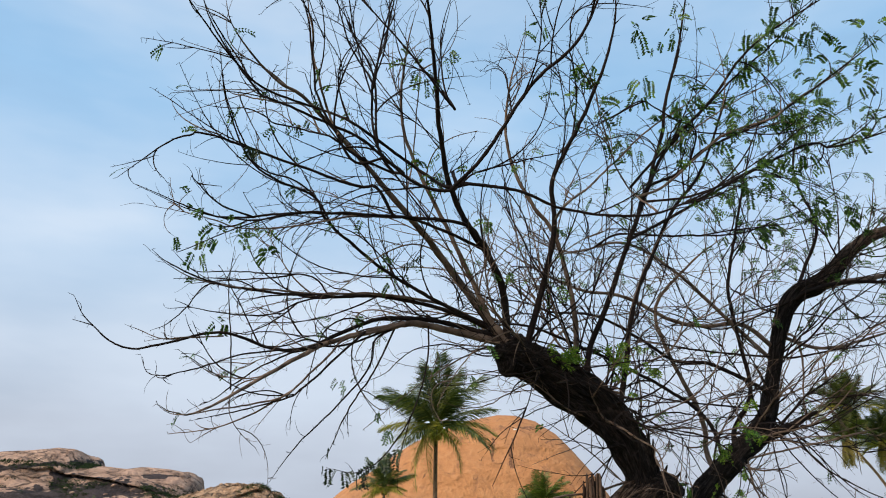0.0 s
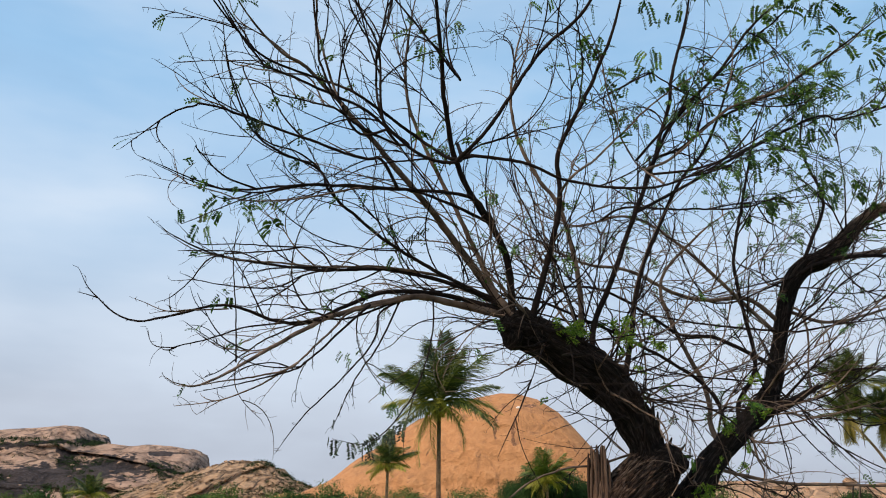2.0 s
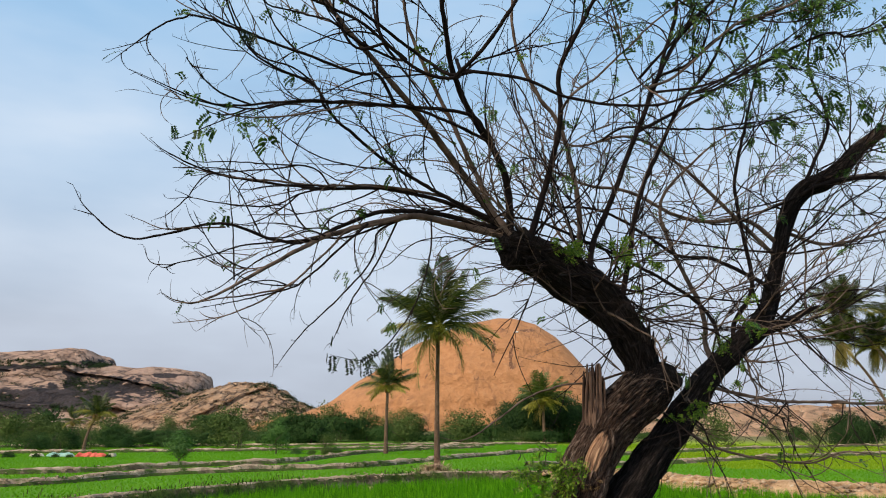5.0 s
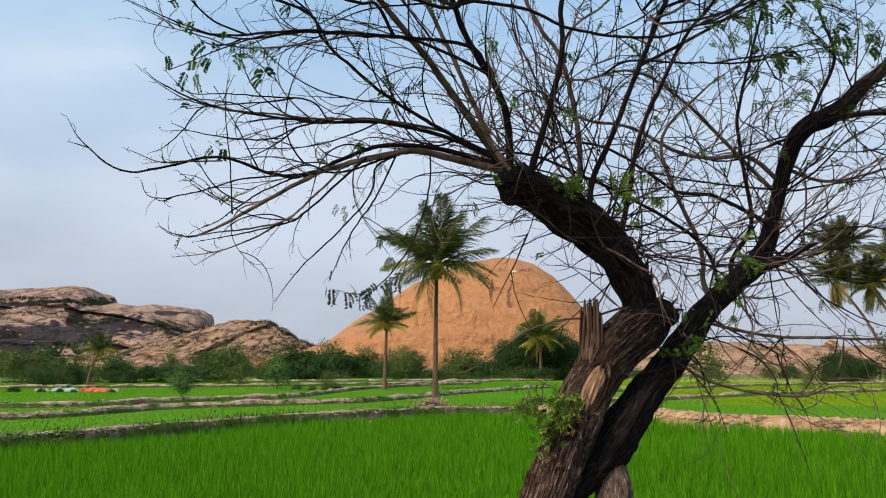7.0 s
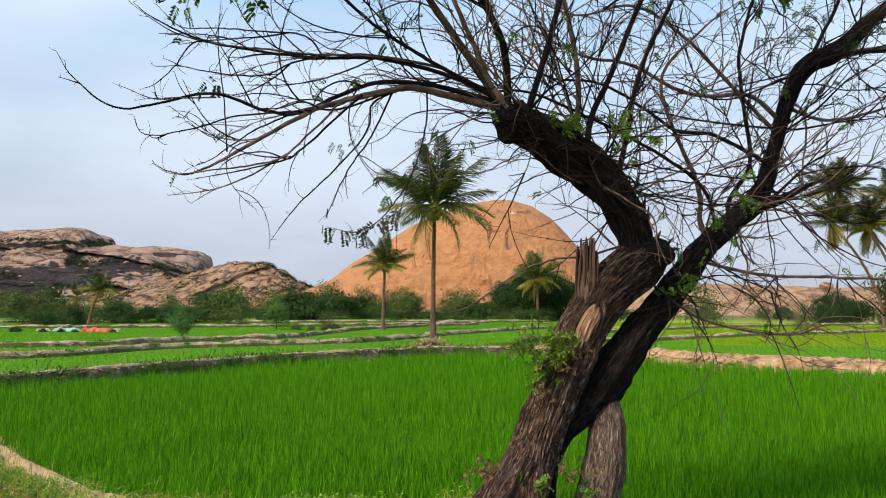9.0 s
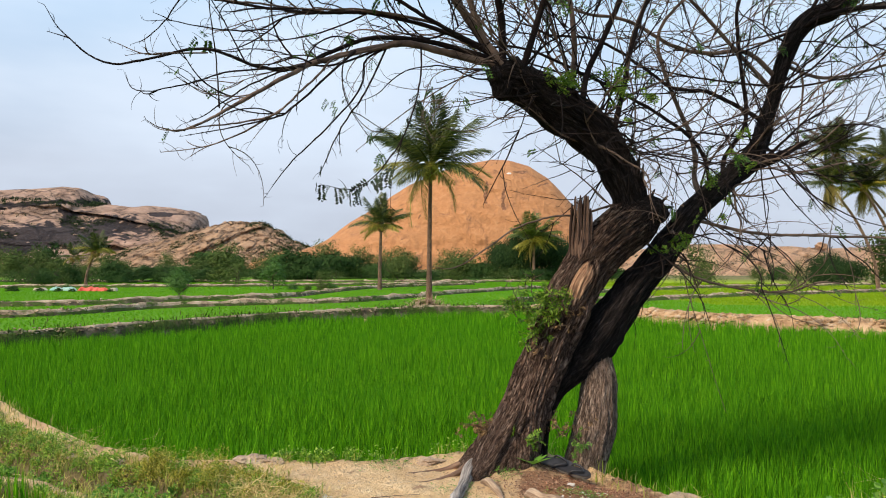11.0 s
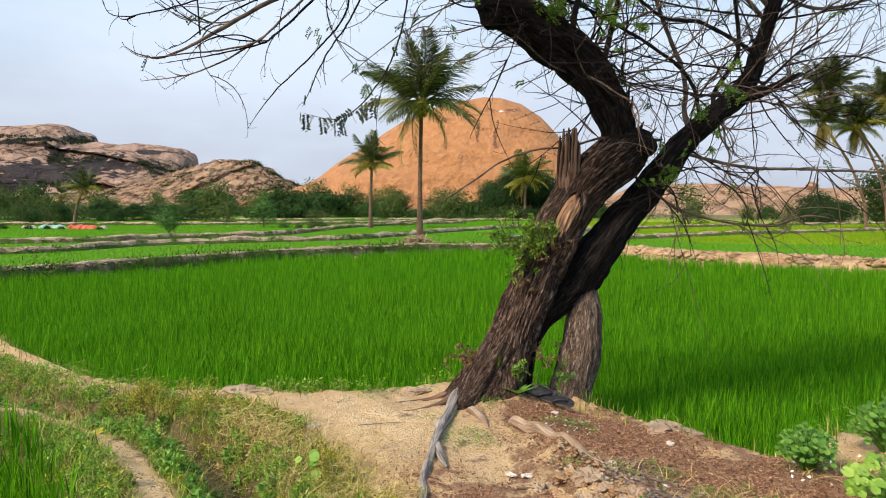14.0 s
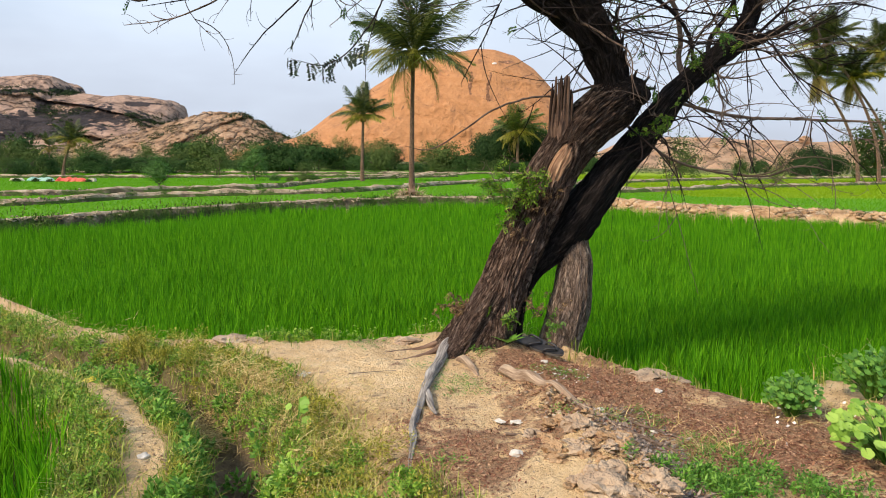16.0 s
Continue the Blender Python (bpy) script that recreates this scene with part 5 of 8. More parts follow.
limb([(2.76, 6.73, 2.37), (3.07, 6.78, 2.43), (3.25, 6.68, 2.27), (3.38, 6.55, 2.03), (3.47, 6.43, 1.84)], 0.008, 0.003, 0.5, True, 0.30)
limb([(2.89, 6.80, 2.53), (3.23, 6.88, 2.56), (3.41, 6.77, 2.42), (3.49, 6.54, 2.12)], 0.008, 0.003, 0.5, True, 0.30)
limb([(2.80, 6.76, 2.45), (3.02, 6.74, 2.52), (3.22, 6.72, 2.62), (3.36, 6.70, 2.68)], 0.062, 0.018, 0.6, True, 0.6)


def wild_limbs(count, origin, spread_x, spread_y, reach, lift, thick=1.0, branchy=1.0):
    """Slender shoots that fan out from a cut end or along a stem."""
    for _ in range(count):
        o = np.array(origin[rng.integers(len(origin))]) + rng.normal(size=3) * 0.03
        d = np.array([rng.uniform(*spread_x), rng.uniform(*spread_y), rng.uniform(*lift)])
        d = unit(d)
        length = reach * rng.uniform(0.45, 1.0)
        p = [o]
        for m in range(5):
            d = unit(d + rng.normal(size=3) * 0.2 + np.array([0, 0, 0.05 if rng.uniform() < 0.6 else -0.05]))
            p.append(p[-1] + d * length / 5)
        limb([tuple(v) for v in p], thick * rng.uniform(0.007, 0.012), 0.003, branchy, thick < 1 or rng.uniform() < 0.6, branchy)


wild_limbs(5, [(-0.3, 5.85, 3.28), (-0.9, 5.5, 3.05), (0.1, 5.95, 3.3), (-0.7, 5.65, 3.4)], (-1.0, 0.3), (-0.5, 0.3), 0.9, (-0.25, 0.25), 0.7, 0.5)
wild_limbs(8, [(1.3, 6.1, 2.6), (1.6, 6.15, 2.35), (0.9, 6.1, 2.95), (0.6, 6.0, 3.1)], (-0.9, 0.3), (-0.7, -0.2), 0.9, (-0.6, 0.3), 0.6, 0.5)
wild_limbs(8, [(0.5, 6.0, 3.05), (0.8, 6.05, 3.0), (1.2, 6.1, 2.75), (0.1, 5.9, 3.3)], (-0.8, 0.5), (-0.9, -0.2), 1.2, (-0.5, 0.25), 0.55, 0.7)
wild_limbs(10, [(0.5, 6.05, 3.1), (0.75, 6.1, 3.1), (1.1, 6.15, 3.0)], (-0.9, 0.7), (-0.7, 0.6), 2.0, (0.0, 1.0))
wild_limbs(17, [(1.35, 6.2, 2.75), (1.6, 6.25, 2.4), (2.3, 6.6, 2.1), (2.8, 6.8, 2.4), (3.1, 6.95, 2.9)], (-0.5, 0.9), (-0.6, 0.6), 2.0, (0.1, 1.2))
wild_limbs(17, [(3.2, 7.0, 3.2), (3.4, 7.0, 3.8), (4.0, 7.05, 4.2), (2.9, 6.9, 2.5)], (-0.6, 0.9), (-0.7, 0.5), 1.8, (-0.15, 1.1))
wild_limbs(13, [(2.2, 6.55, 1.95), (2.9, 6.55, 1.83), (3.4, 6.5, 1.8), (3.0, 6.9, 2.6), (3.2, 7.0, 3.0)], (-0.5, 0.8), (-0.5, 0.2), 0.95, (-1.3, -0.3), 0.6, 0.35)
wild_limbs(16, [(1.5, 6.2, 2.4), (1.75, 6.3, 1.7), (2.2, 6.5, 2.0), (2.7, 6.75, 2.4), (3.0, 6.9, 2.7)], (-1.0, 1.0), (-0.7, 0.3), 1.4, (-0.2, 0.5), 1.0, 0.6)
wild_limbs(10, [(3.1, 7.0, 3.0), (3.3, 7.0, 3.6), (3.8, 7.02, 4.0), (4.2, 7.08, 4.3)], (-0.9, 1.0), (-0.6, 0.3), 1.5, (-0.6, 0.6), 0.8, 0.7)
wild_limbs(8, [(0.9, 6.1, 2.95), (0.6, 6.0, 3.05), (1.3, 6.15, 2.6)], (-1.0, 0.8), (-0.8, -0.1), 1.3, (-0.35, 0.1), 1.0, 0.5)
wild_limbs(15, [(1.6, 6.25, 2.5), (2.0, 6.5, 1.8), (2.6, 6.7, 2.2), (1.3, 6.2, 2.7)], (-0.3, 1.0), (-0.8, -0.1), 1.1, (-0.5, 0.1))


def feather_leaves(name, at, way, material, parent, pairs=8, size=0.115, leaflet=0.021, droop=0.5):
    """Compound leaves: leaflets in pairs along a hanging stalk."""
    A, D, C, L, W = [], [], [], [], []
    for p, d in zip(at, way):
        d = unit(np.array(d) + rng.normal(size=3) * 0.35)
        length = size * rng.uniform(0.6, 1.25)
        across = unit(np.cross(d, any_way(1)[0]))
        for k in range(pairs):
            u = (k + 0.5) / pairs
            d2 = unit(d + np.array([0, 0, -droop * u]))
            o = p + d2 * length * u
            for sgn in (1, -1):
                A.append(o)
                D.append(unit(across * sgn + d2 * 0.35 + np.array([0, 0, -0.3 * rng.uniform()])))
                C.append(unit(d2 + rng.normal(size=3) * 0.2))
                L.append(leaflet * rng.uniform(0.75, 1.2))
                W.append(leaflet * 0.6)
    v, f = leaflets(np.array(A), np.array(D), np.array(C), np.array(L), np.array(W))
    ob = soup(name, v, f, material, None)
    return tagged(under(ob, parent), "small feathery green leaves", "", "", "stuff")


feather_leaves("foliage", leaf_at, leaf_dir, M_LEAF, tree, 6, 0.115, 0.030)

# clusters of leaves: x, y, z, how many leaves, how wide
EAST_LEAVES = [(1.16, 5.34, 5.06, 14, 0.14), (1.78, 5.63, 5.47, 7, 0.09), (2.15, 5.80, 5.34, 7, 0.10), (2.06, 5.86, 5.06, 10, 0.11), (2.79, 5.75, 5.73, 9, 0.10), (2.99, 5.68, 5.86, 9, 0.10), (3.41, 5.75, 6.01, 8, 0.10), (3.68, 6.02, 5.76, 12, 0.12), (3.91, 5.99, 5.64, 9, 0.10), (3.16, 5.95, 5.35, 10, 0.12), (3.77, 6.69, 5.73, 9, 0.12), (3.30, 6.15, 5.02, 10, 0.12), (3.84, 6.13, 5.16, 8, 0.10), (2.62, 5.79, 4.56, 11, 0.12), (3.42, 6.68, 4.96, 10, 0.12), (3.62, 6.62, 4.69, 9, 0.10), (3.87, 6.71, 4.58, 8, 0.10), (2.90, 6.39, 4.30, 9, 0.09), (3.86, 5.64, 5.96, 8, 0.10), (1.64, 5.21, 5.66, 5, 0.07)]
CROWN_LEAVES = [(2.09, 5.64, 5.95, 6, 0.08), (0.85, 5.43, 5.83, 4, 0.05), (2.32, 5.86, 5.15, 9, 0.10), (2.52, 5.89, 5.02, 7, 0.09), (1.41, 5.82, 4.51, 6, 0.10), (-0.19, 4.96, 5.07, 6, 0.07), (-1.79, 5.05, 3.58, 4, 0.05), (-1.30, 5.20, 3.61, 4, 0.04), (-1.59, 4.92, 3.66, 5, 0.07), (-0.42, 5.63, 3.63, 9, 0.10), (-0.14, 5.11, 4.22, 5, 0.07), (-1.67, 5.37, 3.14, 3, 0.04)]
WEST_LEAVES = [(-1.49, 5.34, 2.79, 4, 0.05), (-0.84, 5.59, 3.15, 5, 0.08), (-0.72, 5.58, 2.74, 8, 0.08), (-0.10, 5.15, 4.53, 4, 0.05), (-1.45, 4.83, 3.77, 6, 0.08), (-1.80, 4.78, 3.82, 4, 0.06), (2.56, 5.82, 4.41, 7, 0.10), (2.16, 6.00, 4.17, 6, 0.10), (0.13, 5.75, 3.77, 6, 0.09), (-1.00, 5.54, 3.05, 4, 0.06)]


def leaf_clusters(clusters, material, size, leaflet, pairs=8, share=1.3):
    """Drooping feathery leaves in loose clumps on the twigs."""
    at, way = [], []
    for x, y, z, count, wide in clusters:
        grow = unit(np.array([x, y, z]) - MIDDLE)
        for _ in range(int(count * share)):
            o = rng.normal(size=3) * wide * 0.55 + grow * rng.normal() * wide * 0.7
            at.append(np.array([x, y, z]) + o)
            way.append(unit(o) + 0.4 * grow + np.array([0, 0, -0.35]))
    feather_leaves("foliage", at, way, material, tree, pairs, size, leaflet, 0.6)


leaf_clusters(EAST_LEAVES, M_LEAF, 0.155, 0.044)
leaf_clusters(CROWN_LEAVES, M_LEAF, 0.125, 0.038, 7, 1.2)
leaf_clusters(WEST_LEAVES, M_LEAF, 0.08, 0.026, 6, 0.7)

# broken upright stub, bare scar and the sprouts below it
stub = under(bole("broken_stub", [(1.25, 6.14, 1.45, 0.065), (1.19, 6.13, 1.62, 0.085), (1.19, 6.13, 1.80, 0.072), (1.20, 6.13, 1.86, 0.050), (1.205, 6.13, 1.92, 0.03), (1.20, 6.13, 1.98, 0.006)], M_STUB, None, 0, 0.55, 72, 0.012, 0.0, None, 0.25, "splintered reddish dead wood", 9.0), tree)
for k in range(54):
    a = k * 2.4
    u = math.sqrt((k + 0.5) / 54)
    r, dx, dy = rng.uniform(0.006, 0.014), 0.098 * u * math.cos(a), 0.085 * u * math.sin(a)
    top = 2.12 - min(0.5, rng.exponential(0.14)) - 1.6 * max(0.0, abs(dx + 0.01) - 0.045) + (0.17 if k == 5 else 0)
    lean = rng.uniform(-0.010, 0.010)
    under(bole("splinter", [(1.20 + dx * 1.1, 6.12 + dy, 1.5, r), (1.19 + dx, 6.12 + dy, 0.5 * (1.55 + top), r), (1.195 + dx * 0.9 + lean * 0.5, 6.12 + dy, top - 0.04, r * 0.85), (1.195 + dx * 0.88 + lean, 6.12 + dy, top, 0.002)], M_STUB, None, 0, 0.5, 8, 0.03, 0, None, 0.4), tree)
scar = under(bole("bare_scar", [(1.06, 5.98, 1.20, 0.02), (1.09, 5.99, 1.28, 0.062), (1.14, 6.01, 1.40, 0.080), (1.20, 6.03, 1.50, 0.070), (1.25, 6.06, 1.60, 0.03)], M_SCAR, None, 0, 0.3, 56, 0.01, 0, None, 0.15, "oval patch of bare tan wood", 7.0), tree)
lip = []
for k in range(25):
    a = k * 2 * math.pi / 24
    u, w = 0.235 * math.cos(a), 0.098 * math.sin(a)
    lip.append((1.15 + 0.46 * u + 0.85 * w, 5.955 + 0.14 * u + 1.6 * w * w + 0.28 * u * u, 1.40 + 0.88 * u - 0.46 * w, 0.013 + 0.006 * math.sin(3 * a)))
under(bole("healed_rim", lip, M_BARK, None, 0, 0.3, 20, 0.012, 0, None, 0.3, "rolled bark rim round the bare wood", 3.0), tree)
snags = [(1.63, 6.10, 2.26, 1.645, 2.44, 0.016), (1.67, 6.12, 2.24, 1.68, 2.37, 0.013), (1.74, 6.14, 2.08, 1.78, 2.17, 0.014), (1.82, 6.16, 2.04, 1.89, 2.12, 0.013), (1.44, 6.08, 2.30, 1.28, 2.37, 0.014), (1.36, 6.07, 2.33, 1.27, 2.41, 0.014), (1.86, 6.18, 2.02, 1.95, 2.03, 0.014), (1.12, 6.02, 2.9, 1.07, 3.02, 0.014)]
for x, y, z, x2, z2, r in snags:
    under(bole("snag", [(x, y, z, r * 1.4), (0.6 * x + 0.4 * x2, y - 0.02, 0.6 * z + 0.4 * z2, r), (x2, y - 0.03, z2, r * 0.35)], M_BARK, None, 0.9, 0.4, 16, 0.015, 0, None, 0.4, "", 3.0), tree)
burls = [(1.80, 6.14, 1.98, 0.075), (0.52, 5.96, 2.95, 0.085), (0.46, 5.95, 3.05, 0.065), (0.62, 6.0, 3.12, 0.075), (0.75, 6.02, 3.08, 0.05), (1.05, 6.1, 2.97, 0.06), (1.5, 6.1, 2.5, 0.05), (2.1, 6.42, 1.86, 0.055), (1.86, 6.32, 1.56, 0.05), (1.25, 6.06, 2.76, 0.06), (1.40, 6.12, 1.0, 0.05), (1.52, 6.14, 1.12, 0.045)]
for x, y, z, r in burls:
    under(bole("burl", [(x - r * 0.5, y, z - r, r * 0.4), (x, y, z - 0.3 * r, r), (x + 0.2 * r, y, z + 0.5 * r, r * 0.8), (x + 0.3 * r, y, z + 1.2 * r, r * 0.15)], M_BARK, None, 0.9, 0.5, 28, 0.012, 0, None, 0.6), tree)
for p in ([(0.62, 5.80, 0.42, 0.13), (0.47, 5.70, 0.20, 0.12), (0.34, 5.58, 0.05, 0.085), (0.27, 5.45, 0.0, 0.05)], [(0.70, 5.84, 0.36, 0.12), (0.66, 5.68, 0.14, 0.10), (0.64, 5.56, 0.0, 0.06)], [(0.5, 5.85, 0.3, 0.10), (0.36, 5.84, 0.10, 0.085), (0.22, 5.86, 0.0, 0.05)]):
    under(bole("buttress", p, M_BARK, None, 0, 0.2, 48, 0.014, 0, None, 0.2, "furrowed root foot", 3.2), tree)


def hanging_leaves(line, count, size, leaflet):
    """Long leaves, coloured dark as if unlit, that hang in a row from a drooping twig."""
    q = spline(line, 0.02)
    at = q[np.linspace(0, len(q) - 1, count).astype(int)]
    way = np.array([0, 0, -1.0]) + rng.normal(size=(count, 3)) * 0.25
    feather_leaves("leaf_spray", list(at), list(way), M_SHADELEAF, tree, 7, size, leaflet, 0.3)


hanging_leaves([(-0.30, 5.28, 2.24), (-0.55, 5.12, 2.06), (-0.76, 5.00, 2.07)], 13, 0.12, 0.034)
hanging_leaves([(-0.72, 5.4, 2.46), (-0.8, 5.22, 2.2), (-0.82, 5.2, 2.1)], 4, 0.07, 0.026)
hanging_leaves([(-0.12, 5.6, 2.8), (-0.2, 5.45, 2.6)], 5, 0.08, 0.024)
hanging_leaves([(-1.36, 4.6, 4.2), (-1.28, 4.6, 4.16)], 6, 0.09, 0.026)
hanging_leaves([(-0.16, 5.5, 3.72), (-0.32, 5.45, 3.62)], 8, 0.06, 0.022)


# ---- paddies ----
rng = np.random.default_rng(11)


def scatter(x0, x1, y0, y1, step):
    x, y = np.meshgrid(np.arange(x0, x1, step), np.arange(y0, y1, step))
    x, y = x.ravel(), y.ravel()
    return x + rng.uniform(-0.42, 0.42, x.size) * step, y + rng.uniform(-0.42, 0.42, x.size) * step


def rice(name, label, x, y, count, tall, wide, z=None, material=M_RICE, plain=False):
    """Rice hills at x, y: each a sheaf of count blades that lean out from it."""
    n = len(x)
    z = height_at(x, y) if z is None else z
    vigour = 1 + 0.16 * wobble(x, y, 0.9, 4) + rng.normal(size=n) * 0.07
    at = np.repeat(np.stack([x, y, z], -1), count, 0)
    m = len(at)
    turn = rng.uniform(0, 2 * np.pi, m)
    at[:, 0] += np.cos(turn) * 0.025
    at[:, 1] += np.sin(turn) * 0.025
    h = tall * np.repeat(vigour, count) * rng.uniform(0.76, 1.06, m)
    v, f = blades(at, h, wide * rng.uniform(0.7, 1.3, m), rng.uniform(0.0, 0.17, m), rng.uniform(0.0, 0.24, m), turn + rng.normal(size=m) * 0.4, plain)
    return tagged(soup(name, v, f, material), label, "rice crop", "", "stuff")


sx, sy = scatter(-13, 25, 2, 38, 0.105)
away = np.hypot(sx, sy)
clear = np.minimum(line_distance(sx, sy, NEAR_EDGE)[0], line_distance(sx, sy, FAR_EDGE)[0]) > 0.16
keep = inside(sx, sy, FIELD) & clear & (away < 12.5) & (sx < 10)
rice("rice_crop", "dense knee-high bright green rice in the large paddy", sx[keep], sy[keep], 14, 0.405, 0.0082)
sx, sy = scatter(-13, 25, 2, 38, 0.16)
away = np.hypot(sx, sy)
clear = np.minimum(line_distance(sx, sy, NEAR_EDGE)[0], line_distance(sx, sy, FAR_EDGE)[0]) > 0.2
keep = inside(sx, sy, FIELD) & clear & ((away >= 12.5) | (sx >= 10)) & (away < 22)
rice("rice_crop", "bright green rice farther out in the large paddy", sx[keep], sy[keep], 13, 0.41, 0.0125, plain=True)
sx, sy = scatter(-13, 25, 2, 38, 0.22)
away = np.hypot(sx, sy)
clear = line_distance(sx, sy, FAR_EDGE)[0] > 0.25
keep = inside(sx, sy, FIELD) & clear & (away >= 22)
rice("rice_crop", "bright green rice at the far end of the large paddy", sx[keep], sy[keep], 13, 0.41, 0.019, plain=True)
sx, sy = scatter(-9, -1.4, 1.5, 12, 0.10)
keep = (_west(sx, sy) > 0) & (line_distance(sx, sy, INNER)[0] > 0.42) & (sx > -0.75 * sy - 2.0)
rice("rice_crop", "tall green rice in the small paddy below the path", sx[keep], sy[keep], 10, 0.42, 0.0085)

# bunds between the farther fields
BUNDS = [[(-38.5, 15.0), (-27.8, 21.4), (-19.3, 24.6), (-13.9, 26.5), (-11.4, 32.1), (-8.1, 35.0), (-4.6, 37.5), (-3.0, 39.6), (1.5, 49.8), (6.2, 58.9), (9.6, 64.2)],
         [(-42.8, 27.8), (-27.8, 31.0), (-17.1, 33.2), (-11.4, 39.8), (-8.0, 44.1), (-5.5, 58.3), (-1.4, 67.4), (4.3, 74.9)],
         [(-60, 50), (-40, 55), (-22, 61), (-12, 66), (-4, 72), (6, 84)],
         [(4.5, 39.5), (8, 40.5), (12, 42), (21.6, 50), (28.4, 54), (42, 64), (70, 80)],
         [(-70, 72), (-40, 74), (-20, 80), (0, 86), (14, 92)],
         [(9, 48), (14, 57), (30, 72), (50, 84), (80, 96)]]


def bund(line, half, top, material, label, lumpy=0.3, step=0.22):
    """A ridge of trodden earth: a rounded bank with broken sides."""
    p = spline([(x, y, 0) for x, y in line], step)[:, :3]
    t = unit(np.gradient(p, axis=0))
    side = np.stack([-t[:, 1], t[:, 0], 0 * t[:, 0]], -1)
    prof = np.array([(-1.5, -0.35), (-1.08, 0.12), (-0.8, 0.72), (-0.42, 0.98), (0.0, 1.0), (0.42, 0.95), (0.8, 0.65), (1.08, 0.1), (1.5, -0.35)])
    s = np.r_[0, np.cumsum(np.linalg.norm(np.diff(p, axis=0), axis=1))]
    base = height_at(p[:, 0], p[:, 1])
    rows = []
    for k, (u, h) in enumerate(prof):
        rag = np.array([noise.noise(Vector((q * 1.3, k * 0.7 + half * 31, 0))) + 0.6 * noise.noise(Vector((q * 4.1, k * 1.9, 3))) for q in s])
        high = np.array([noise.noise(Vector((q * 0.6, half * 9, 5))) + 0.5 * noise.noise(Vector((q * 2.7, k * 2.3, 9))) for q in s])
        w = p + side * (half * (u + 0.22 * rag))[:, None]
        w[:, 2] = base + top * h * (1 + lumpy * high) - (0.12 if abs(u) > 1.2 else 0)
        rows.append(w)
    m = len(prof)
    v = np.stack(rows, 1).reshape(-1, 3)
    i, j = np.meshgrid(np.arange(len(p) - 1), np.arange(m - 1), indexing="ij")
    f = np.stack([i * m + j, (i + 1) * m + j, (i + 1) * m + j + 1, i * m + j + 1], -1).reshape(-1, 4)
    return tagged(soup("bund", v, f, material, None, False), label, "field bund", "bunds between the paddies", "structure")


rim = FAR_EDGE
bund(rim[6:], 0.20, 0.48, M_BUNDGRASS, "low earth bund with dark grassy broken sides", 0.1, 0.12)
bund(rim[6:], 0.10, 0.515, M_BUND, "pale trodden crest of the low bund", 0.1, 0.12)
bund(rim[:7], 0.75, 0.45, M_SPOIL, "wide bank of loose reddish spoil earth", 0.55, 0.12)
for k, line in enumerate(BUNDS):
    # the dark side colour also stands for the shade beneath the pale crest
    bund(line, 0.25 + 0.03 * k, 0.15 if k == 0 else 0.18, M_BUNDGRASS, "earth bund between paddies, grassy sides toned dark for shade", 0.5)
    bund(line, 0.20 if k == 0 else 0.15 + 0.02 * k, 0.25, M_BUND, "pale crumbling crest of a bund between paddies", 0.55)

# broken stones and clods along the bunds
def rubble(name, label, p, size, material, squash=0.7, category="rubble"):
    n = len(p)
    r = size * rng.uniform(0.4, 1.3, n)[:, None, None]
    ring = np.array([(math.cos(a), math.sin(a), z) for z in (-0.35, 0.35) for a in (0.0, 1.05, 2.1, 3.14, 4.19, 5.24)] + [(0, 0, 0.85), (0, 0, -0.85)])
    v = (p[:, None] + ring[None] * r * rng.uniform(0.65, 1.3, (n, 14, 1)) * np.array([1, 1, squash])).reshape(-1, 3)
    quad = [(j, (j + 1) % 6, 6 + (j + 1) % 6, 6 + j) for j in range(6)]
    tri = [t for a, b, c, d in quad for t in ((a, b, c), (a, c, d))] + [(6 + j, 6 + (j + 1) % 6, 12) for j in range(6)] + [((j + 1) % 6, j, 13) for j in range(6)]
    f = (np.arange(n)[:, None, None] * 14 + np.array(tri)[None]).reshape(-1, 3)
    return tagged(soup(name, v, f, material), label, category, "", "stuff")


rp = []
for k, line in enumerate(BUNDS):
    q = spline([(x, y, 0) for x, y in line], 0.16)
    q = np.repeat(q, 4, 0)
    q[:, :2] += rng.normal(size=(len(q), 2)) * 0.15
    q = q[wobble(q[:, 0], q[:, 1], 0.7, 5) > -0.2]
    q[:, 2] = height_at(q[:, 0], q[:, 1]) + rng.uniform(0.06, 0.24, len(q))
    rp.append(q)
rubble("bund_rubble", "pale broken clods along the bunds", np.vstack(rp), 0.055, M_BUND, 0.6)
q = np.repeat(spline([(x, y, 0) for x, y in FAR_EDGE[:7]], 0.12), 26, 0)
q[:, 2] = height_at(q[:, 0], q[:, 1])
q[:, :2] += rng.normal(size=(len(q), 2)) * 0.42
q[:, 2] += 0.45 * np.interp(line_distance(q[:, 0], q[:, 1], FAR_EDGE[:7])[0] / 0.75, [0, 0.42, 0.8, 1.08, 1.5], [1, 0.96, 0.68, 0.12, -0.35]) + rng.uniform(-0.03, 0.05, len(q))
rubble("spoil_rubble", "loose reddish clods on the spoil bank", q[::2] + np.array([0, 0, 0.04]), 0.105, M_SPOIL)
rubble("spoil_rubble", "loose paler clods on the spoil bank", q[1::2] + np.array([0, 0, 0.03]), 0.085, M_BUND)
q = q[wobble(q[:, 0], q[:, 1], 0.8, 3) > 0.75]
v, f = blades(q, rng.uniform(0.06, 0.22, len(q)), rng.uniform(0.015, 0.035, len(q)), rng.uniform(0, 0.9, len(q)), rng.uniform(0, 0.6, len(q)), rng.uniform(0, 6.3, len(q)))
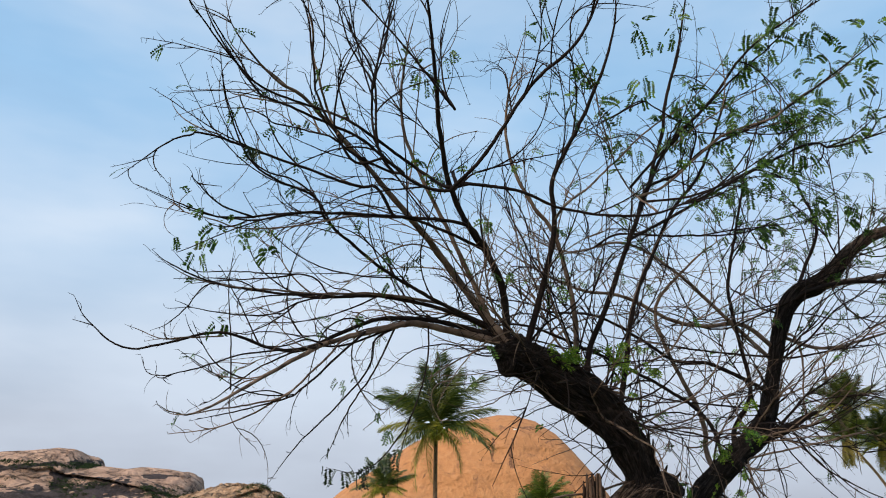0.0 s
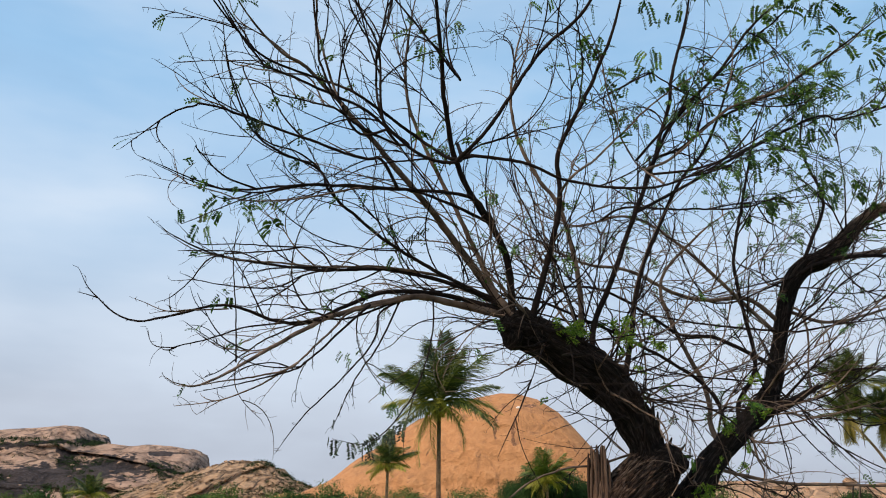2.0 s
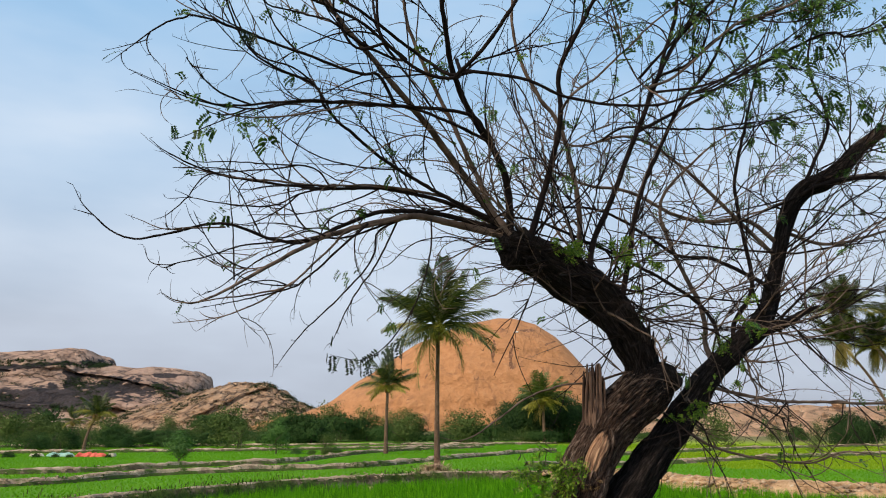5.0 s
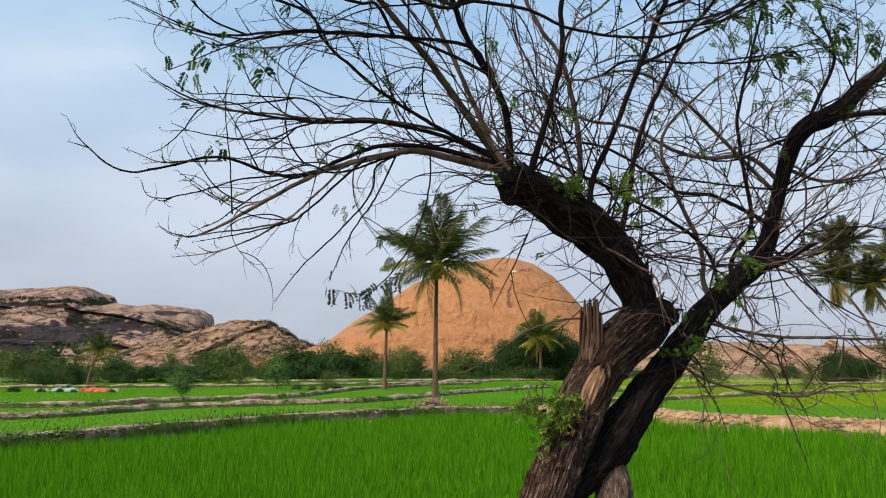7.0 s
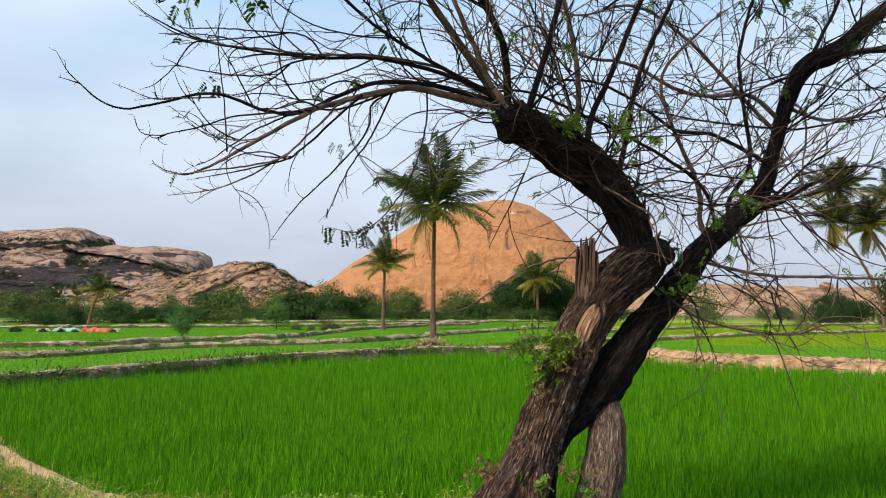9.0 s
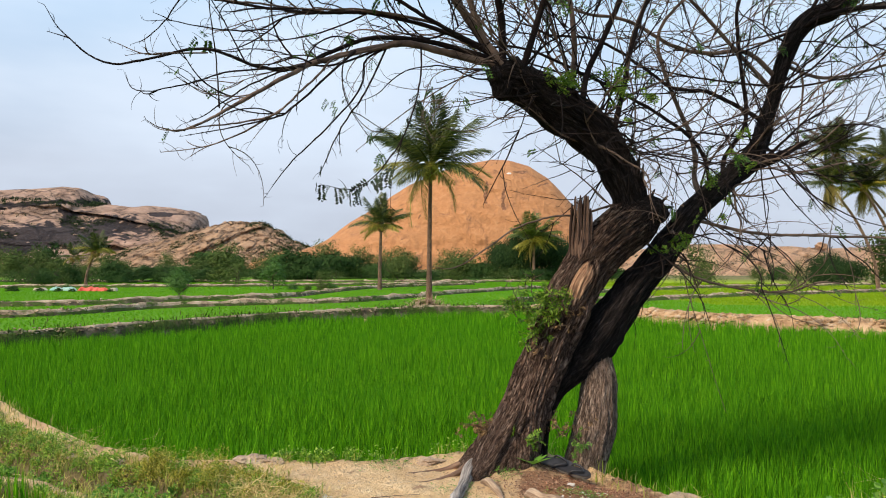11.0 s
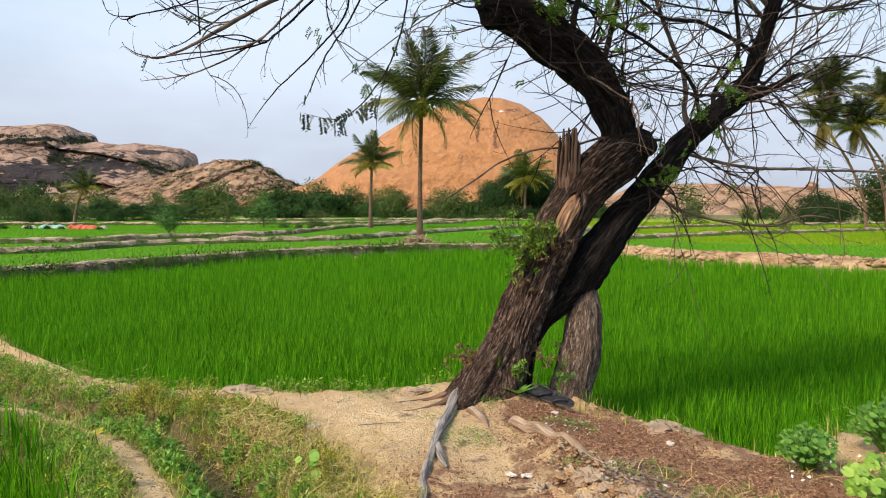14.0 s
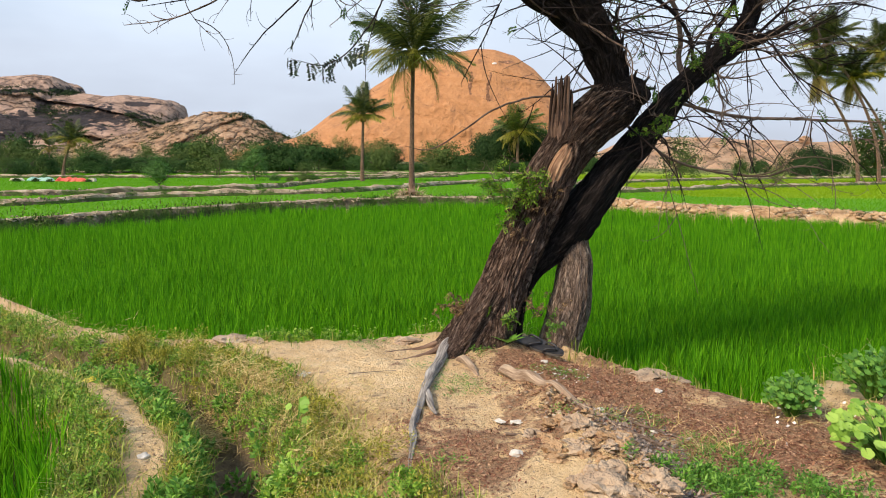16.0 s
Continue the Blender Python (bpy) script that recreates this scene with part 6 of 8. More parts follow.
tagged(soup("bund_grass", v, f, M_CROWNS[1]), "olive tufts on the spoil bank", "grass", "", "stuff")

q = np.repeat(spline([(x, y, 0) for x, y in FAR_EDGE[6:]], 0.08), 5, 0)
q[:, :2] += rng.normal(size=(len(q), 2)) * 0.07
q = q[wobble(q[:, 0], q[:, 1], 0.9, 2) > 0.35]
q[:, 2] = height_at(q[:, 0], q[:, 1]) + rng.uniform(0.40, 0.50, len(q))
rubble("bund_rubble", "pale stones and clods of the nearest bund", q, 0.042, M_BUND, 0.55)
M_DARKGRASS = leaf_material("dark bund grass", (0.022, 0.032, 0.010), (0.045, 0.060, 0.017), (0.10, 0.115, 0.035), 0.15, 0.85, 0.1)
q = np.repeat(spline([(x, y, 0) for x, y in FAR_EDGE[6:]], 0.06), 10, 0)
q[:, :2] += rng.normal(size=(len(q), 2)) * 0.13
q = q[wobble(q[:, 0], q[:, 1], 0.9, 2) < 0.6]
q[:, 2] = height_at(q[:, 0], q[:, 1]) + rng.uniform(0.2, 0.5, len(q))
v, f = blades(q, rng.uniform(0.05, 0.17, len(q)), rng.uniform(0.012, 0.03, len(q)), rng.uniform(0, 0.8, len(q)), rng.uniform(0, 0.6, len(q)), rng.uniform(0, 6.3, len(q)))
tagged(soup("bund_grass", v, f, M_DARKGRASS), "dark grass that covers the nearest bund", "grass", "", "stuff")

# rice in the farther fields, kept off the bunds
fx, fy = scatter(-75, 90, 14, 98, 0.21)
ripe = (fx > 14) & (fy > 37)
off_bund = np.full(fx.shape, 1e9)
for line in BUNDS + [FAR_EDGE]:
    off_bund = np.minimum(off_bund, line_distance(fx, fy, line)[0])
beyond_edge = ~inside(fx, fy, FIELD) & (line_distance(fx, fy, FAR_EDGE)[0] < line_distance(fx, fy, NEAR_EDGE)[0])
view = (np.abs(fx) < 0.72 * fy + 4) & (fy + 0.12 * np.abs(fx) < 92 + 4 * wobble(fx, fy, 0.11))
bare = wobble(fx, fy, 0.16, 8) > 1.05
near = beyond_edge & (off_bund > 0.55) & view & ~bare & (fy < 58)
rice("rice_crop", "short bright green rice in the farther paddies", fx[near & ~ripe], fy[near & ~ripe], 5, 0.055, 0.026, None, M_RICE_FAR, True)
rice("rice_crop", "short yellow-green rice near the outcrop", fx[near & ripe], fy[near & ripe], 6, 0.09, 0.028, None, M_RICE_RIPE, True)
rest = beyond_edge & (off_bund > 0.7) & view & ~bare & (fy >= 58) & (rng.uniform(size=fx.size) < 0.33)
rice("rice_crop", "short green rice in the farthest paddies", fx[rest & ~ripe], fy[rest & ~ripe], 7, 0.10, 0.04, None, M_RICE_FAR, True)
rice("rice_crop", "yellow-green rice in the farthest paddies", fx[rest & ripe], fy[rest & ripe], 7, 0.12, 0.04, None, M_RICE_RIPE, True)

# grass and low weeds along the bunds
bx, by, bz = [], [], []
for line in BUNDS + [FAR_EDGE]:
    p = spline([(x, y, 0) for x, y in line], 0.11)[:, :2]
    p = np.repeat(p, 4, 0) + rng.normal(size=(len(p) * 4, 2)) * 0.14
    clump = wobble(p[:, 0], p[:, 1], 1.1, 3) > 0.1
    p = p[clump]
    bx.append(p[:, 0]), by.append(p[:, 1])
bx, by = np.concatenate(bx), np.concatenate(by)
at = np.repeat(np.stack([bx, by, height_at(bx, by) + 0.05], -1), 5, 0)
m = len(at)
at[:, :2] += rng.normal(size=(m, 2)) * 0.06
at[:, 2] += rng.uniform(0, 0.16, m)
rim_off = line_distance(at[:, 0], at[:, 1], FAR_EDGE[6:])[0]
keep = (rim_off > 0.45) | (wobble(at[:, 0], at[:, 1], 0.8, 7) > 0.2)
at, rim_off = at[keep], rim_off[keep]
m = len(at)
at[:, 2] += 0.35 * np.clip(1 - rim_off / 0.4, 0, 1)
v, f = blades(at, rng.uniform(0.03, 0.11, m), rng.uniform(0.012, 0.03, m), rng.uniform(0, 0.5, m), rng.uniform(0, 0.5, m), rng.uniform(0, 6.3, m))
tagged(soup("bund_grass", v, f, M_CROWNS[0]), "tufts of olive grass and weeds on the bunds", "grass", "", "stuff")


# ---- palms ----
def frond_mesh(name, length, droop, pairs, leaf, material, seed):
    """One palm leaf along +x: an arching midrib with hanging leaflets in two rows."""
    r = np.random.default_rng(seed)
    u = np.linspace(0, 1, 14)
    p = np.stack([length * (u - 0.18 * droop * u**3), 0.04 * np.sin(u * 3) * length, length * (0.10 * u - droop * u**2.1)], -1)
    v, f = tube(p, 0.022 * (1 - 0.85 * u), 4)
    tri = np.concatenate([f[:, [0, 1, 2]], f[:, [0, 2, 3]]])
    t = unit(np.gradient(p, axis=0))
    V, F, n = [v], [tri], len(v)
    for k in range(pairs):
        w = 0.14 + 0.86 * (k + 0.5) / pairs
        i = min(int(w * 13), 12)
        o = p[i] + (p[i + 1] - p[i]) * (w * 13 - i)
        for sgn in (1, -1):
            l = leaf * (0.55 + 0.9 * math.sin(math.pi * min(1, 0.15 + 0.85 * w))) * r.uniform(0.75, 1.15)
            d = unit(np.array([0.55, 0.85 * sgn, -0.42 + r.normal() * 0.2]))
            d2 = unit(np.array([0.5, 0.5 * sgn, -0.85 + r.normal() * 0.3]))
            side = unit(np.cross(d, [0, 0, 1.0])) * 0.0068
            mid, tip = o + d * l * 0.5, o + d * l * 0.5 + d2 * l * 0.5
            V.append(np.array([o - side * 0.5, o + side * 0.5, mid + side, mid - side, tip]))
            F.append(np.array([[0, 1, 2], [0, 2, 3], [3, 2, 4]]) + n)
            n += 5
    me = bpy.data.meshes.new(name)
    me.from_pydata(np.vstack(V).tolist(), [], np.vstack(F).tolist())
    me.materials.append(material)
    return me


FRONDS = [frond_mesh("frond", 1.0, d, 76, 0.25, M_PALM, k) for k, d in enumerate((0.14, 0.36, 0.62, 0.9))]
M_PALMOLD = leaf_material("olive palm leaflets", (0.10, 0.105, 0.015), (0.25, 0.24, 0.028), (0.46, 0.40, 0.055), 0.3, 0.5)
M_PALMFRESH = leaf_material("fresh palm leaflets", (0.035, 0.062, 0.013), (0.085, 0.13, 0.024), (0.20, 0.25, 0.045), 0.25, 0.45)
FRONDS_OLD = [frond_mesh("frond", 1.0, d, 70, 0.26, M_PALMOLD, 40 + k) for k, d in enumerate((0.4, 0.65))]
FRONDS_FRESH = [frond_mesh("frond", 1.0, d, 60, 0.26, M_PALMFRESH, 60 + k) for k, d in enumerate((0.2, 0.4, 0.6, 0.8))]
FRONDS_DRY = [frond_mesh("frond", 1.0, d, 46, 0.22, M_PALMDRY, 20 + k) for k, d in enumerate((0.7, 0.95))]


def palm(label, x, y, z, neck, crown, radius, count, group, lean=0.0, seed=1, dry=3, category="coconut palm", green=FRONDS):
    """A coconut palm: ringed tapering trunk, a round head of fronds, yellowing skirt and a cluster of nuts."""
    r = np.random.default_rng(seed)
    ob = thing("palm", label, category, group, (x, y, z))
    h = neck - z
    pts = [(0, 0, -0.2, radius * 1.7), (0.02, 0, 0.12, radius * 1.35), (0.1 * lean, 0, h * 0.3, radius), (0.45 * lean, 0, h * 0.65, radius * 0.85), (lean, 0, h, radius * 0.72), (lean * 1.03, 0, h + 0.25, radius * 0.5)]
    bole("trunk", pts, M_PALMTRUNK, ob, 0, 0.06, 20, 0.07, 0.0, 0.15, 0.06)
    for k in range(count):
        old = k / count
        yaw = k * 2.39996 + r.normal() * 0.2
        pitch = 84 - 108 * old**0.9 + r.normal() * 10
        is_dry = k >= count - dry
        if is_dry:
            pitch = (-48 if dry > 6 else -16) + r.normal() * 12
        me = FRONDS_DRY[r.integers(2)] if is_dry else FRONDS_OLD[r.integers(2)] if old > r.uniform(0.42, 0.68) else green[min(3, int(old * 4 + r.uniform(-0.3, 0.5)))]
        fr = new("dry_frond" if is_dry else "frond", me)
        fr.parent = ob
        size = crown * r.uniform(0.85, 1.12) * (0.8 + 0.35 * math.sin(math.pi * min(1, old + 0.2)))
        fr.matrix_basis = Matrix.Translation((lean, 0, h + 0.1 * (1 - old))) @ Euler((r.normal() * 0.35, -radians(pitch), yaw)).to_matrix().to_4x4() @ Matrix.Scale(size, 4)
    for k in range(9):
        bm = bmesh.new()
        bmesh.ops.create_icosphere(bm, subdivisions=2, radius=0.13)
        for q in bm.verts:
            q.co.z *= 1.25
        nut = part("coconut", bm, M_NUT, ob)
        nut.location = (lean + 0.24 * math.cos(k * 1.05), 0.24 * math.sin(k * 1.05), h - 0.14 - 0.11 * (k % 3))
    return ob


palm("tall coconut palm with yellowing lower fronds beside a bund", -0.02, 34.4, -0.1, 5.9, 2.75, 0.108, 29, "coconut palms", 0.05, 4, 4)
palm("young coconut palm with a compact green head", -3.74, 58, -0.28, 4.6, 2.0, 0.13, 26, "coconut palms", 0.1, 9, 1)
palm("short leaning palm before the dark scrub", -27.6, 62, -0.3, 2.55, 1.45, 0.11, 24, "coconut palms", 0.8, 12, 4)
palm("small palm half hidden in scrub", -38.0, 82, -0.1, 2.2, 1.5, 0.15, 16, "coconut palms", 0.2, 13, 2)
palm("bushy palm standing in the tree clump", 12.8, 93, 0.0, 4.7, 3.3, 0.17, 34, "coconut palms", 0.0, 21, 2, green=FRONDS_FRESH)
palm("tall palm with a shaggy brown skirt", 38.6, 62, 0.0, 11.0, 2.5, 0.125, 48, "coconut palms", -5.2, 31, 16)
palm("tall palm with a shaggy brown skirt", 40.4, 63, 0.0, 8.2, 2.4, 0.125, 46, "coconut palms", -4.1, 32, 13)
palm("leaning palm with drooping old fronds", 36.2, 61, 0.0, 8.3, 2.2, 0.12, 38, "coconut palms", -3.9, 33, 16)
palm("tall palm at the field's edge", 44.5, 64, 0.0, 10.6, 2.5, 0.16, 34, "coconut palms", -5.4, 34, 8)

# heap of dead fronds and roots at the foot of the tall palm
n = 700
at = np.stack([rng.normal(-0.1, 0.42, n), 34.1 + rng.normal(0, 0.3, n), np.zeros(n)], -1)
at[:, 2] = -0.32 + rng.uniform(0.2, 1, n) * 0.46 * np.exp(-((at[:, 0] + 0.1) ** 2 + (at[:, 1] - 34.1) ** 2) / 0.4)
d = unit(np.stack([rng.normal(size=n), rng.normal(size=n) * 0.6, rng.normal(0, 0.22, n)], -1))
v, f = leaflets(at, d, unit(np.cross(d, any_way(n) * 0.4 + np.array([0, 0, 1.0]))), rng.uniform(0.2, 0.6, n), rng.uniform(0.02, 0.05, n))
tagged(soup("frond_heap", v, f, M_HEAP), "heap of dry brown fronds at the palm's foot", "dead leaves", "", "stuff")


# ---- trees and scrub of the middle distance ----
def crown_mesh(name, width, height, clumps, per, leaf, material, seed, flat=0.0, gap=0.25):
    """A crown of many small leaves in clumps, uneven, with gaps between."""
    r = np.random.default_rng(seed)
    c = r.normal(size=(clumps, 3))
    c = c / np.linalg.norm(c, axis=1)[:, None] * r.uniform(0.35, 1.0, clumps)[:, None] ** 0.6
    c[:, 2] = np.abs(c[:, 2]) * (1 - flat) - 0.25 * (c[:, 2] < 0)
    c *= np.array([width / 2, width / 2, height])
    P = np.repeat(c, per, 0) + np.clip(r.normal(size=(clumps * per, 3)), -1.5, 1.5) * np.array([0.13 * width, 0.13 * width, 0.11 * height]) * (1 - gap)
    n = len(P)
    lobe = P - np.repeat(c, per, 0)
    out = unit(unit(lobe) + 0.6 * unit(P) + np.array([0, 0, 0.3]) + r.normal(size=(n, 3)) * 0.24)
    d = unit(np.cross(out, r.normal(size=(n, 3))))
    e = unit(np.cross(out, d))
    v, f = leaflets(P, d, e, leaf * r.uniform(0.7, 1.4, n), leaf * 0.75 * r.uniform(0.7, 1.3, n))
    me = bpy.data.meshes.new(name)
    me.from_pydata(v.tolist(), [], f.tolist())
    me.materials.append(material)
    return me


def trunk_mesh(name, height, width, seed, stems=1):
    r = np.random.default_rng(seed)
    b = Bundle()
    for k in range(stems):
        ox = r.normal() * 0.12 * (stems > 1)
        lean = r.normal(size=2) * 0.15
        p = spline([(ox, 0, -0.15), (ox + lean[0] * 0.3, lean[1] * 0.3, height * 0.3), (ox + lean[0] * 1.5, lean[1], height * 0.75)], height / 8)
        b.add(*tube(p, 0.045 * height * np.linspace(1, 0.45, len(p)), 7))
        for m in range(5):
            i = int(len(p) * r.uniform(0.4, 0.95))
            ang = r.uniform(0, 6.3)
            q = spline([p[i], p[i] + np.array([math.cos(ang) * width * 0.16, math.sin(ang) * width * 0.16, height * 0.18]), p[i] + np.array([math.cos(ang) * width * 0.36, math.sin(ang) * width * 0.36, height * 0.4])], height / 8)
            b.add(*tube(q, 0.02 * height * np.linspace(1, 0.3, len(q)), 5))
    ob = b.build(name, M_FARBARK)
    me = ob.data
    bpy.data.objects.remove(ob)
    return me


KINDS = {
    "round": (crown_mesh("crown", 1.0, 0.62, 60, 52, 0.050, M_CROWNS[0], 1), trunk_mesh("trunk", 0.5, 1.0, 1)),
    "wide": (crown_mesh("crown", 1.25, 0.42, 64, 52, 0.050, M_CROWNS[0], 2, 0.35), trunk_mesh("trunk", 0.45, 1.2, 2, 2)),
    "olive": (crown_mesh("crown", 0.9, 0.72, 46, 52, 0.050, M_CROWNS[1], 3, 0.0, 0.1), trunk_mesh("trunk", 0.55, 0.9, 3)),
    "airy": (crown_mesh("crown", 0.8, 0.75, 36, 40, 0.042, M_CROWNS[1], 4, 0.0, -0.2), trunk_mesh("trunk", 0.6, 0.8, 4, 2)),
    "dense": (crown_mesh("crown", 1.45, 0.62, 90, 170, 0.036, M_CROWNS[3], 7, 0.15, 0.1), trunk_mesh("trunk", 0.45, 1.2, 7, 2)),
    "bright": (crown_mesh("crown", 0.7, 0.62, 40, 60, 0.042, M_CROWNS[2], 5, 0.0, -0.15), trunk_mesh("trunk", 0.5, 0.8, 5)),
}


def far_tree(kind, x, y, size, label, group, bottom=0.3, squash=1.0, category="tree", z=None):
    """A tree: trunk with limbs under a crown. size: its height in metres."""
    crown, stem = KINDS[kind]
    ob = thing("tree" if category == "tree" else "shrub", label, category, group, (x, y, float(height_at(x, y)[0]) if z is None else z))
    yaw = rng.uniform(0, 6.3)
    for name, me, dz in (("trunk", stem, 0.0), ("crown", crown, bottom)):
        o = new(name, me)
        o.parent = ob
        o.matrix_basis = Matrix.Translation((0, 0, dz * size)) @ Matrix.Rotation(yaw, 4, "Z") @ Matrix.Diagonal((size, size, size * squash, 1))
    return ob


# trees that stand by themselves in the fields
far_tree("bright", -13.4, 41, 1.8, "small bushy green tree on a bund", "field trees", 0.38)
far_tree("bright", -11.75, 58, 2.6, "leafy green tree among the paddies", "field trees", 0.34)
far_tree("airy", -8.3, 60, 1.5, "thin young pale green tree", "field trees", 0.3)
far_tree("airy", -17.5, 70, 2.8, "pale olive young tree by a mud heap", "field trees", 0.2)
far_tree("olive", -19.6, 74, 4.0, "olive tree with a bare lower trunk", "field trees", 0.3)
far_tree("airy", 27.0, 76, 4.6, "light green airy tree before the outcrop", "field trees", 0.3, 1.0)
far_tree("airy", 30.0, 62, 1.6, "thin shrub on the far bund", "field trees", 0.2)
far_tree("dense", 48.7, 90, 4.4, "dark dense spreading tree on pale rock", "field trees", 0.24, 1.15)
far_tree("dense", 10.7, 98, 4.3, "dark dense tree beside a bushy palm", "field trees", 0.6, 1.7)
far_tree("olive", 11.4, 96, 3.2, "olive tree before the dark trees", "field trees", 0.2)
far_tree("dense", 16.8, 100, 5.6, "dark dense tree beside a bushy palm", "field trees", 0.5, 1.15)
far_tree("olive", 43.5, 70, 6.2, "olive tree beside the leaning palms", "field trees", 0.35)
far_tree("wide", -30.0, 108, 6.0, "dark rounded tree above the scrub line", "field trees", 0.35)
far_tree("wide", -12.6, 104, 6.0, "dark spreading tree at the dome's foot", "field trees", 0.3)
far_tree("round", -17.5, 110, 4.2, "dark rounded tree at the dome's foot", "field trees", 0.3)
for k in range(9):
    x = -8.9 if k == 0 else rng.uniform(-26, 6)
    y = 18.75 if k == 0 else rng.uniform(44, 84)
    far_tree("bright" if k % 2 else "olive", x, y, 0.75 if k == 0 else rng.uniform(0.6, 1.3), "low green shrub on a bund", "bund shrubs", 0.05, 0.8, "shrub")

# the line of trees at the end of the fields
for k in range(96):
    x = -92 + 1.42 * k * 1.12 + rng.normal() * 1.2
    y = 97 + rng.uniform(-5, 18) - 0.05 * abs(x)
    if 26 < x and rng.uniform() < 0.72:
        continue
    tall = rng.uniform(1.5, 3.7) + 1.4 * math.exp(-((x - 12) / 6) ** 2) + 1.2 * (x < -22) + 1.5 * (-22 < x < 8)
    kind = ("round", "wide", "olive", "airy", "wide", "olive")[rng.integers(6)]
    word = {"round": "dark green rounded tree in the scrub line", "wide": "dark green spreading thorn tree", "olive": "olive green tree in the scrub line", "airy": "thin half-bare tree in the scrub line"}[kind]
    far_tree(kind, x, y, tall, word, "trees at the field's end", rng.uniform(0.12, 0.3), rng.uniform(0.8, 1.1))


def thicket(name, label, centres, radius, height, leaf, material, per):
    """Undergrowth that nobody could count."""
    c = np.array(centres)
    P = np.repeat(c, per, 0)
    P = P + np.clip(rng.normal(size=P.shape), -1.6, 1.6) * np.array([radius, radius * 0.6, height * 0.3])
    P[:, 2] = np.maximum(P[:, 2], 0.02)
    n = len(P)
    out = unit(unit(P - np.repeat(c, per, 0)) + np.array([0, -0.1, 0.35]) + rng.normal(size=(n, 3)) * 0.22)
    d = unit(np.cross(out, any_way(n)))
    v, f = leaflets(P, d, np.cross(out, d), leaf * rng.uniform(0.7, 1.4, n), leaf * 0.7 * rng.uniform(0.7, 1.3, n))
    return tagged(soup(name, v, f, material), label, "undergrowth", "", "stuff")


# the nearer scrub line that closes the western fields
SCRUB_LINE = spline([(-75, 52, 0), (-48, 56, 0), (-36, 61, 0), (-30, 66, 0), (-24, 75, 0), (-18, 86, 0), (-12, 96, 0)], 0.5)
for k in range(46):
    p = SCRUB_LINE[int(rng.uniform(0.05, 1.0) * (len(SCRUB_LINE) - 1))]
    back = rng.uniform(0.8, 9.0)
    x, y = p[0] - 0.35 * back + rng.normal() * 0.5, p[1] + 0.9 * back
    kind = ("round", "wide", "wide", "olive", "round", "airy")[rng.integers(6)]
    word = {"round": "dark green rounded scrub tree behind the paddies", "wide": "dark green spreading thorn tree behind the paddies", "olive": "olive green scrub tree behind the paddies", "airy": "thin half-bare scrub tree behind the paddies"}[kind]
    far_tree(kind, x, y, rng.uniform(1.5, 2.7) + 0.07 * back, word, "trees at the field's end", rng.uniform(0.05, 0.3), rng.uniform(0.8, 1.05))
p = SCRUB_LINE[rng.integers(len(SCRUB_LINE), size=120)]
back = rng.uniform(0.3, 7.0, 120)
thicket("undergrowth", "dark low scrub behind the western paddies", np.stack([p[:, 0] - 0.35 * back, p[:, 1] + 0.9 * back, rng.uniform(0.1, 0.7, 120)], -1), 0.9, 0.9, 0.10, M_CROWNS[0], 150)

ux = np.r_[rng.uniform(-60, 26, 150), rng.uniform(26, 100, 26)]
thicket("undergrowth", "dark low scrub along the end of the fields", np.stack([ux, 95 + rng.uniform(-3, 16, ux.size) - 0.05 * np.abs(ux), rng.uniform(0.1, 1.0, ux.size)], -1), 1.4, 1.2, 0.11, M_CROWNS[0], 300)
ux = np.r_[rng.uniform(-100, 26, 50), rng.uniform(26, 100, 14)]
thicket("undergrowth", "olive bushes along the end of the fields", np.stack([ux, 93 + rng.uniform(-3, 8, ux.size) - 0.05 * np.abs(ux), rng.uniform(0.1, 1.1, ux.size)], -1), 1.0, 0.9, 0.10, M_CROWNS[1], 220)


def hill_scrub(ob, count, keep, size, label):
    """Bushes rooted in the cracks of a hill."""
    co = np.empty(len(ob.data.vertices) * 3)
    ob.data.vertices.foreach_get("co", co)
    co = co.reshape(-1, 3)
    co = co[keep(co)]
    pick = co[rng.integers(len(co), size=count)]
    per = 26
    P = np.repeat(pick, per, 0) + rng.normal(size=(count * per, 3)) * np.repeat(rng.uniform(0.4, 1.3, count), per)[:, None] * np.array([size, size * 0.6, size * 0.45])
    n = len(P)
    out = unit(unit(P - np.repeat(pick, per, 0)) + np.array([0, -0.1, 0.35]) + rng.normal(size=(n, 3)) * 0.22)
    d = unit(np.cross(out, any_way(n)))
    v, f = leaflets(P, d, np.cross(out, d), size * 0.55 * rng.uniform(0.6, 1.4, n), size * 0.42 * rng.uniform(0.6, 1.3, n))
    return tagged(soup("hill_scrub", v, f, M_HILLSCRUB), label, "scrub", "", "stuff")


hill_scrub(west_hill, 1000, lambda c: (c[:, 1] < 422) & (c[:, 2] > 2) & (np.abs(c[:, 2] - 17 + 0.06 * (c[:, 0] + 170)) < 8) & (wobble(c[:, 0], c[:, 2] * 2.2, 0.16, 1) > 0.05), 1.15, "dark scrub in the ledges of the hill")
hill_scrub(west_hill, 420, lambda c: (c[:, 1] < 424) & (np.abs(c[:, 2] - 33.2) < 1.8) & (c[:, 0] < -176), 1.4, "dark scrub below the hill's top slab")
hill_scrub(ridge, 420, lambda c: (c[:, 1] < 362) & (c[:, 2] > 2) & ((c[:, 0] > -72) | (wobble(c[:, 0], c[:, 2] * 2, 0.2, 2) > 0.55)), 1.1, "dark scrub on the ridge")
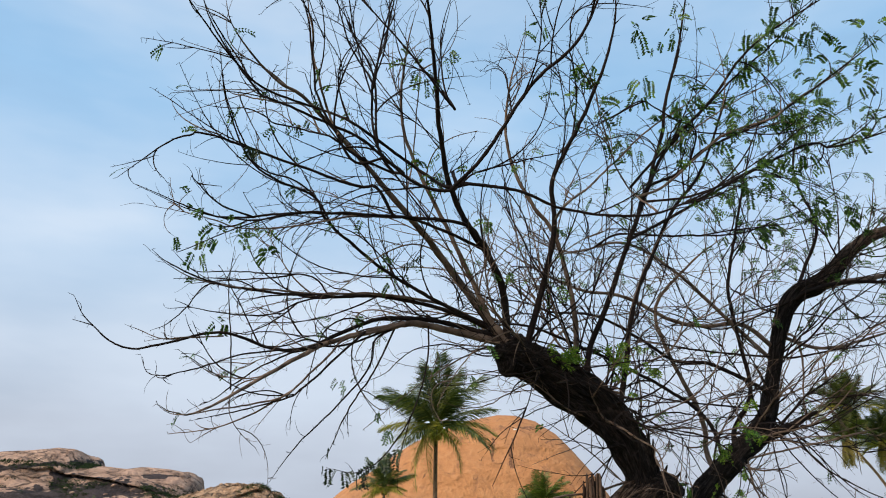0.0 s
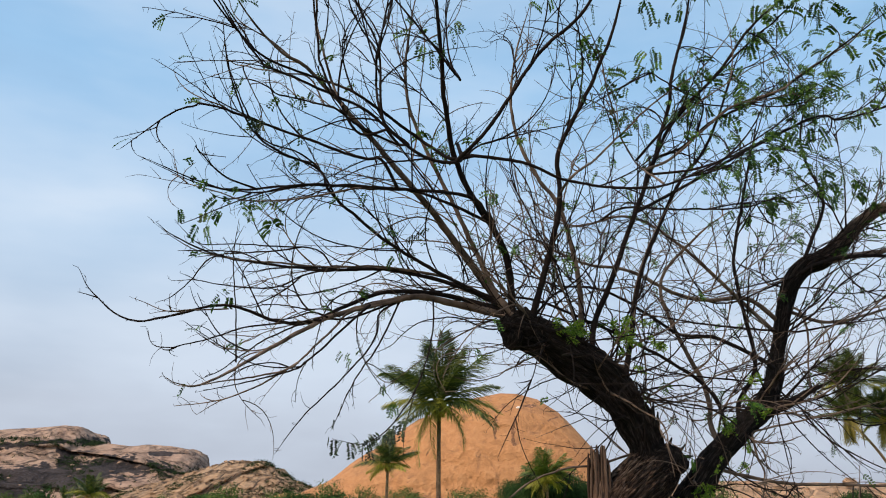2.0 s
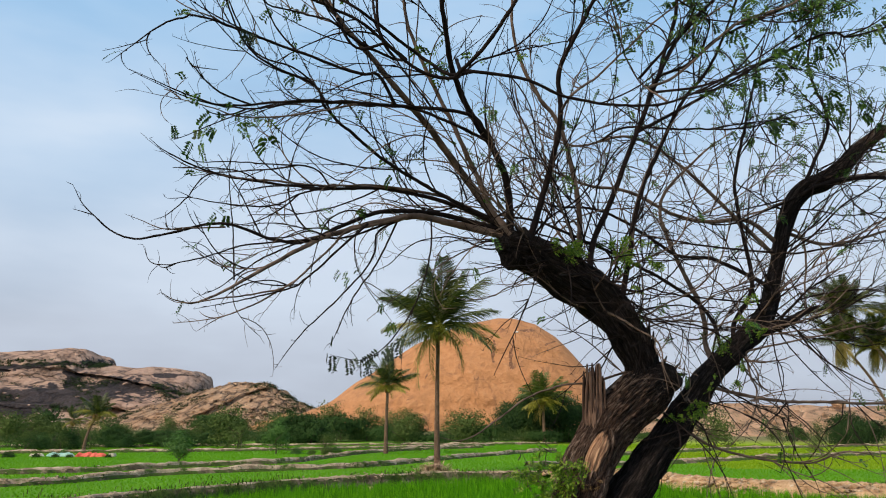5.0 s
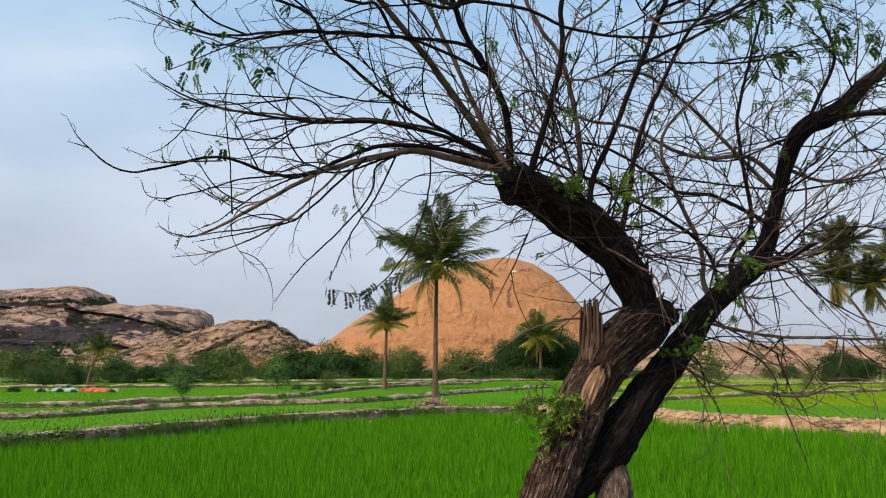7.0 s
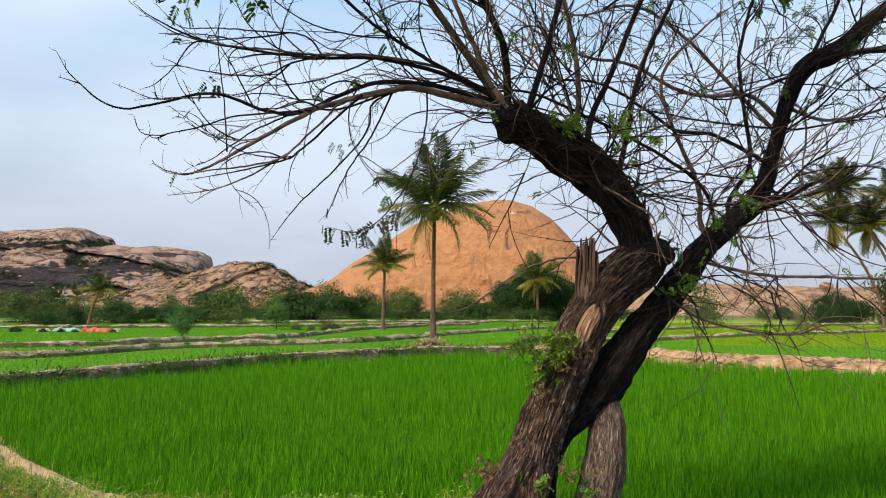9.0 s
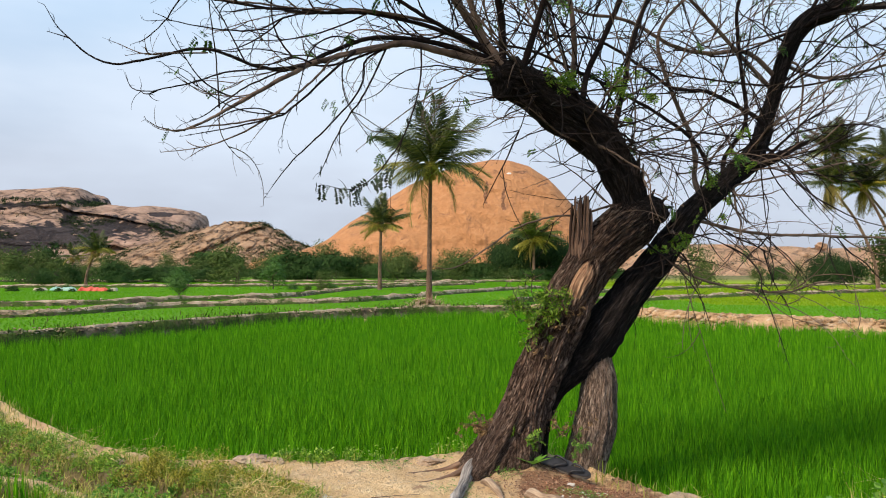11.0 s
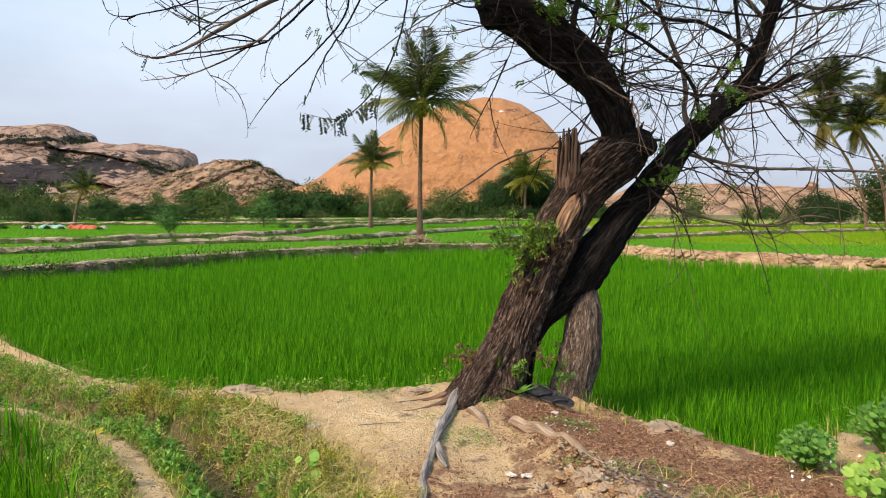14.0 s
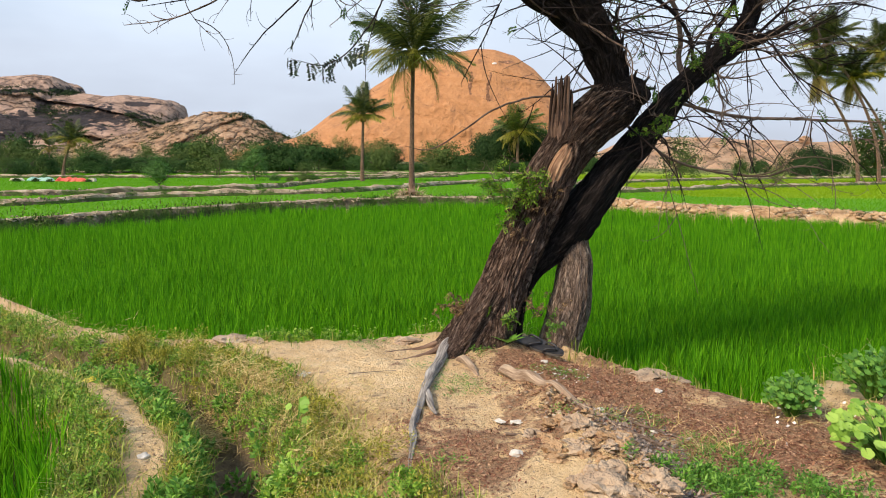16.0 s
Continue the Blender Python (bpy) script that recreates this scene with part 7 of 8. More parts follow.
hill_scrub(low_rocks, 60, lambda c: (c[:, 1] < 165) & (c[:, 2] > 0.3) & (c[:, 2] < 4), 0.7, "scrub at the foot of the outcrop")


def hill_boulders(ob, count, keep, size, material, label):
    """Fallen blocks on the ledges of a hill."""
    co = np.empty(len(ob.data.vertices) * 3)
    ob.data.vertices.foreach_get("co", co)
    co = co.reshape(-1, 3)
    co = co[keep(co)]
    o = rubble("hill_boulders", label, co[rng.integers(len(co), size=count)], size, material, 0.6, "boulders")
    attribute(o, "dark", np.zeros(len(o.data.vertices)))
    return o


hill_boulders(west_hill, 110, lambda c: (c[:, 1] < 421) & (c[:, 2] > 2) & (np.abs(c[:, 2] - 15 + 0.05 * (c[:, 0] + 170)) < 9) & (wobble(c[:, 0], c[:, 2] * 2, 0.11, 4) > -0.2), 1.2, M_HILL, "pale fallen blocks on the hill's ledges")
hill_boulders(ridge, 420, lambda c: (c[:, 1] < 362) & (c[:, 2] > 1.5), 1.0, M_MIDHILL, "tan blocks and slabs on the ridge")
hill_boulders(low_rocks, 120, lambda c: (c[:, 1] < 168) & (c[:, 2] > 0.5), 0.8, M_RIGHTROCK, "loose orange blocks on the outcrop")


# ---- bank, ditch and path in front ----
def grass_patch(name, label, x, y, count, tall, wide, material, category="grass", lean=0.5):
    z = height_at(x, y)
    at = np.repeat(np.stack([x, y, z - 0.01], -1), count, 0)
    m = len(at)
    at[:, :2] += rng.normal(size=(m, 2)) * 0.03
    v, f = blades(at, tall * rng.uniform(0.35, 1.1, m), wide * rng.uniform(0.6, 1.3, m), rng.uniform(0.0, lean, m), rng.uniform(0.05, 0.7, m), rng.uniform(0, 6.3, m))
    return tagged(soup(name, v, f, material), label, category, "", "stuff")


def leafy_patch(name, label, x, y, count, tall, leaf, material, spread_r=0.06, category="weeds"):
    """Low leafy weeds: leaves in tiers round thin stalks."""
    z = height_at(x, y)
    n = len(x)
    P = np.repeat(np.stack([x, y, z], -1), count, 0)
    m = len(P)
    u = rng.uniform(0.1, 1, m)
    hgt = np.repeat(tall * rng.uniform(0.4, 1.2, n), count)
    ang = rng.uniform(0, 6.3, m)
    P[:, 0] += np.cos(ang) * spread_r * (1.2 - 0.6 * u) * rng.uniform(0.2, 1, m)
    P[:, 1] += np.sin(ang) * spread_r * (1.2 - 0.6 * u) * rng.uniform(0.2, 1, m)
    P[:, 2] += u * hgt
    d = unit(np.stack([np.cos(ang), np.sin(ang), rng.uniform(-0.4, 0.6, m)], -1))
    e = unit(np.cross(d, any_way(m) * 0.35 + np.array([0, 0, 1.0])))
    v, f = leaflets(P, d, e, leaf * rng.uniform(0.6, 1.4, m), leaf * 0.55 * rng.uniform(0.7, 1.3, m))
    return tagged(soup(name, v, f, material), label, category, "", "stuff")


wx, wy = scatter(-6.5, 1.0, 2.0, 9.0, 0.05)
zn = land(wx, wy)[1]
dd = line_distance(wx, wy, DITCH)[0]
di = line_distance(wx, wy, INNER)[0]
free = ~inside(wx, wy, FIELD) & (zn["paddy"] < 0.4) & ((line_distance(wx, wy, NEAR_EDGE)[0] > 0.13 + 0.06 * wobble(wx, wy, 3.1, 5)) | (wobble(wx, wy, 2.2, 8) > 0.85))
lush = np.clip(zn["weed"] * 1.3, 0, 1) * (0.75 + 0.3 * wobble(wx, wy, 2.6, 1))
ragged = di + 0.09 * (line_distance(wx, wy, INNER)[1] > 0) + 0.06 * wobble(wx, wy, 4.0, 3) + 0.05 * wobble(wx, wy, 1.5, 6)
k1 = free & (ragged > 0.12) & (dd > 0.14) & (rng.uniform(size=wx.size) < lush * 0.9) & (wx < 0.3)
grass_patch("bank_grass", "mixed green and yellowing grass on the ditch banks", wx[k1], wy[k1], 9, 0.12, 0.0058, M_GRASS, lean=1.0)
k3 = free & (dd > 0.2) & (rng.uniform(size=wx.size) < 1.0 * np.exp(-((dd - 0.48) / 0.20) ** 2) * (wobble(wx, wy, 1.7, 6) > -0.3)) & (wx > -2.4) & (di > 0.35)
grass_patch("dry_straw", "dry straw lying over the bank", wx[k3], wy[k3], 6, 0.085, 0.0042, M_STRAW, "straw", 3.5)
k5 = free & (rng.uniform(size=wx.size) < 0.11) & (dd > 0.25) & (wx < 0.2) & (lush > 0.15)
grass_patch("dry_straw", "pale dry stalks among the green weeds", wx[k5], wy[k5], 3, 0.13, 0.003, M_STRAW, "straw", 1.6)



def straw_mat(label, spots, count, long, lift):
    """Tangled dry stalks lying over the weeds; spots are x, y, spread."""
    at = np.concatenate([rng.normal(size=(count, 2)) * r + np.array([x, y]) for x, y, r in spots])
    m = len(at)
    run = rng.normal(0.6, 0.9, m)
    d = unit(np.stack([np.cos(run), np.sin(run), rng.normal(0, 0.25, m)], -1))
    e = unit(np.cross(d, any_way(m) * 0.5 + np.array([0, 0, 1.0])))
    top = height_at(at[:, 0], at[:, 1]) + rng.uniform(0.01, lift, m)
    v, f = leaflets(np.stack([at[:, 0], at[:, 1], top], -1), d, e, long * rng.uniform(0.4, 1.3, m), 0.0036 * rng.uniform(0.6, 1.3, m))
    return tagged(soup("dry_straw", v, f, M_STRAW), label, "straw", "", "stuff")


straw_mat("matted heap of yellow straw over the ditch bank", [(-1.55, 5.0, 0.14), (-1.32, 5.12, 0.15), (-1.18, 4.95, 0.15), (-1.0, 4.72, 0.13), (-1.3, 4.72, 0.10)], 700, 0.12, 0.13)
straw_mat("loose dry stalks caught among the weeds", [(-0.75, 4.35, 0.17), (-0.55, 4.0, 0.18), (-0.35, 3.75, 0.16), (-0.6, 3.6, 0.14), (-2.5, 6.0, 0.22), (-0.3, 4.3, 0.15), (-3.1, 6.5, 0.25)], 230, 0.12, 0.12)

ex = spline([(x, y, 0) for x, y in NEAR_EDGE[:6]], 0.02)[:, :2]
ex = ex + rng.normal(size=ex.shape) * 0.10
ex = ex[~inside(ex[:, 0], ex[:, 1], FIELD) & (wobble(ex[:, 0], ex[:, 1], 2.1, 1) > -0.1)]
grass_patch("dry_straw", "dry straw trodden into the strip beside the rice", ex[:, 0], ex[:, 1], 5, 0.05, 0.004, M_STRAW, "straw", 3.0)
grass_patch("bank_grass", "short grass on the strip beside the rice", ex[::3, 0], ex[::3, 1], 7, 0.07, 0.005, M_GRASS, lean=1.0)


def mounds(name, label, x, y, radius, tall, per, leaf, material, slim=0.5):
    """Bushy weeds: a heap of small leaves that face outward round each root."""
    n = len(x)
    c = np.stack([x, y, height_at(x, y)], -1)
    R = rng.uniform(0.5, 1.25, n) * radius
    H = rng.uniform(0.45, 1.25, n) * tall
    o = any_way(n * per)
    o[:, 2] = np.abs(o[:, 2])
    u = rng.uniform(0.55, 1.0, n * per)[:, None]
    P = np.repeat(c, per, 0) + o * u * np.stack([np.repeat(R, per), np.repeat(R, per), np.repeat(H, per)], -1)
    out = unit(o + rng.normal(size=o.shape) * 0.5 + np.array([0, 0, 0.35]))
    d = unit(np.cross(out, any_way(n * per)) + 0.5 * o)
    v, f = leaflets(P, d, unit(np.cross(out, d)), leaf * rng.uniform(0.5, 1.4, n * per), leaf * slim * rng.uniform(0.7, 1.3, n * per))
    return tagged(soup(name, v, f, material), label, "weeds", "", "stuff")


side = line_distance(wx, wy, DITCH)[1]
toward_path = (di < dd + 0.12)
pick = rng.uniform(size=wx.size)
heap = np.hypot((wx + 1.28) / 0.42, (wy - 4.93) / 0.32) < 1
base = free & ~(heap & (rng.uniform(size=wx.size) < 0.6)) & (ragged > 0.17) & (dd > 0.15) & (wx < 0.1) & (lush > 0.22)
patchy = wobble(wx, wy, 1.3, 9)
k = base & (pick < 0.21) & (patchy > -0.55)
mounds("bank_weeds", "bushy fresh green weeds along the ditch", wx[k], wy[k], 0.07, 0.11, 130, 0.022, M_WEED)
k = base & (pick > 0.935) & (patchy < 0.3)
mounds("bank_weeds", "yellowing bushy weeds on the ditch bank", wx[k], wy[k], 0.08, 0.11, 190, 0.019, M_YELWEED, 0.45)
k = base & toward_path & (dd < 0.46) & (np.abs(pick - 0.5) < 0.12)
mounds("ditch_herbs", "dark fresh green herbs on the ditch side", wx[k], wy[k], 0.07, 0.12, 120, 0.036, M_HERB)
k = free & (dd < 0.2) & (np.abs(pick - 0.3) < 0.03)
mounds("ditch_herbs", "herbs that stand in the dark ditch bed", wx[k], wy[k], 0.07, 0.16, 70, 0.042, M_HERB)
k = free & (dd > 0.12) & (dd < 0.36) & ~toward_path & (wx < 0.1) & (np.abs(pick - 0.7) < 0.055) & (patchy < 0.9)
mounds("bank_weeds", "mixed weeds that hang over the ditch wall", wx[k], wy[k], 0.065, 0.09, 120, 0.021, M_WEED, 0.4)
k = free & (dd > 0.14) & (dd < 0.42) & ~toward_path & (wx < 0.1) & (np.abs(pick - 0.85) < 0.03)
mounds("bank_weeds", "brownish dry weeds on the ditch wall", wx[k], wy[k], 0.06, 0.08, 110, 0.02, M_STRAW, 0.25)
bx0 = np.r_[rng.normal(-2.1, 0.16, 16), rng.normal(-1.75, 0.1, 5)]
by0 = np.r_[rng.normal(5.86, 0.1, 16), rng.normal(5.66, 0.08, 5)]
path_x = np.repeat(spline([(x, y, 0) for x, y in INNER[2:13]], 0.02)[:, :2], 2, 0)
path_x = path_x + rng.normal(size=path_x.shape) * 0.07
rubble("path_crumbs", "dry earth crumbs on the small path", np.stack([path_x[:, 0], path_x[:, 1], height_at(path_x[:, 0], path_x[:, 1]) + 0.002], -1), 0.0065, M_CLOD)
mounds("yellow_bush", "low yellow-green bush above the ditch", bx0, by0, 0.10, 0.20, 300, 0.018, M_YELWEED, 0.42)
bx0, by0 = rng.normal(-1.75, 0.12, 14), rng.normal(5.1, 0.1, 14)
mounds("fresh_bush", "fresh green bush with oval leaves in the ditch", bx0, by0, 0.09, 0.22, 120, 0.036, M_WEED)
bx0, by0 = np.r_[rng.normal(-0.62, 0.07, 8), rng.normal(-0.85, 0.06, 6)], np.r_[rng.normal(3.35, 0.1, 8), rng.normal(3.25, 0.1, 6)]
mounds("fresh_bush", "fresh green bush with oval leaves in the ditch", bx0, by0, 0.08, 0.2, 120, 0.036, M_WEED)

# weeds that fringe the edge of the large field
ex = spline([(x, y, 0) for x, y in NEAR_EDGE[:15]], 0.05)[:, :2]
ex = ex[(wobble(ex[:, 0], ex[:, 1], 2.4, 2) > 0.25)]
ex = ex + rng.normal(size=ex.shape) * 0.06
leafy_patch("edge_weeds", "small weeds along the edge of the paddy", ex[:, 0], ex[:, 1], 12, 0.12, 0.03, M_WEED)
bx0, by0 = rng.normal(-0.92, 0.17, 22), rng.normal(6.03, 0.03, 22)
mounds("edge_weeds", "bushy green weeds where the bank meets the rice", bx0, by0, 0.06, 0.10, 60, 0.026, M_WEED)
ex = spline([(x, y, 0) for x, y in NEAR_EDGE[:15]], 0.03)[:, :2]
ex = ex + rng.normal(size=ex.shape) * 0.07
ex = ex[rng.uniform(size=len(ex)) < 0.5]
grass_patch("edge_grass", "short grass along the edge of the paddy", ex[:, 0], ex[:, 1], 5, 0.13, 0.006, M_GRASS)

M_CHIP = leaf_material("bark chips", (0.09, 0.065, 0.05), (0.20, 0.15, 0.12), (0.38, 0.31, 0.26), 0.05, 0.9)
# sparse weeds and litter on the bare bank
px = np.array([0.19, 0.22, 0.39, 0.48, 0.57, 0.86, 1.34, -0.38, 0.42, 0.36, 0.90, 1.08, 0.98, 0.16, 0.15, 0.50])
py = np.array([4.70, 4.85, 5.54, 5.48, 5.66, 4.11, 4.20, 5.79, 4.82, 4.70, 5.08, 5.01, 5.05, 3.55, 5.2, 5.55])
gxx = np.repeat(px, 22) + rng.normal(size=px.size * 22) * 0.07
gyy = np.repeat(py, 22) + rng.normal(size=px.size * 22) * 0.07
leafy_patch("bank_seedlings", "little green seedlings on bare earth", gxx, gyy, 9, 0.04, 0.013, M_HERB, 0.025)
gxx = np.r_[rng.normal(1.48, 0.15, 60), rng.normal(1.27, 0.08, 16), rng.normal(1.8, 0.14, 22)]
gyy = np.r_[rng.normal(3.22, 0.10, 60), rng.normal(3.27, 0.07, 16), rng.normal(3.12, 0.1, 22)]
mounds("leafy_clump", "green spreading clump of small-leaved weeds", gxx, gyy, 0.055, 0.08, 44, 0.028, M_HERB, 0.3)
gxx, gyy = np.r_[rng.normal(1.55, 0.16, 34), rng.normal(1.2, 0.16, 14)], np.r_[rng.normal(3.68, 0.10, 34), rng.normal(4.05, 0.1, 14)]
mounds("olive_clump", "sparse dark olive weeds above the green clump", gxx, gyy, 0.06, 0.05, 40, 0.014, M_HERB, 0.35)
grass_patch("dry_straw", "dry grass wisps among the olive weeds", gxx, gyy, 6, 0.09, 0.003, M_STRAW, "straw", 2.2)
gxx, gyy = rng.normal(-0.28, 0.14, 40), rng.normal(3.55, 0.22, 40)
mounds("bank_weeds", "bushy fresh green weeds along the ditch", gxx, gyy, 0.08, 0.12, 90, 0.017, M_YELWEED, 0.4)
n = 17000
lx, ly = np.r_[rng.normal(0.95, 0.3, n // 4), rng.normal(1.35, 0.6, n), rng.normal(0.35, 0.45, n // 3), rng.normal(2.1, 0.3, n // 3)], np.r_[rng.normal(5.25, 0.3, n // 4), rng.normal(4.3, 0.75, n), rng.normal(3.6, 0.4, n // 3), rng.normal(3.7, 0.35, n // 3)]
ok = ~inside(lx, ly, FIELD) & (wobble(lx, ly, 3.4, 4) + 0.5 * wobble(lx, ly, 8.0, 2) + rng.normal(size=lx.size) * 0.3 > -0.3)
lx, ly = lx[ok], ly[ok]
n = len(lx)
d = any_way(n) * np.array([1, 1, 0.25])
e = unit(np.cross(d, any_way(n) * 0.3 + np.array([0, 0, 1.0])))
v, f = leaflets(np.stack([lx, ly, height_at(lx, ly) + 0.006], -1), unit(d), e, rng.uniform(0.008, 0.034, n) ** 1.0, rng.uniform(0.004, 0.013, n))
tagged(soup("leaf_litter", v, f, M_LITTER), "reddish brown fallen leaves on the bank", "leaf litter", "", "stuff")


def lump(name, label, category, x, y, size, squash, material, seed, group="", sink=0.3, rough=0.35):
    """A stone or clod: an uneven faceted lump half sunk in the ground."""
    bm = bmesh.new()
    bmesh.ops.create_icosphere(bm, subdivisions=3, radius=1.0)
    for q in bm.verts:
        w = noise.noise(q.co * 1.3 + Vector((seed * 7.1, 0, 0))) + 0.5 * noise.noise(q.co * 3.1 + Vector((seed, 3, 0))) + 0.25 * noise.noise(q.co * 7 + Vector((0, seed, 0)))
        q.co *= 1 + rough * w
        q.co = Vector((q.co.x * size, q.co.y * size * 0.8, q.co.z * size * squash))
    me = bpy.data.meshes.new(name)
    bm.to_mesh(me)
    bm.free()
    me.materials.append(material)
    ob = new(name, me)
    ob.location = (x, y, float(height_at(x, y)[0]) + size * squash * (1 - 2 * sink) * 0.5)
    ob.rotation_euler = (0, 0, seed * 1.7)
    return tagged(ob, label, category, group)


for k, (x, y, z) in enumerate(((0.82, 3.05, 0.10), (0.95, 3.0, 0.085), (0.88, 3.16, 0.07), (1.04, 3.1, 0.06), (0.74, 3.14, 0.055), (1.08, 2.98, 0.06))):
    lump("earth_clod", "broken whitish block of dried mud", "earth clod", x, y, z, 0.5, M_CLOD, 3.7 + k * 1.3, "clods on the bank", 0.3, 0.7)
for k, (x, y, z) in enumerate(((0.64, 3.86, 0.055), (0.76, 3.80, 0.07), (0.70, 3.64, 0.05), (0.84, 3.66, 0.075), (0.98, 3.60, 0.06), (0.92, 3.76, 0.05), (0.80, 3.50, 0.06), (0.95, 3.46, 0.07), (1.06, 3.5, 0.05), (0.88, 3.56, 0.045), (0.70, 3.74, 0.04))):
    lump("earth_clod", "caked tan hump of the low earth ridge", "earth clod", x, y, z, 0.5, M_SPOIL if k % 3 else M_CLOD, 21.3 + k * 1.9, "clods on the bank", 0.5, 0.95)
for k in range(34):
    a, u = rng.uniform(0, 6.3), rng.uniform(0, 1) ** 0.6
    pale = k % 3 == 0
    lump("earth_clod", "whitish broken clod of dry mud" if pale else "crumbling orange clod of earth on the bank", "earth clod", 0.86 + 0.26 * u * math.cos(a) + (0.08 if pale else 0), 3.42 + 0.42 * u * math.sin(a) - (0.2 if pale else 0),
         rng.uniform(0.018, 0.055), rng.uniform(0.4, 0.65), M_CLOD if pale else M_SPOIL, 1 + k * 0.77, "clods on the bank", 0.35, 0.85)
for k, (x, y, s) in enumerate(((-2.98, 6.45, 0.10), (-2.52, 6.16, 0.09), (-3.7, 7.2, 0.12), (-0.02, 6.05, 0.10), (0.28, 5.95, 0.09), (-1.45, 6.0, 0.12), (-1.25, 5.98, 0.09), (1.62, 4.98, 0.13), (1.75, 4.88, 0.10)  )):
    lump("earth_clod", "pale trodden clod at the bank's edge", "earth clod", x, y, s, 0.24, M_CLOD, 10 + k, "clods on the bank", 0.42, 0.6)
for k, (x, y, s) in enumerate(((1.09, 4.24, 0.032), (0.51, 3.53, 0.034), (-1.33, 3.71, 0.036), (0.84, 3.72, 0.018), (1.55, 4.6, 0.03), (0.95, 5.3, 0.025), (1.3, 3.9, 0.022), (-0.9, 5.0, 0.03))):
    lump("stone", "small pale stone lying on bare earth", "stone", x, y, s, 0.55, M_STONE, 30 + k, "stones on the bank", 0.2)
p = np.repeat(spline([(x, y, 0) for x, y in EARTH_RIDGE[:4]], 0.02), 7, 0)
p[:, :2] += rng.normal(size=(len(p), 2)) * 0.09
p[:, 2] = height_at(p[:, 0], p[:, 1]) + 0.004
rubble("ridge_crumbs", "tan broken crumbs of a low earth ridge", p[::2], 0.013, M_SPOIL)
rubble("ridge_crumbs", "whitish broken crumbs of a low earth ridge", p[1::2] + np.array([0.03, -0.05, 0]), 0.012, M_CLOD)
n = 2600
cx, cy = rng.normal(1.16, 0.13, n), rng.uniform(2.9, 4.3, n)
d = any_way(n) * np.array([1, 1, 0.3])
v, f = leaflets(np.stack([cx + 0.1 * (3.6 - cy), cy, height_at(cx + 0.1 * (3.6 - cy), cy) + 0.008], -1), unit(d), unit(np.cross(d, any_way(n) * 0.4 + np.array([0, 0, 1.0]))), rng.uniform(0.015, 0.045, n), rng.uniform(0.008, 0.018, n))
tagged(soup("bark_chips", v, f, M_CHIP), "grey brown bark chips strewn beside the earth ridge", "bark chips", "", "stuff")
n = 5000
cx, cy = rng.uniform(-1.6, 2.3, n), rng.uniform(2.9, 6.1, n)
ok = ~inside(cx, cy, FIELD) & (line_distance(cx, cy, DITCH)[0] > 0.5)
cx, cy = cx[ok], cy[ok]
n = len(cx)
r = (0.002 + 0.006 * rng.uniform(0, 1, n) ** 3)[:, None, None]
octa = np.array([(1, 0, 0), (0, 1, 0), (-1, 0, 0), (0, -1, 0), (0, 0, 0.7), (0, 0, -0.7)])
v = (np.stack([cx, cy, height_at(cx, cy) + 0.003], -1)[:, None] + octa[None] * r * rng.uniform(0.6, 1.4, (n, 6, 1))).reshape(-1, 3)
f = (np.arange(n)[:, None, None] * 6 + np.array([(0, 1, 4), (1, 2, 4), (2, 3, 4), (3, 0, 4), (1, 0, 5), (2, 1, 5), (3, 2, 5), (0, 3, 5)])[None]).reshape(-1, 3)
tagged(soup("earth_crumbs", v, f, M_CLOD), "crumbs of dry earth strewn on the bank", "crumbs", "", "stuff")

# roots that lie on the bank
M_TANROOT = wood_material("tan root wood", (0.20, 0.13, 0.085), (0.46, 0.35, 0.25))
gz = lambda x, y, d: float(height_at(x, y)[0]) + d


def ground_root(label, pts, material, parent_thing):
    """A root that creeps over the ground; pts are x, y, lift, radius."""
    return under(bole("root", [(x, y, gz(x, y, d), r) for x, y, d, r in pts], material, None, 0, 0.5, 30, 0.012, 0, None, 0.55, label, 4.0), parent_thing)


ground_root("silvery bare root", [(0.35, 5.72, 0.0, 0.04), (0.30, 5.63, 0.035, 0.046), (0.25, 5.52, 0.035, 0.043), (0.215, 5.36, 0.02, 0.035), (0.17, 5.16, 0.026, 0.034), (0.14, 4.98, 0.018, 0.036), (0.115, 4.80, 0.022, 0.029), (0.08, 4.58, 0.018, 0.031), (0.055, 4.40, 0.014, 0.022), (0.03, 4.20, 0.016, 0.021), (0.01, 4.02, 0.010, 0.016), (0.015, 3.84, 0.008, 0.017), (0.0, 3.66, 0.002, 0.012), (-0.01, 3.5, -0.006, 0.008)], M_ROOT, tree)
ground_root("silvery bare root", [(0.085, 4.66, 0.02, 0.022), (0.10, 4.52, 0.026, 0.022), (0.118, 4.38, 0.024, 0.018), (0.145, 4.22, 0.016, 0.008)], M_ROOT, tree)
ground_root("half-buried tan root", [(0.60, 5.02, 0.012, 0.020), (0.635, 4.98, 0.034, 0.040), (0.70, 4.82, 0.03, 0.039), (0.745, 4.64, 0.026, 0.034), (0.80, 4.46, 0.018, 0.030), (0.85, 4.32, 0.010, 0.025), (0.94, 4.14, 0.004, 0.019), (1.01, 3.94, -0.002, 0.015), (1.12, 3.76, -0.006, 0.010)], M_TANROOT, tree)
ground_root("short root stump", [(0.34, 5.36, 0.0, 0.02), (0.37, 5.27, 0.035, 0.028), (0.42, 5.12, 0.02, 0.022), (0.45, 5.0, 0.0, 0.010)], M_TANROOT, tree)
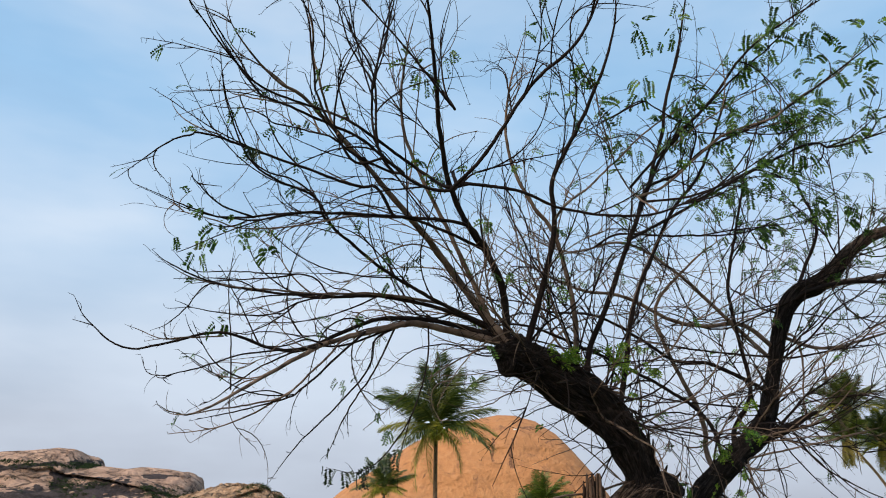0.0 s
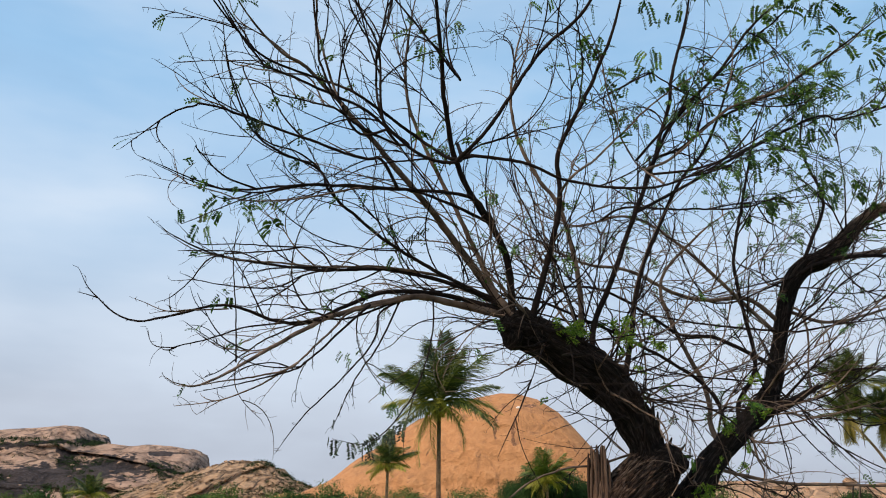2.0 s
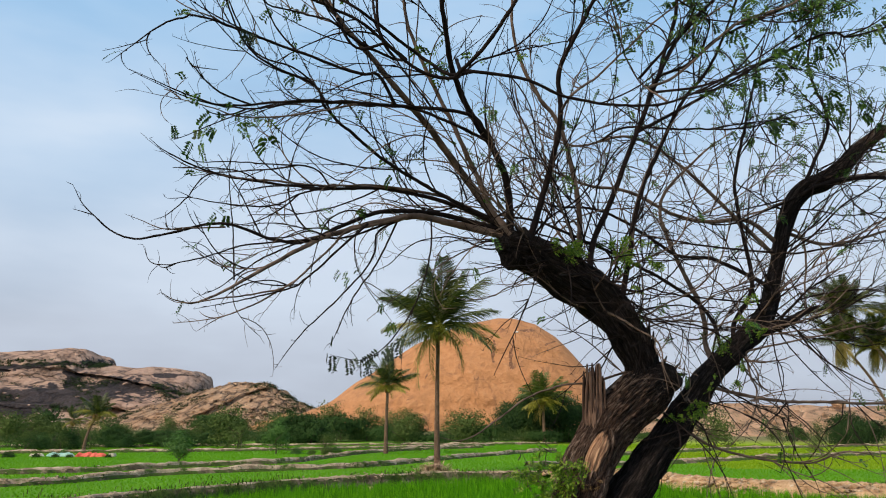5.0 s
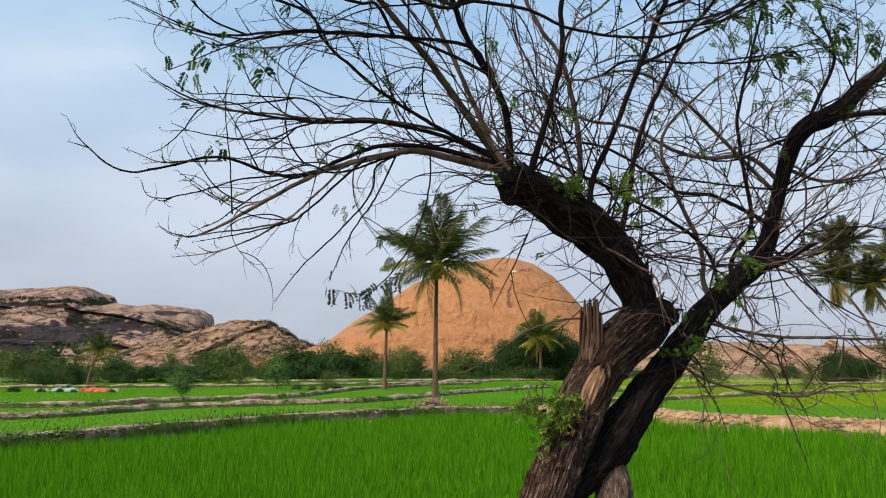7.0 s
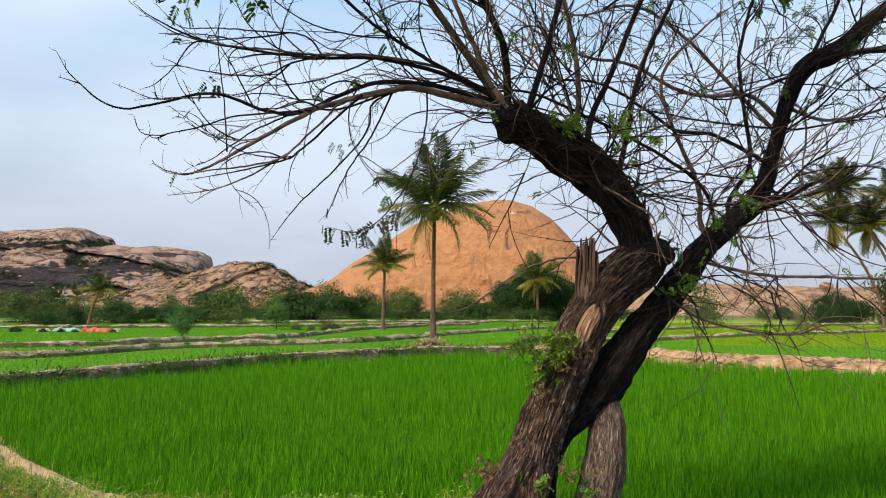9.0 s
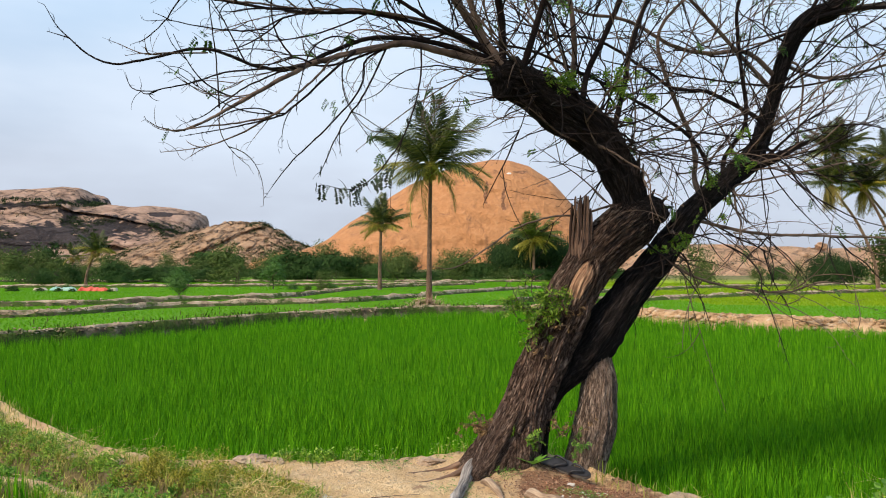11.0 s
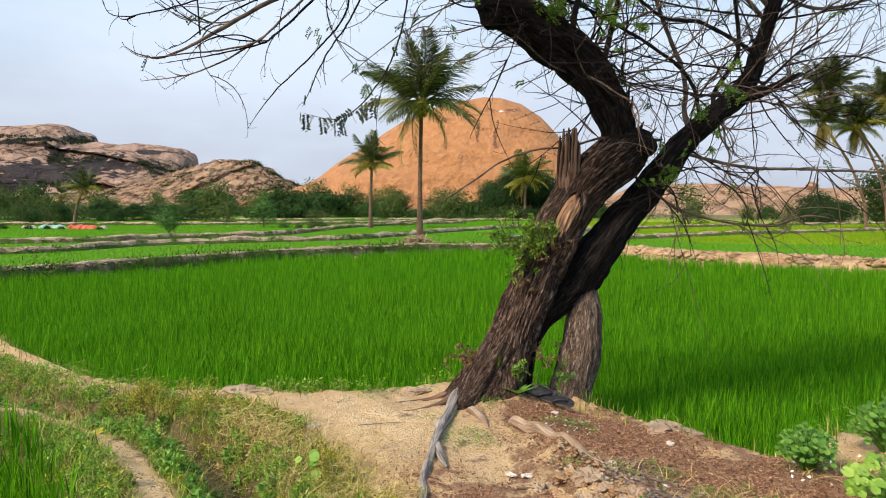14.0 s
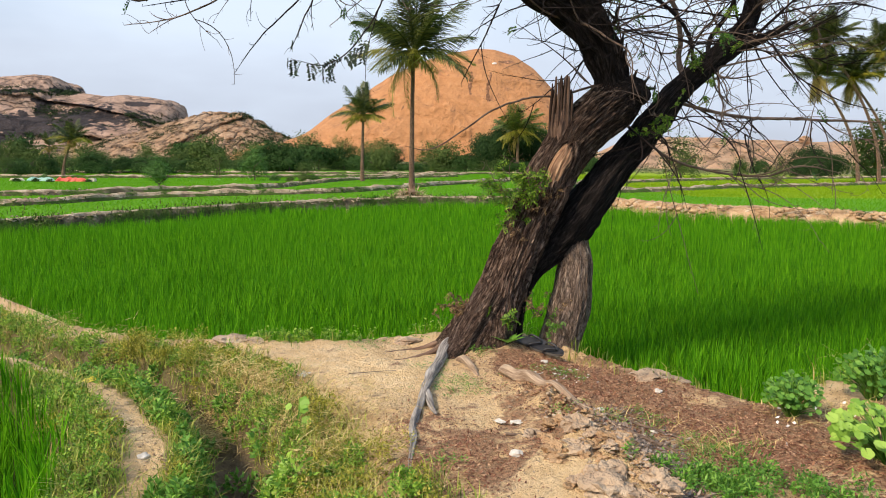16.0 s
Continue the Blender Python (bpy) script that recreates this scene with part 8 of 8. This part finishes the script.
ground_root("thin reddish surface root", [(0.30, 5.72, 0.03, 0.03), (0.15, 5.55, 0.005, 0.02), (-0.05, 5.45, -0.002, 0.012), (-0.18, 5.42, -0.004, 0.006)], M_WOOD, tree)
ground_root("thin brown surface root", [(0.26, 5.84, 0.02, 0.03), (0.1, 5.86, 0.0, 0.02), (-0.06, 5.8, -0.005, 0.014), (-0.25, 5.68, -0.01, 0.008)], M_WOOD, tree)
for a, b, c in (((0.5, 3.9), (0.75, 3.8), 0.008), ((1.0, 4.15), (1.5, 3.7), 0.012), ((-0.42, 5.06), (-0.1, 5.08), 0.0035), ((0.95, 3.95), (1.35, 3.5), 0.014)):
    p = spline([(*a, gz(*a, 0.008)), ((a[0] + b[0]) / 2 + 0.03, (a[1] + b[1]) / 2, gz((a[0] + b[0]) / 2, (a[1] + b[1]) / 2, 0.012)), (*b, gz(*b, 0.006))], 0.05)
    s = Bundle()
    s.add(*tube(p, c * np.linspace(1, 0.5, len(p)), 6))
    tagged(s.build("stick", M_TWIG), "dry fallen stick lying on the bank", "stick", "sticks on the bank")


def sprouts(name, centre, spread_v, count, material, stalk, leaf_n, size):
    """Leafy shoots that break from the bark."""
    b, at, way = Bundle(), [], []
    for _ in range(count):
        o = np.array(centre) + rng.normal(size=3) * np.array(spread_v)
        d = unit(np.array([rng.uniform(-1.0, 0.5), rng.uniform(-1.0, -0.1), rng.uniform(-0.2, 1.0)]))
        p = twig(b, o, d, stalk * rng.uniform(0.4, 1.0), 0.004, 4, 5, 0.2, 0.05)
        for q in p[2:]:
            for _ in range(leaf_n):
                at.append(q)
                way.append(any_way(1)[0] + d * 0.6)
    ob = tagged(under(b.build("sprout", M_TWIG), tree), "", "", "", "stuff")
    if at:
        feather_leaves("sprout_leaves", at, way, material, tree, 4, size, size * 0.42, 0.4)
    return ob


sprouts("sprout", (0.85, 5.92, 1.22), (0.09, 0.04, 0.05), 22, M_SPROUT, 0.26, 2, 0.062)
sprouts("sprout", (0.80, 5.92, 1.06), (0.04, 0.03, 0.08), 8, M_SPROUT, 0.17, 2, 0.055)
sprouts("sprout", (0.80, 5.94, 0.95), (0.05, 0.03, 0.08), 10, M_DRYLEAF, 0.2, 1, 0.045)
sprouts("sprout", (0.82, 5.95, 1.30), (0.10, 0.04, 0.08), 14, M_TWIG, 0.36, 0, 0.04)
sprouts("sprout", (1.05, 5.94, 1.16), (0.07, 0.02, 0.03), 7, M_DRYLEAF, 0.12, 1, 0.04)
sprouts("sprout", (0.72, 5.68, 0.22), (0.05, 0.03, 0.05), 5, M_SPROUT, 0.16, 1, 0.07)
sprouts("sprout", (1.46, 6.0, 2.83), (0.13, 0.06, 0.10), 14, M_SPROUT, 0.25, 2, 0.065)
sprouts("sprout", (1.05, 5.98, 2.97), (0.12, 0.05, 0.05), 9, M_SPROUT, 0.2, 2, 0.06)
sprouts("sprout", (0.38, 5.78, 0.30), (0.05, 0.04, 0.05), 46, M_DRYLEAF, 0.11, 1, 0.04)
sprouts("sprout", (1.00, 5.86, 0.25), (0.05, 0.04, 0.06), 9, M_DRYLEAF, 0.22, 1, 0.045)
sprouts("sprout", (1.10, 5.80, 0.12), (0.04, 0.04, 0.04), 5, M_HERB, 0.14, 2, 0.04)
sprouts("sprout", (2.05, 6.2, 1.72), (0.12, 0.05, 0.10), 8, M_SPROUT, 0.2, 2, 0.05)
sprouts("sprout", (2.35, 6.4, 2.3), (0.3, 0.1, 0.2), 10, M_SPROUT, 0.22, 2, 0.06)

# a starry green weed by the trunk
st = thing("weed_plant", "small dark green plant with pointed leaves by the trunk", "plant", at=(0.72, 5.55, gz(0.72, 5.55, 0)))
for k in range(9):
    a = k * 2.4
    vv, ff = leaflets(np.array([[0, 0, 0.02]]), unit(np.array([[math.cos(a), math.sin(a), 0.35 + 0.08 * (k % 3)]])), np.array([[-math.sin(a), math.cos(a), 0]]), np.array([0.15]), np.array([0.045]))
    lf = soup("leaf", vv, ff, M_HERB, st)


# ---- round-leaved plants on the bank ----
def round_leaf(name, material, notch=0.25):
    """A nearly round leaf with a notched base and a shallow cup, radius one."""
    k = 18
    ang = np.linspace(-np.pi + 0.1, np.pi - 0.1, k)
    rad = 1 + 0.07 * np.cos(5 * ang)
    rim = np.stack([np.cos(ang) * rad, np.sin(ang) * rad, 0.12 * np.abs(np.sin(ang)) + 0.05 * np.cos(5 * ang)], -1)
    v = np.vstack([[[-0.15, 0, -0.06]], rim * [0.55, 0.55, 0.3], rim])
    f = [(0, 1 + i, 2 + i) for i in range(k - 1)] + [(1 + i, 1 + k + i, 2 + k + i, 2 + i) for i in range(k - 1)]
    me = bpy.data.meshes.new(name)
    me.from_pydata(v.tolist(), [], f)
    me.polygons.foreach_set("use_smooth", np.ones(len(f), bool))
    me.materials.append(material)
    return me


def each_leaf(name, a, b, c, share=0.3):
    k = Mat(name, 0.55, 0.35)
    col = k.ramp(k.each(), (0.0, a), (0.5, b), (1.0, c))
    col = k.mix(k.span(k.noise(3.0, 4, 0.6), 0.5, 0.75, 0, 0.35), col, a)
    k.colour(col)
    return k.leafy(col, share).m


ROUND = round_leaf("leaf", each_leaf("pale round leaf", (0.17, 0.33, 0.04), (0.27, 0.45, 0.06), (0.40, 0.58, 0.11)))
LOBED = round_leaf("leaf", each_leaf("mid green leaf", (0.06, 0.17, 0.02), (0.12, 0.28, 0.035), (0.21, 0.40, 0.06)))


def leafy_plant(label, x, y, count, wide, tall, leaf, mesh, seed, group):
    """A low plant of stalked round leaves."""
    r = np.random.default_rng(seed)
    z = gz(x, y, 0)
    ob = thing("leafy_plant", label, "plant", group, (x, y, z))
    b = Bundle()
    for k in range(count):
        a, u = r.uniform(0, 6.3), r.uniform(0.1, 1) ** 0.6
        top = np.array([math.cos(a) * u * wide, math.sin(a) * u * wide, tall * r.uniform(0.35, 1.0) * (1.1 - 0.45 * u)])
        b.add(*tube(spline([(top[0] * 0.1, top[1] * 0.1, -0.02), (top[0] * 0.5, top[1] * 0.5, top[2] * 0.65), tuple(top)], 0.04), np.full(len(spline([(top[0] * 0.1, top[1] * 0.1, -0.02), (top[0] * 0.5, top[1] * 0.5, top[2] * 0.65), tuple(top)], 0.04)), 0.002), 4))
        lf = new("leaf", mesh)
        lf.parent = ob
        tilt = Euler((0.62 + r.normal() * 0.28, r.normal() * 0.28, 0)).to_matrix().to_4x4() @ Matrix.Rotation(r.uniform(0, 6.3), 4, "Z")
        lf.matrix_basis = Matrix.Translation(top) @ tilt @ Matrix.Scale(leaf * r.uniform(0.6, 1.15), 4)
    b.build("stalk", M_HERB, ob)
    return ob


leafy_plant("plant with pale green round leaves on the bank", 2.30, 3.44, 190, 0.27, 0.31, 0.027, ROUND, 1, "leafy plants on the bank")
leafy_plant("bushy plant with mid green leaves at the paddy's edge", 2.16, 4.12, 240, 0.16, 0.26, 0.015, LOBED, 2, "leafy plants on the bank")
leafy_plant("plant with lobed green leaves over dry stalks", 2.86, 4.48, 240, 0.22, 0.36, 0.019, LOBED, 3, "leafy plants on the bank")
leafy_plant("low plant with round green leaves in the ditch", -0.64, 4.06, 6, 0.10, 0.22, 0.028, ROUND, 4, "leafy plants by the ditch")
leafy_plant("low plant with round green leaves by the ditch", -0.62, 3.46, 7, 0.11, 0.20, 0.028, ROUND, 5, "leafy plants by the ditch")

# tall seeding grass stalks by the plants
hx, hy = rng.normal(2.70, 0.08, 14), rng.normal(4.62, 0.06, 14)
grass_patch("seed_stalks", "tall dry seeding stalks at the paddy's edge", hx, hy, 2, 0.42, 0.0022, M_STRAW, "grass", 0.35)
hx, hy = rng.normal(2.5, 0.22, 160), rng.normal(4.15, 0.16, 160)
grass_patch("dry_straw", "dry straw under the plants", hx, hy, 3, 0.07, 0.005, M_STRAW, "straw", 4.0)


# ---- small things ----
M_RUBBER = plain_material("black rubber", (0.012, 0.012, 0.014), (0.035, 0.035, 0.04), 30, 0.5, 0.5, 0.3)
M_SOLE = plain_material("grey sole", (0.10, 0.085, 0.075), (0.17, 0.15, 0.13), 30, 0.8, 0.3, 0.3)


def sandal(x, y, yaw, pitch):
    """A worn sandal: a waisted sole, an insole and two straps that meet at the toe."""
    ob = thing("sandal", "worn black rubber sandal leaning at the trunk's foot", "sandal", "pair of sandals", (x, y, gz(x, y, 0.045)))
    ob.rotation_euler = (radians(pitch), radians(8), radians(yaw))
    u = np.linspace(0, 2 * np.pi, 28, endpoint=False)
    wid = 0.047 + 0.010 * np.cos(u) + 0.006 * np.cos(2 * u)
    out = np.stack([0.135 * np.cos(u), wid * np.sin(u)], -1)
    for name, lo, hi, sc, m in (("sole", 0.0, 0.016, 1.0, M_SOLE), ("insole", 0.0165, 0.024, 0.96, M_RUBBER)):
        bm = bmesh.new()
        a = [bm.verts.new((p[0] * sc, p[1] * sc, lo)) for p in out]
        b = [bm.verts.new((p[0] * sc, p[1] * sc, hi)) for p in out]
        bm.faces.new(a[::-1]), bm.faces.new(b)
        for i in range(28):
            bm.faces.new((a[i], a[(i + 1) % 28], b[(i + 1) % 28], b[i]))
        part(name, bm, m, ob)
    for sgn in (1, -1):
        p = spline([(0.085, 0, 0.022), (0.06, sgn * 0.02, 0.05), (0.0, sgn * 0.043, 0.045), (-0.02, sgn * 0.046, 0.015)], 0.01)
        s = Bundle()
        s.add(*tube(p, np.full(len(p), 0.008), 6))
        s.build("strap", M_RUBBER, ob)
    return ob


sandal(0.91, 5.68, -14, 42)
sandal(1.02, 5.60, -22, 24)

M_RED = plain_material("red plastic sheet", (0.50, 0.05, 0.03), (0.66, 0.11, 0.06), 2.0, 0.5, 0.4, 0.5)
M_TEAL = plain_material("pale green plastic sheet", (0.16, 0.36, 0.29), (0.30, 0.48, 0.40), 2.0, 0.5, 0.4, 0.5)
M_SACK = plain_material("pale sacking", (0.45, 0.38, 0.26), (0.62, 0.55, 0.42), 3.0, 0.8, 0.2, 0.5)


def bundle_roll(label, x, y, length, high, material, seed):
    """A long slack heap under a plastic sheet."""
    me = bpy.data.meshes.new("tarpaulin")
    k, m = 26, 12
    v = []
    for i in range(k):
        w = i / (k - 1)
        rr = high * (0.8 + 0.35 * noise.noise(Vector((w * 6, seed, 0)))) * min(1, 6 * w + 0.25, 6 * (1 - w) + 0.25)
        for j in range(m):
            a = math.pi * j / (m - 1)
            q = 1 + 0.16 * noise.noise(Vector((w * 14, a * 2.2, seed)))
            v.append((length * (w - 0.5), -math.cos(a) * rr * 1.1 * q, math.sin(a) * rr * q))
    f = [(i * m + j, (i + 1) * m + j, (i + 1) * m + j + 1, i * m + j + 1) for i in range(k - 1) for j in range(m - 1)]
    me.from_pydata(v, [], f)
    me.materials.append(material)
    ob = new("tarpaulin", me)
    ob.location = (x, y, gz(x, y, 0.0))
    return tagged(ob, label, "tarpaulin", "heaps in the field")


bundle_roll("long heap under a red plastic sheet", -22.6, 52, 2.1, 0.32, M_RED, 1)
bundle_roll("long heap under a pale green plastic sheet", -24.7, 52.2, 1.9, 0.30, M_TEAL, 2)
bundle_roll("pale sack heap beside the sheets", -26.3, 52.3, 1.0, 0.22, M_SACK, 3)
bundle_roll("pale sack heap beside the sheets", -21.3, 52.1, 0.5, 0.28, M_SACK, 4)
for x, s in ((-27.4, 0.9), (-25.6, 0.6), (-24.4, 0.6), (-23.5, 0.5), (-21.0, 0.5)):
    far_tree("round", x, 50.8, s, "low dark bush before the sheeted heaps", "bund shrubs", 0.0, 0.75, "shrub")
for x, y, s in ((82, 158, 1.5), (64, 158, 0.9), (75, 150, 0.8)):
    b = lump("boulder", "rounded orange boulder on the outcrop", "boulder", x, y, s, 0.6, M_RIGHTROCK, x * 0.1, "boulders on the outcrop", 0.2, 0.3)
    b.location.z = 6.0 if s > 1.1 else 4.0
M_PAINT = plain_material("white painted mark", (0.68, 0.66, 0.62), (0.82, 0.80, 0.77), 1.0, 0.7, 0.3, 0.3)
lump("painted_rock", "small white painted rock near the dome's top", "rock", 28.9, 275.6, 0.9, 0.5, M_PAINT, 3.3).location.z = 35.0

petals_x, petals_y = rng.normal(1.0, 0.12, 46), rng.normal(5.02, 0.10, 46)
d = any_way(46) * np.array([1, 1, 0.3])
v, f = leaflets(np.stack([petals_x, petals_y, height_at(petals_x, petals_y) + 0.012], -1), unit(d), unit(np.cross(d, [0, 0, 1.0])), np.full(46, 0.026), np.full(46, 0.011))
tagged(soup("fallen_petals", v, f, M_PAINT), "white fallen petals on the bank", "petals", "", "stuff")
petals_x, petals_y = rng.uniform(1.9, 2.5, 18), rng.uniform(3.6, 4.2, 18)
ok = ~inside(petals_x, petals_y, FIELD)
petals_x, petals_y = petals_x[ok], petals_y[ok]
n = len(petals_x)
d = any_way(n)
v, f = leaflets(np.stack([petals_x, petals_y, height_at(petals_x, petals_y) + rng.uniform(0.01, 0.12, n)], -1), d, unit(np.cross(d, any_way(n))), np.full(n, 0.026), np.full(n, 0.016))
tagged(soup("small_flowers", v, f, M_PAINT), "small white flowers among the weeds", "flowers", "", "stuff")
M_YELLOW = plain_material("yellow scrap", (0.55, 0.42, 0.04), (0.75, 0.62, 0.08), 20, 0.5, 0.4)


def scrap(label, x, y, size, material, seed):
    """A crumpled bit of plastic or paper."""
    me = bpy.data.meshes.new("scrap")
    k = 7
    v = [(size * (i / (k - 1) - 0.5) * 1.6, size * (j / (k - 1) - 0.5), size * 0.35 * abs(noise.noise(Vector((i * 0.9 + seed, j * 0.9, seed)))) + 0.004) for i in range(k) for j in range(k)]
    me.from_pydata(v, [], [(i * k + j, (i + 1) * k + j, (i + 1) * k + j + 1, i * k + j + 1) for i in range(k - 1) for j in range(k - 1)])
    me.materials.append(material)
    ob = new("scrap", me)
    ob.location, ob.rotation_euler = (x, y, gz(x, y, 0.004)), (0, 0, seed)
    solid = ob.modifiers.new("thickness", "SOLIDIFY")
    solid.thickness = 0.002
    return tagged(ob, label, "litter", "scraps on the bank")


scrap("crumpled yellow scrap on the small path", -2.17, 5.15, 0.07, M_YELLOW, 1.0)
scrap("crumpled pale paper scrap on bare earth", 0.50, 4.12, 0.045, M_STONE, 2.2)
scrap("crumpled grey plastic scrap on bare earth", 0.60, 4.08, 0.06, M_STONE, 3.1)
scrap("torn pale plastic scrap at the ditch's edge", -0.72, 5.05, 0.06, M_STONE, 4.4)
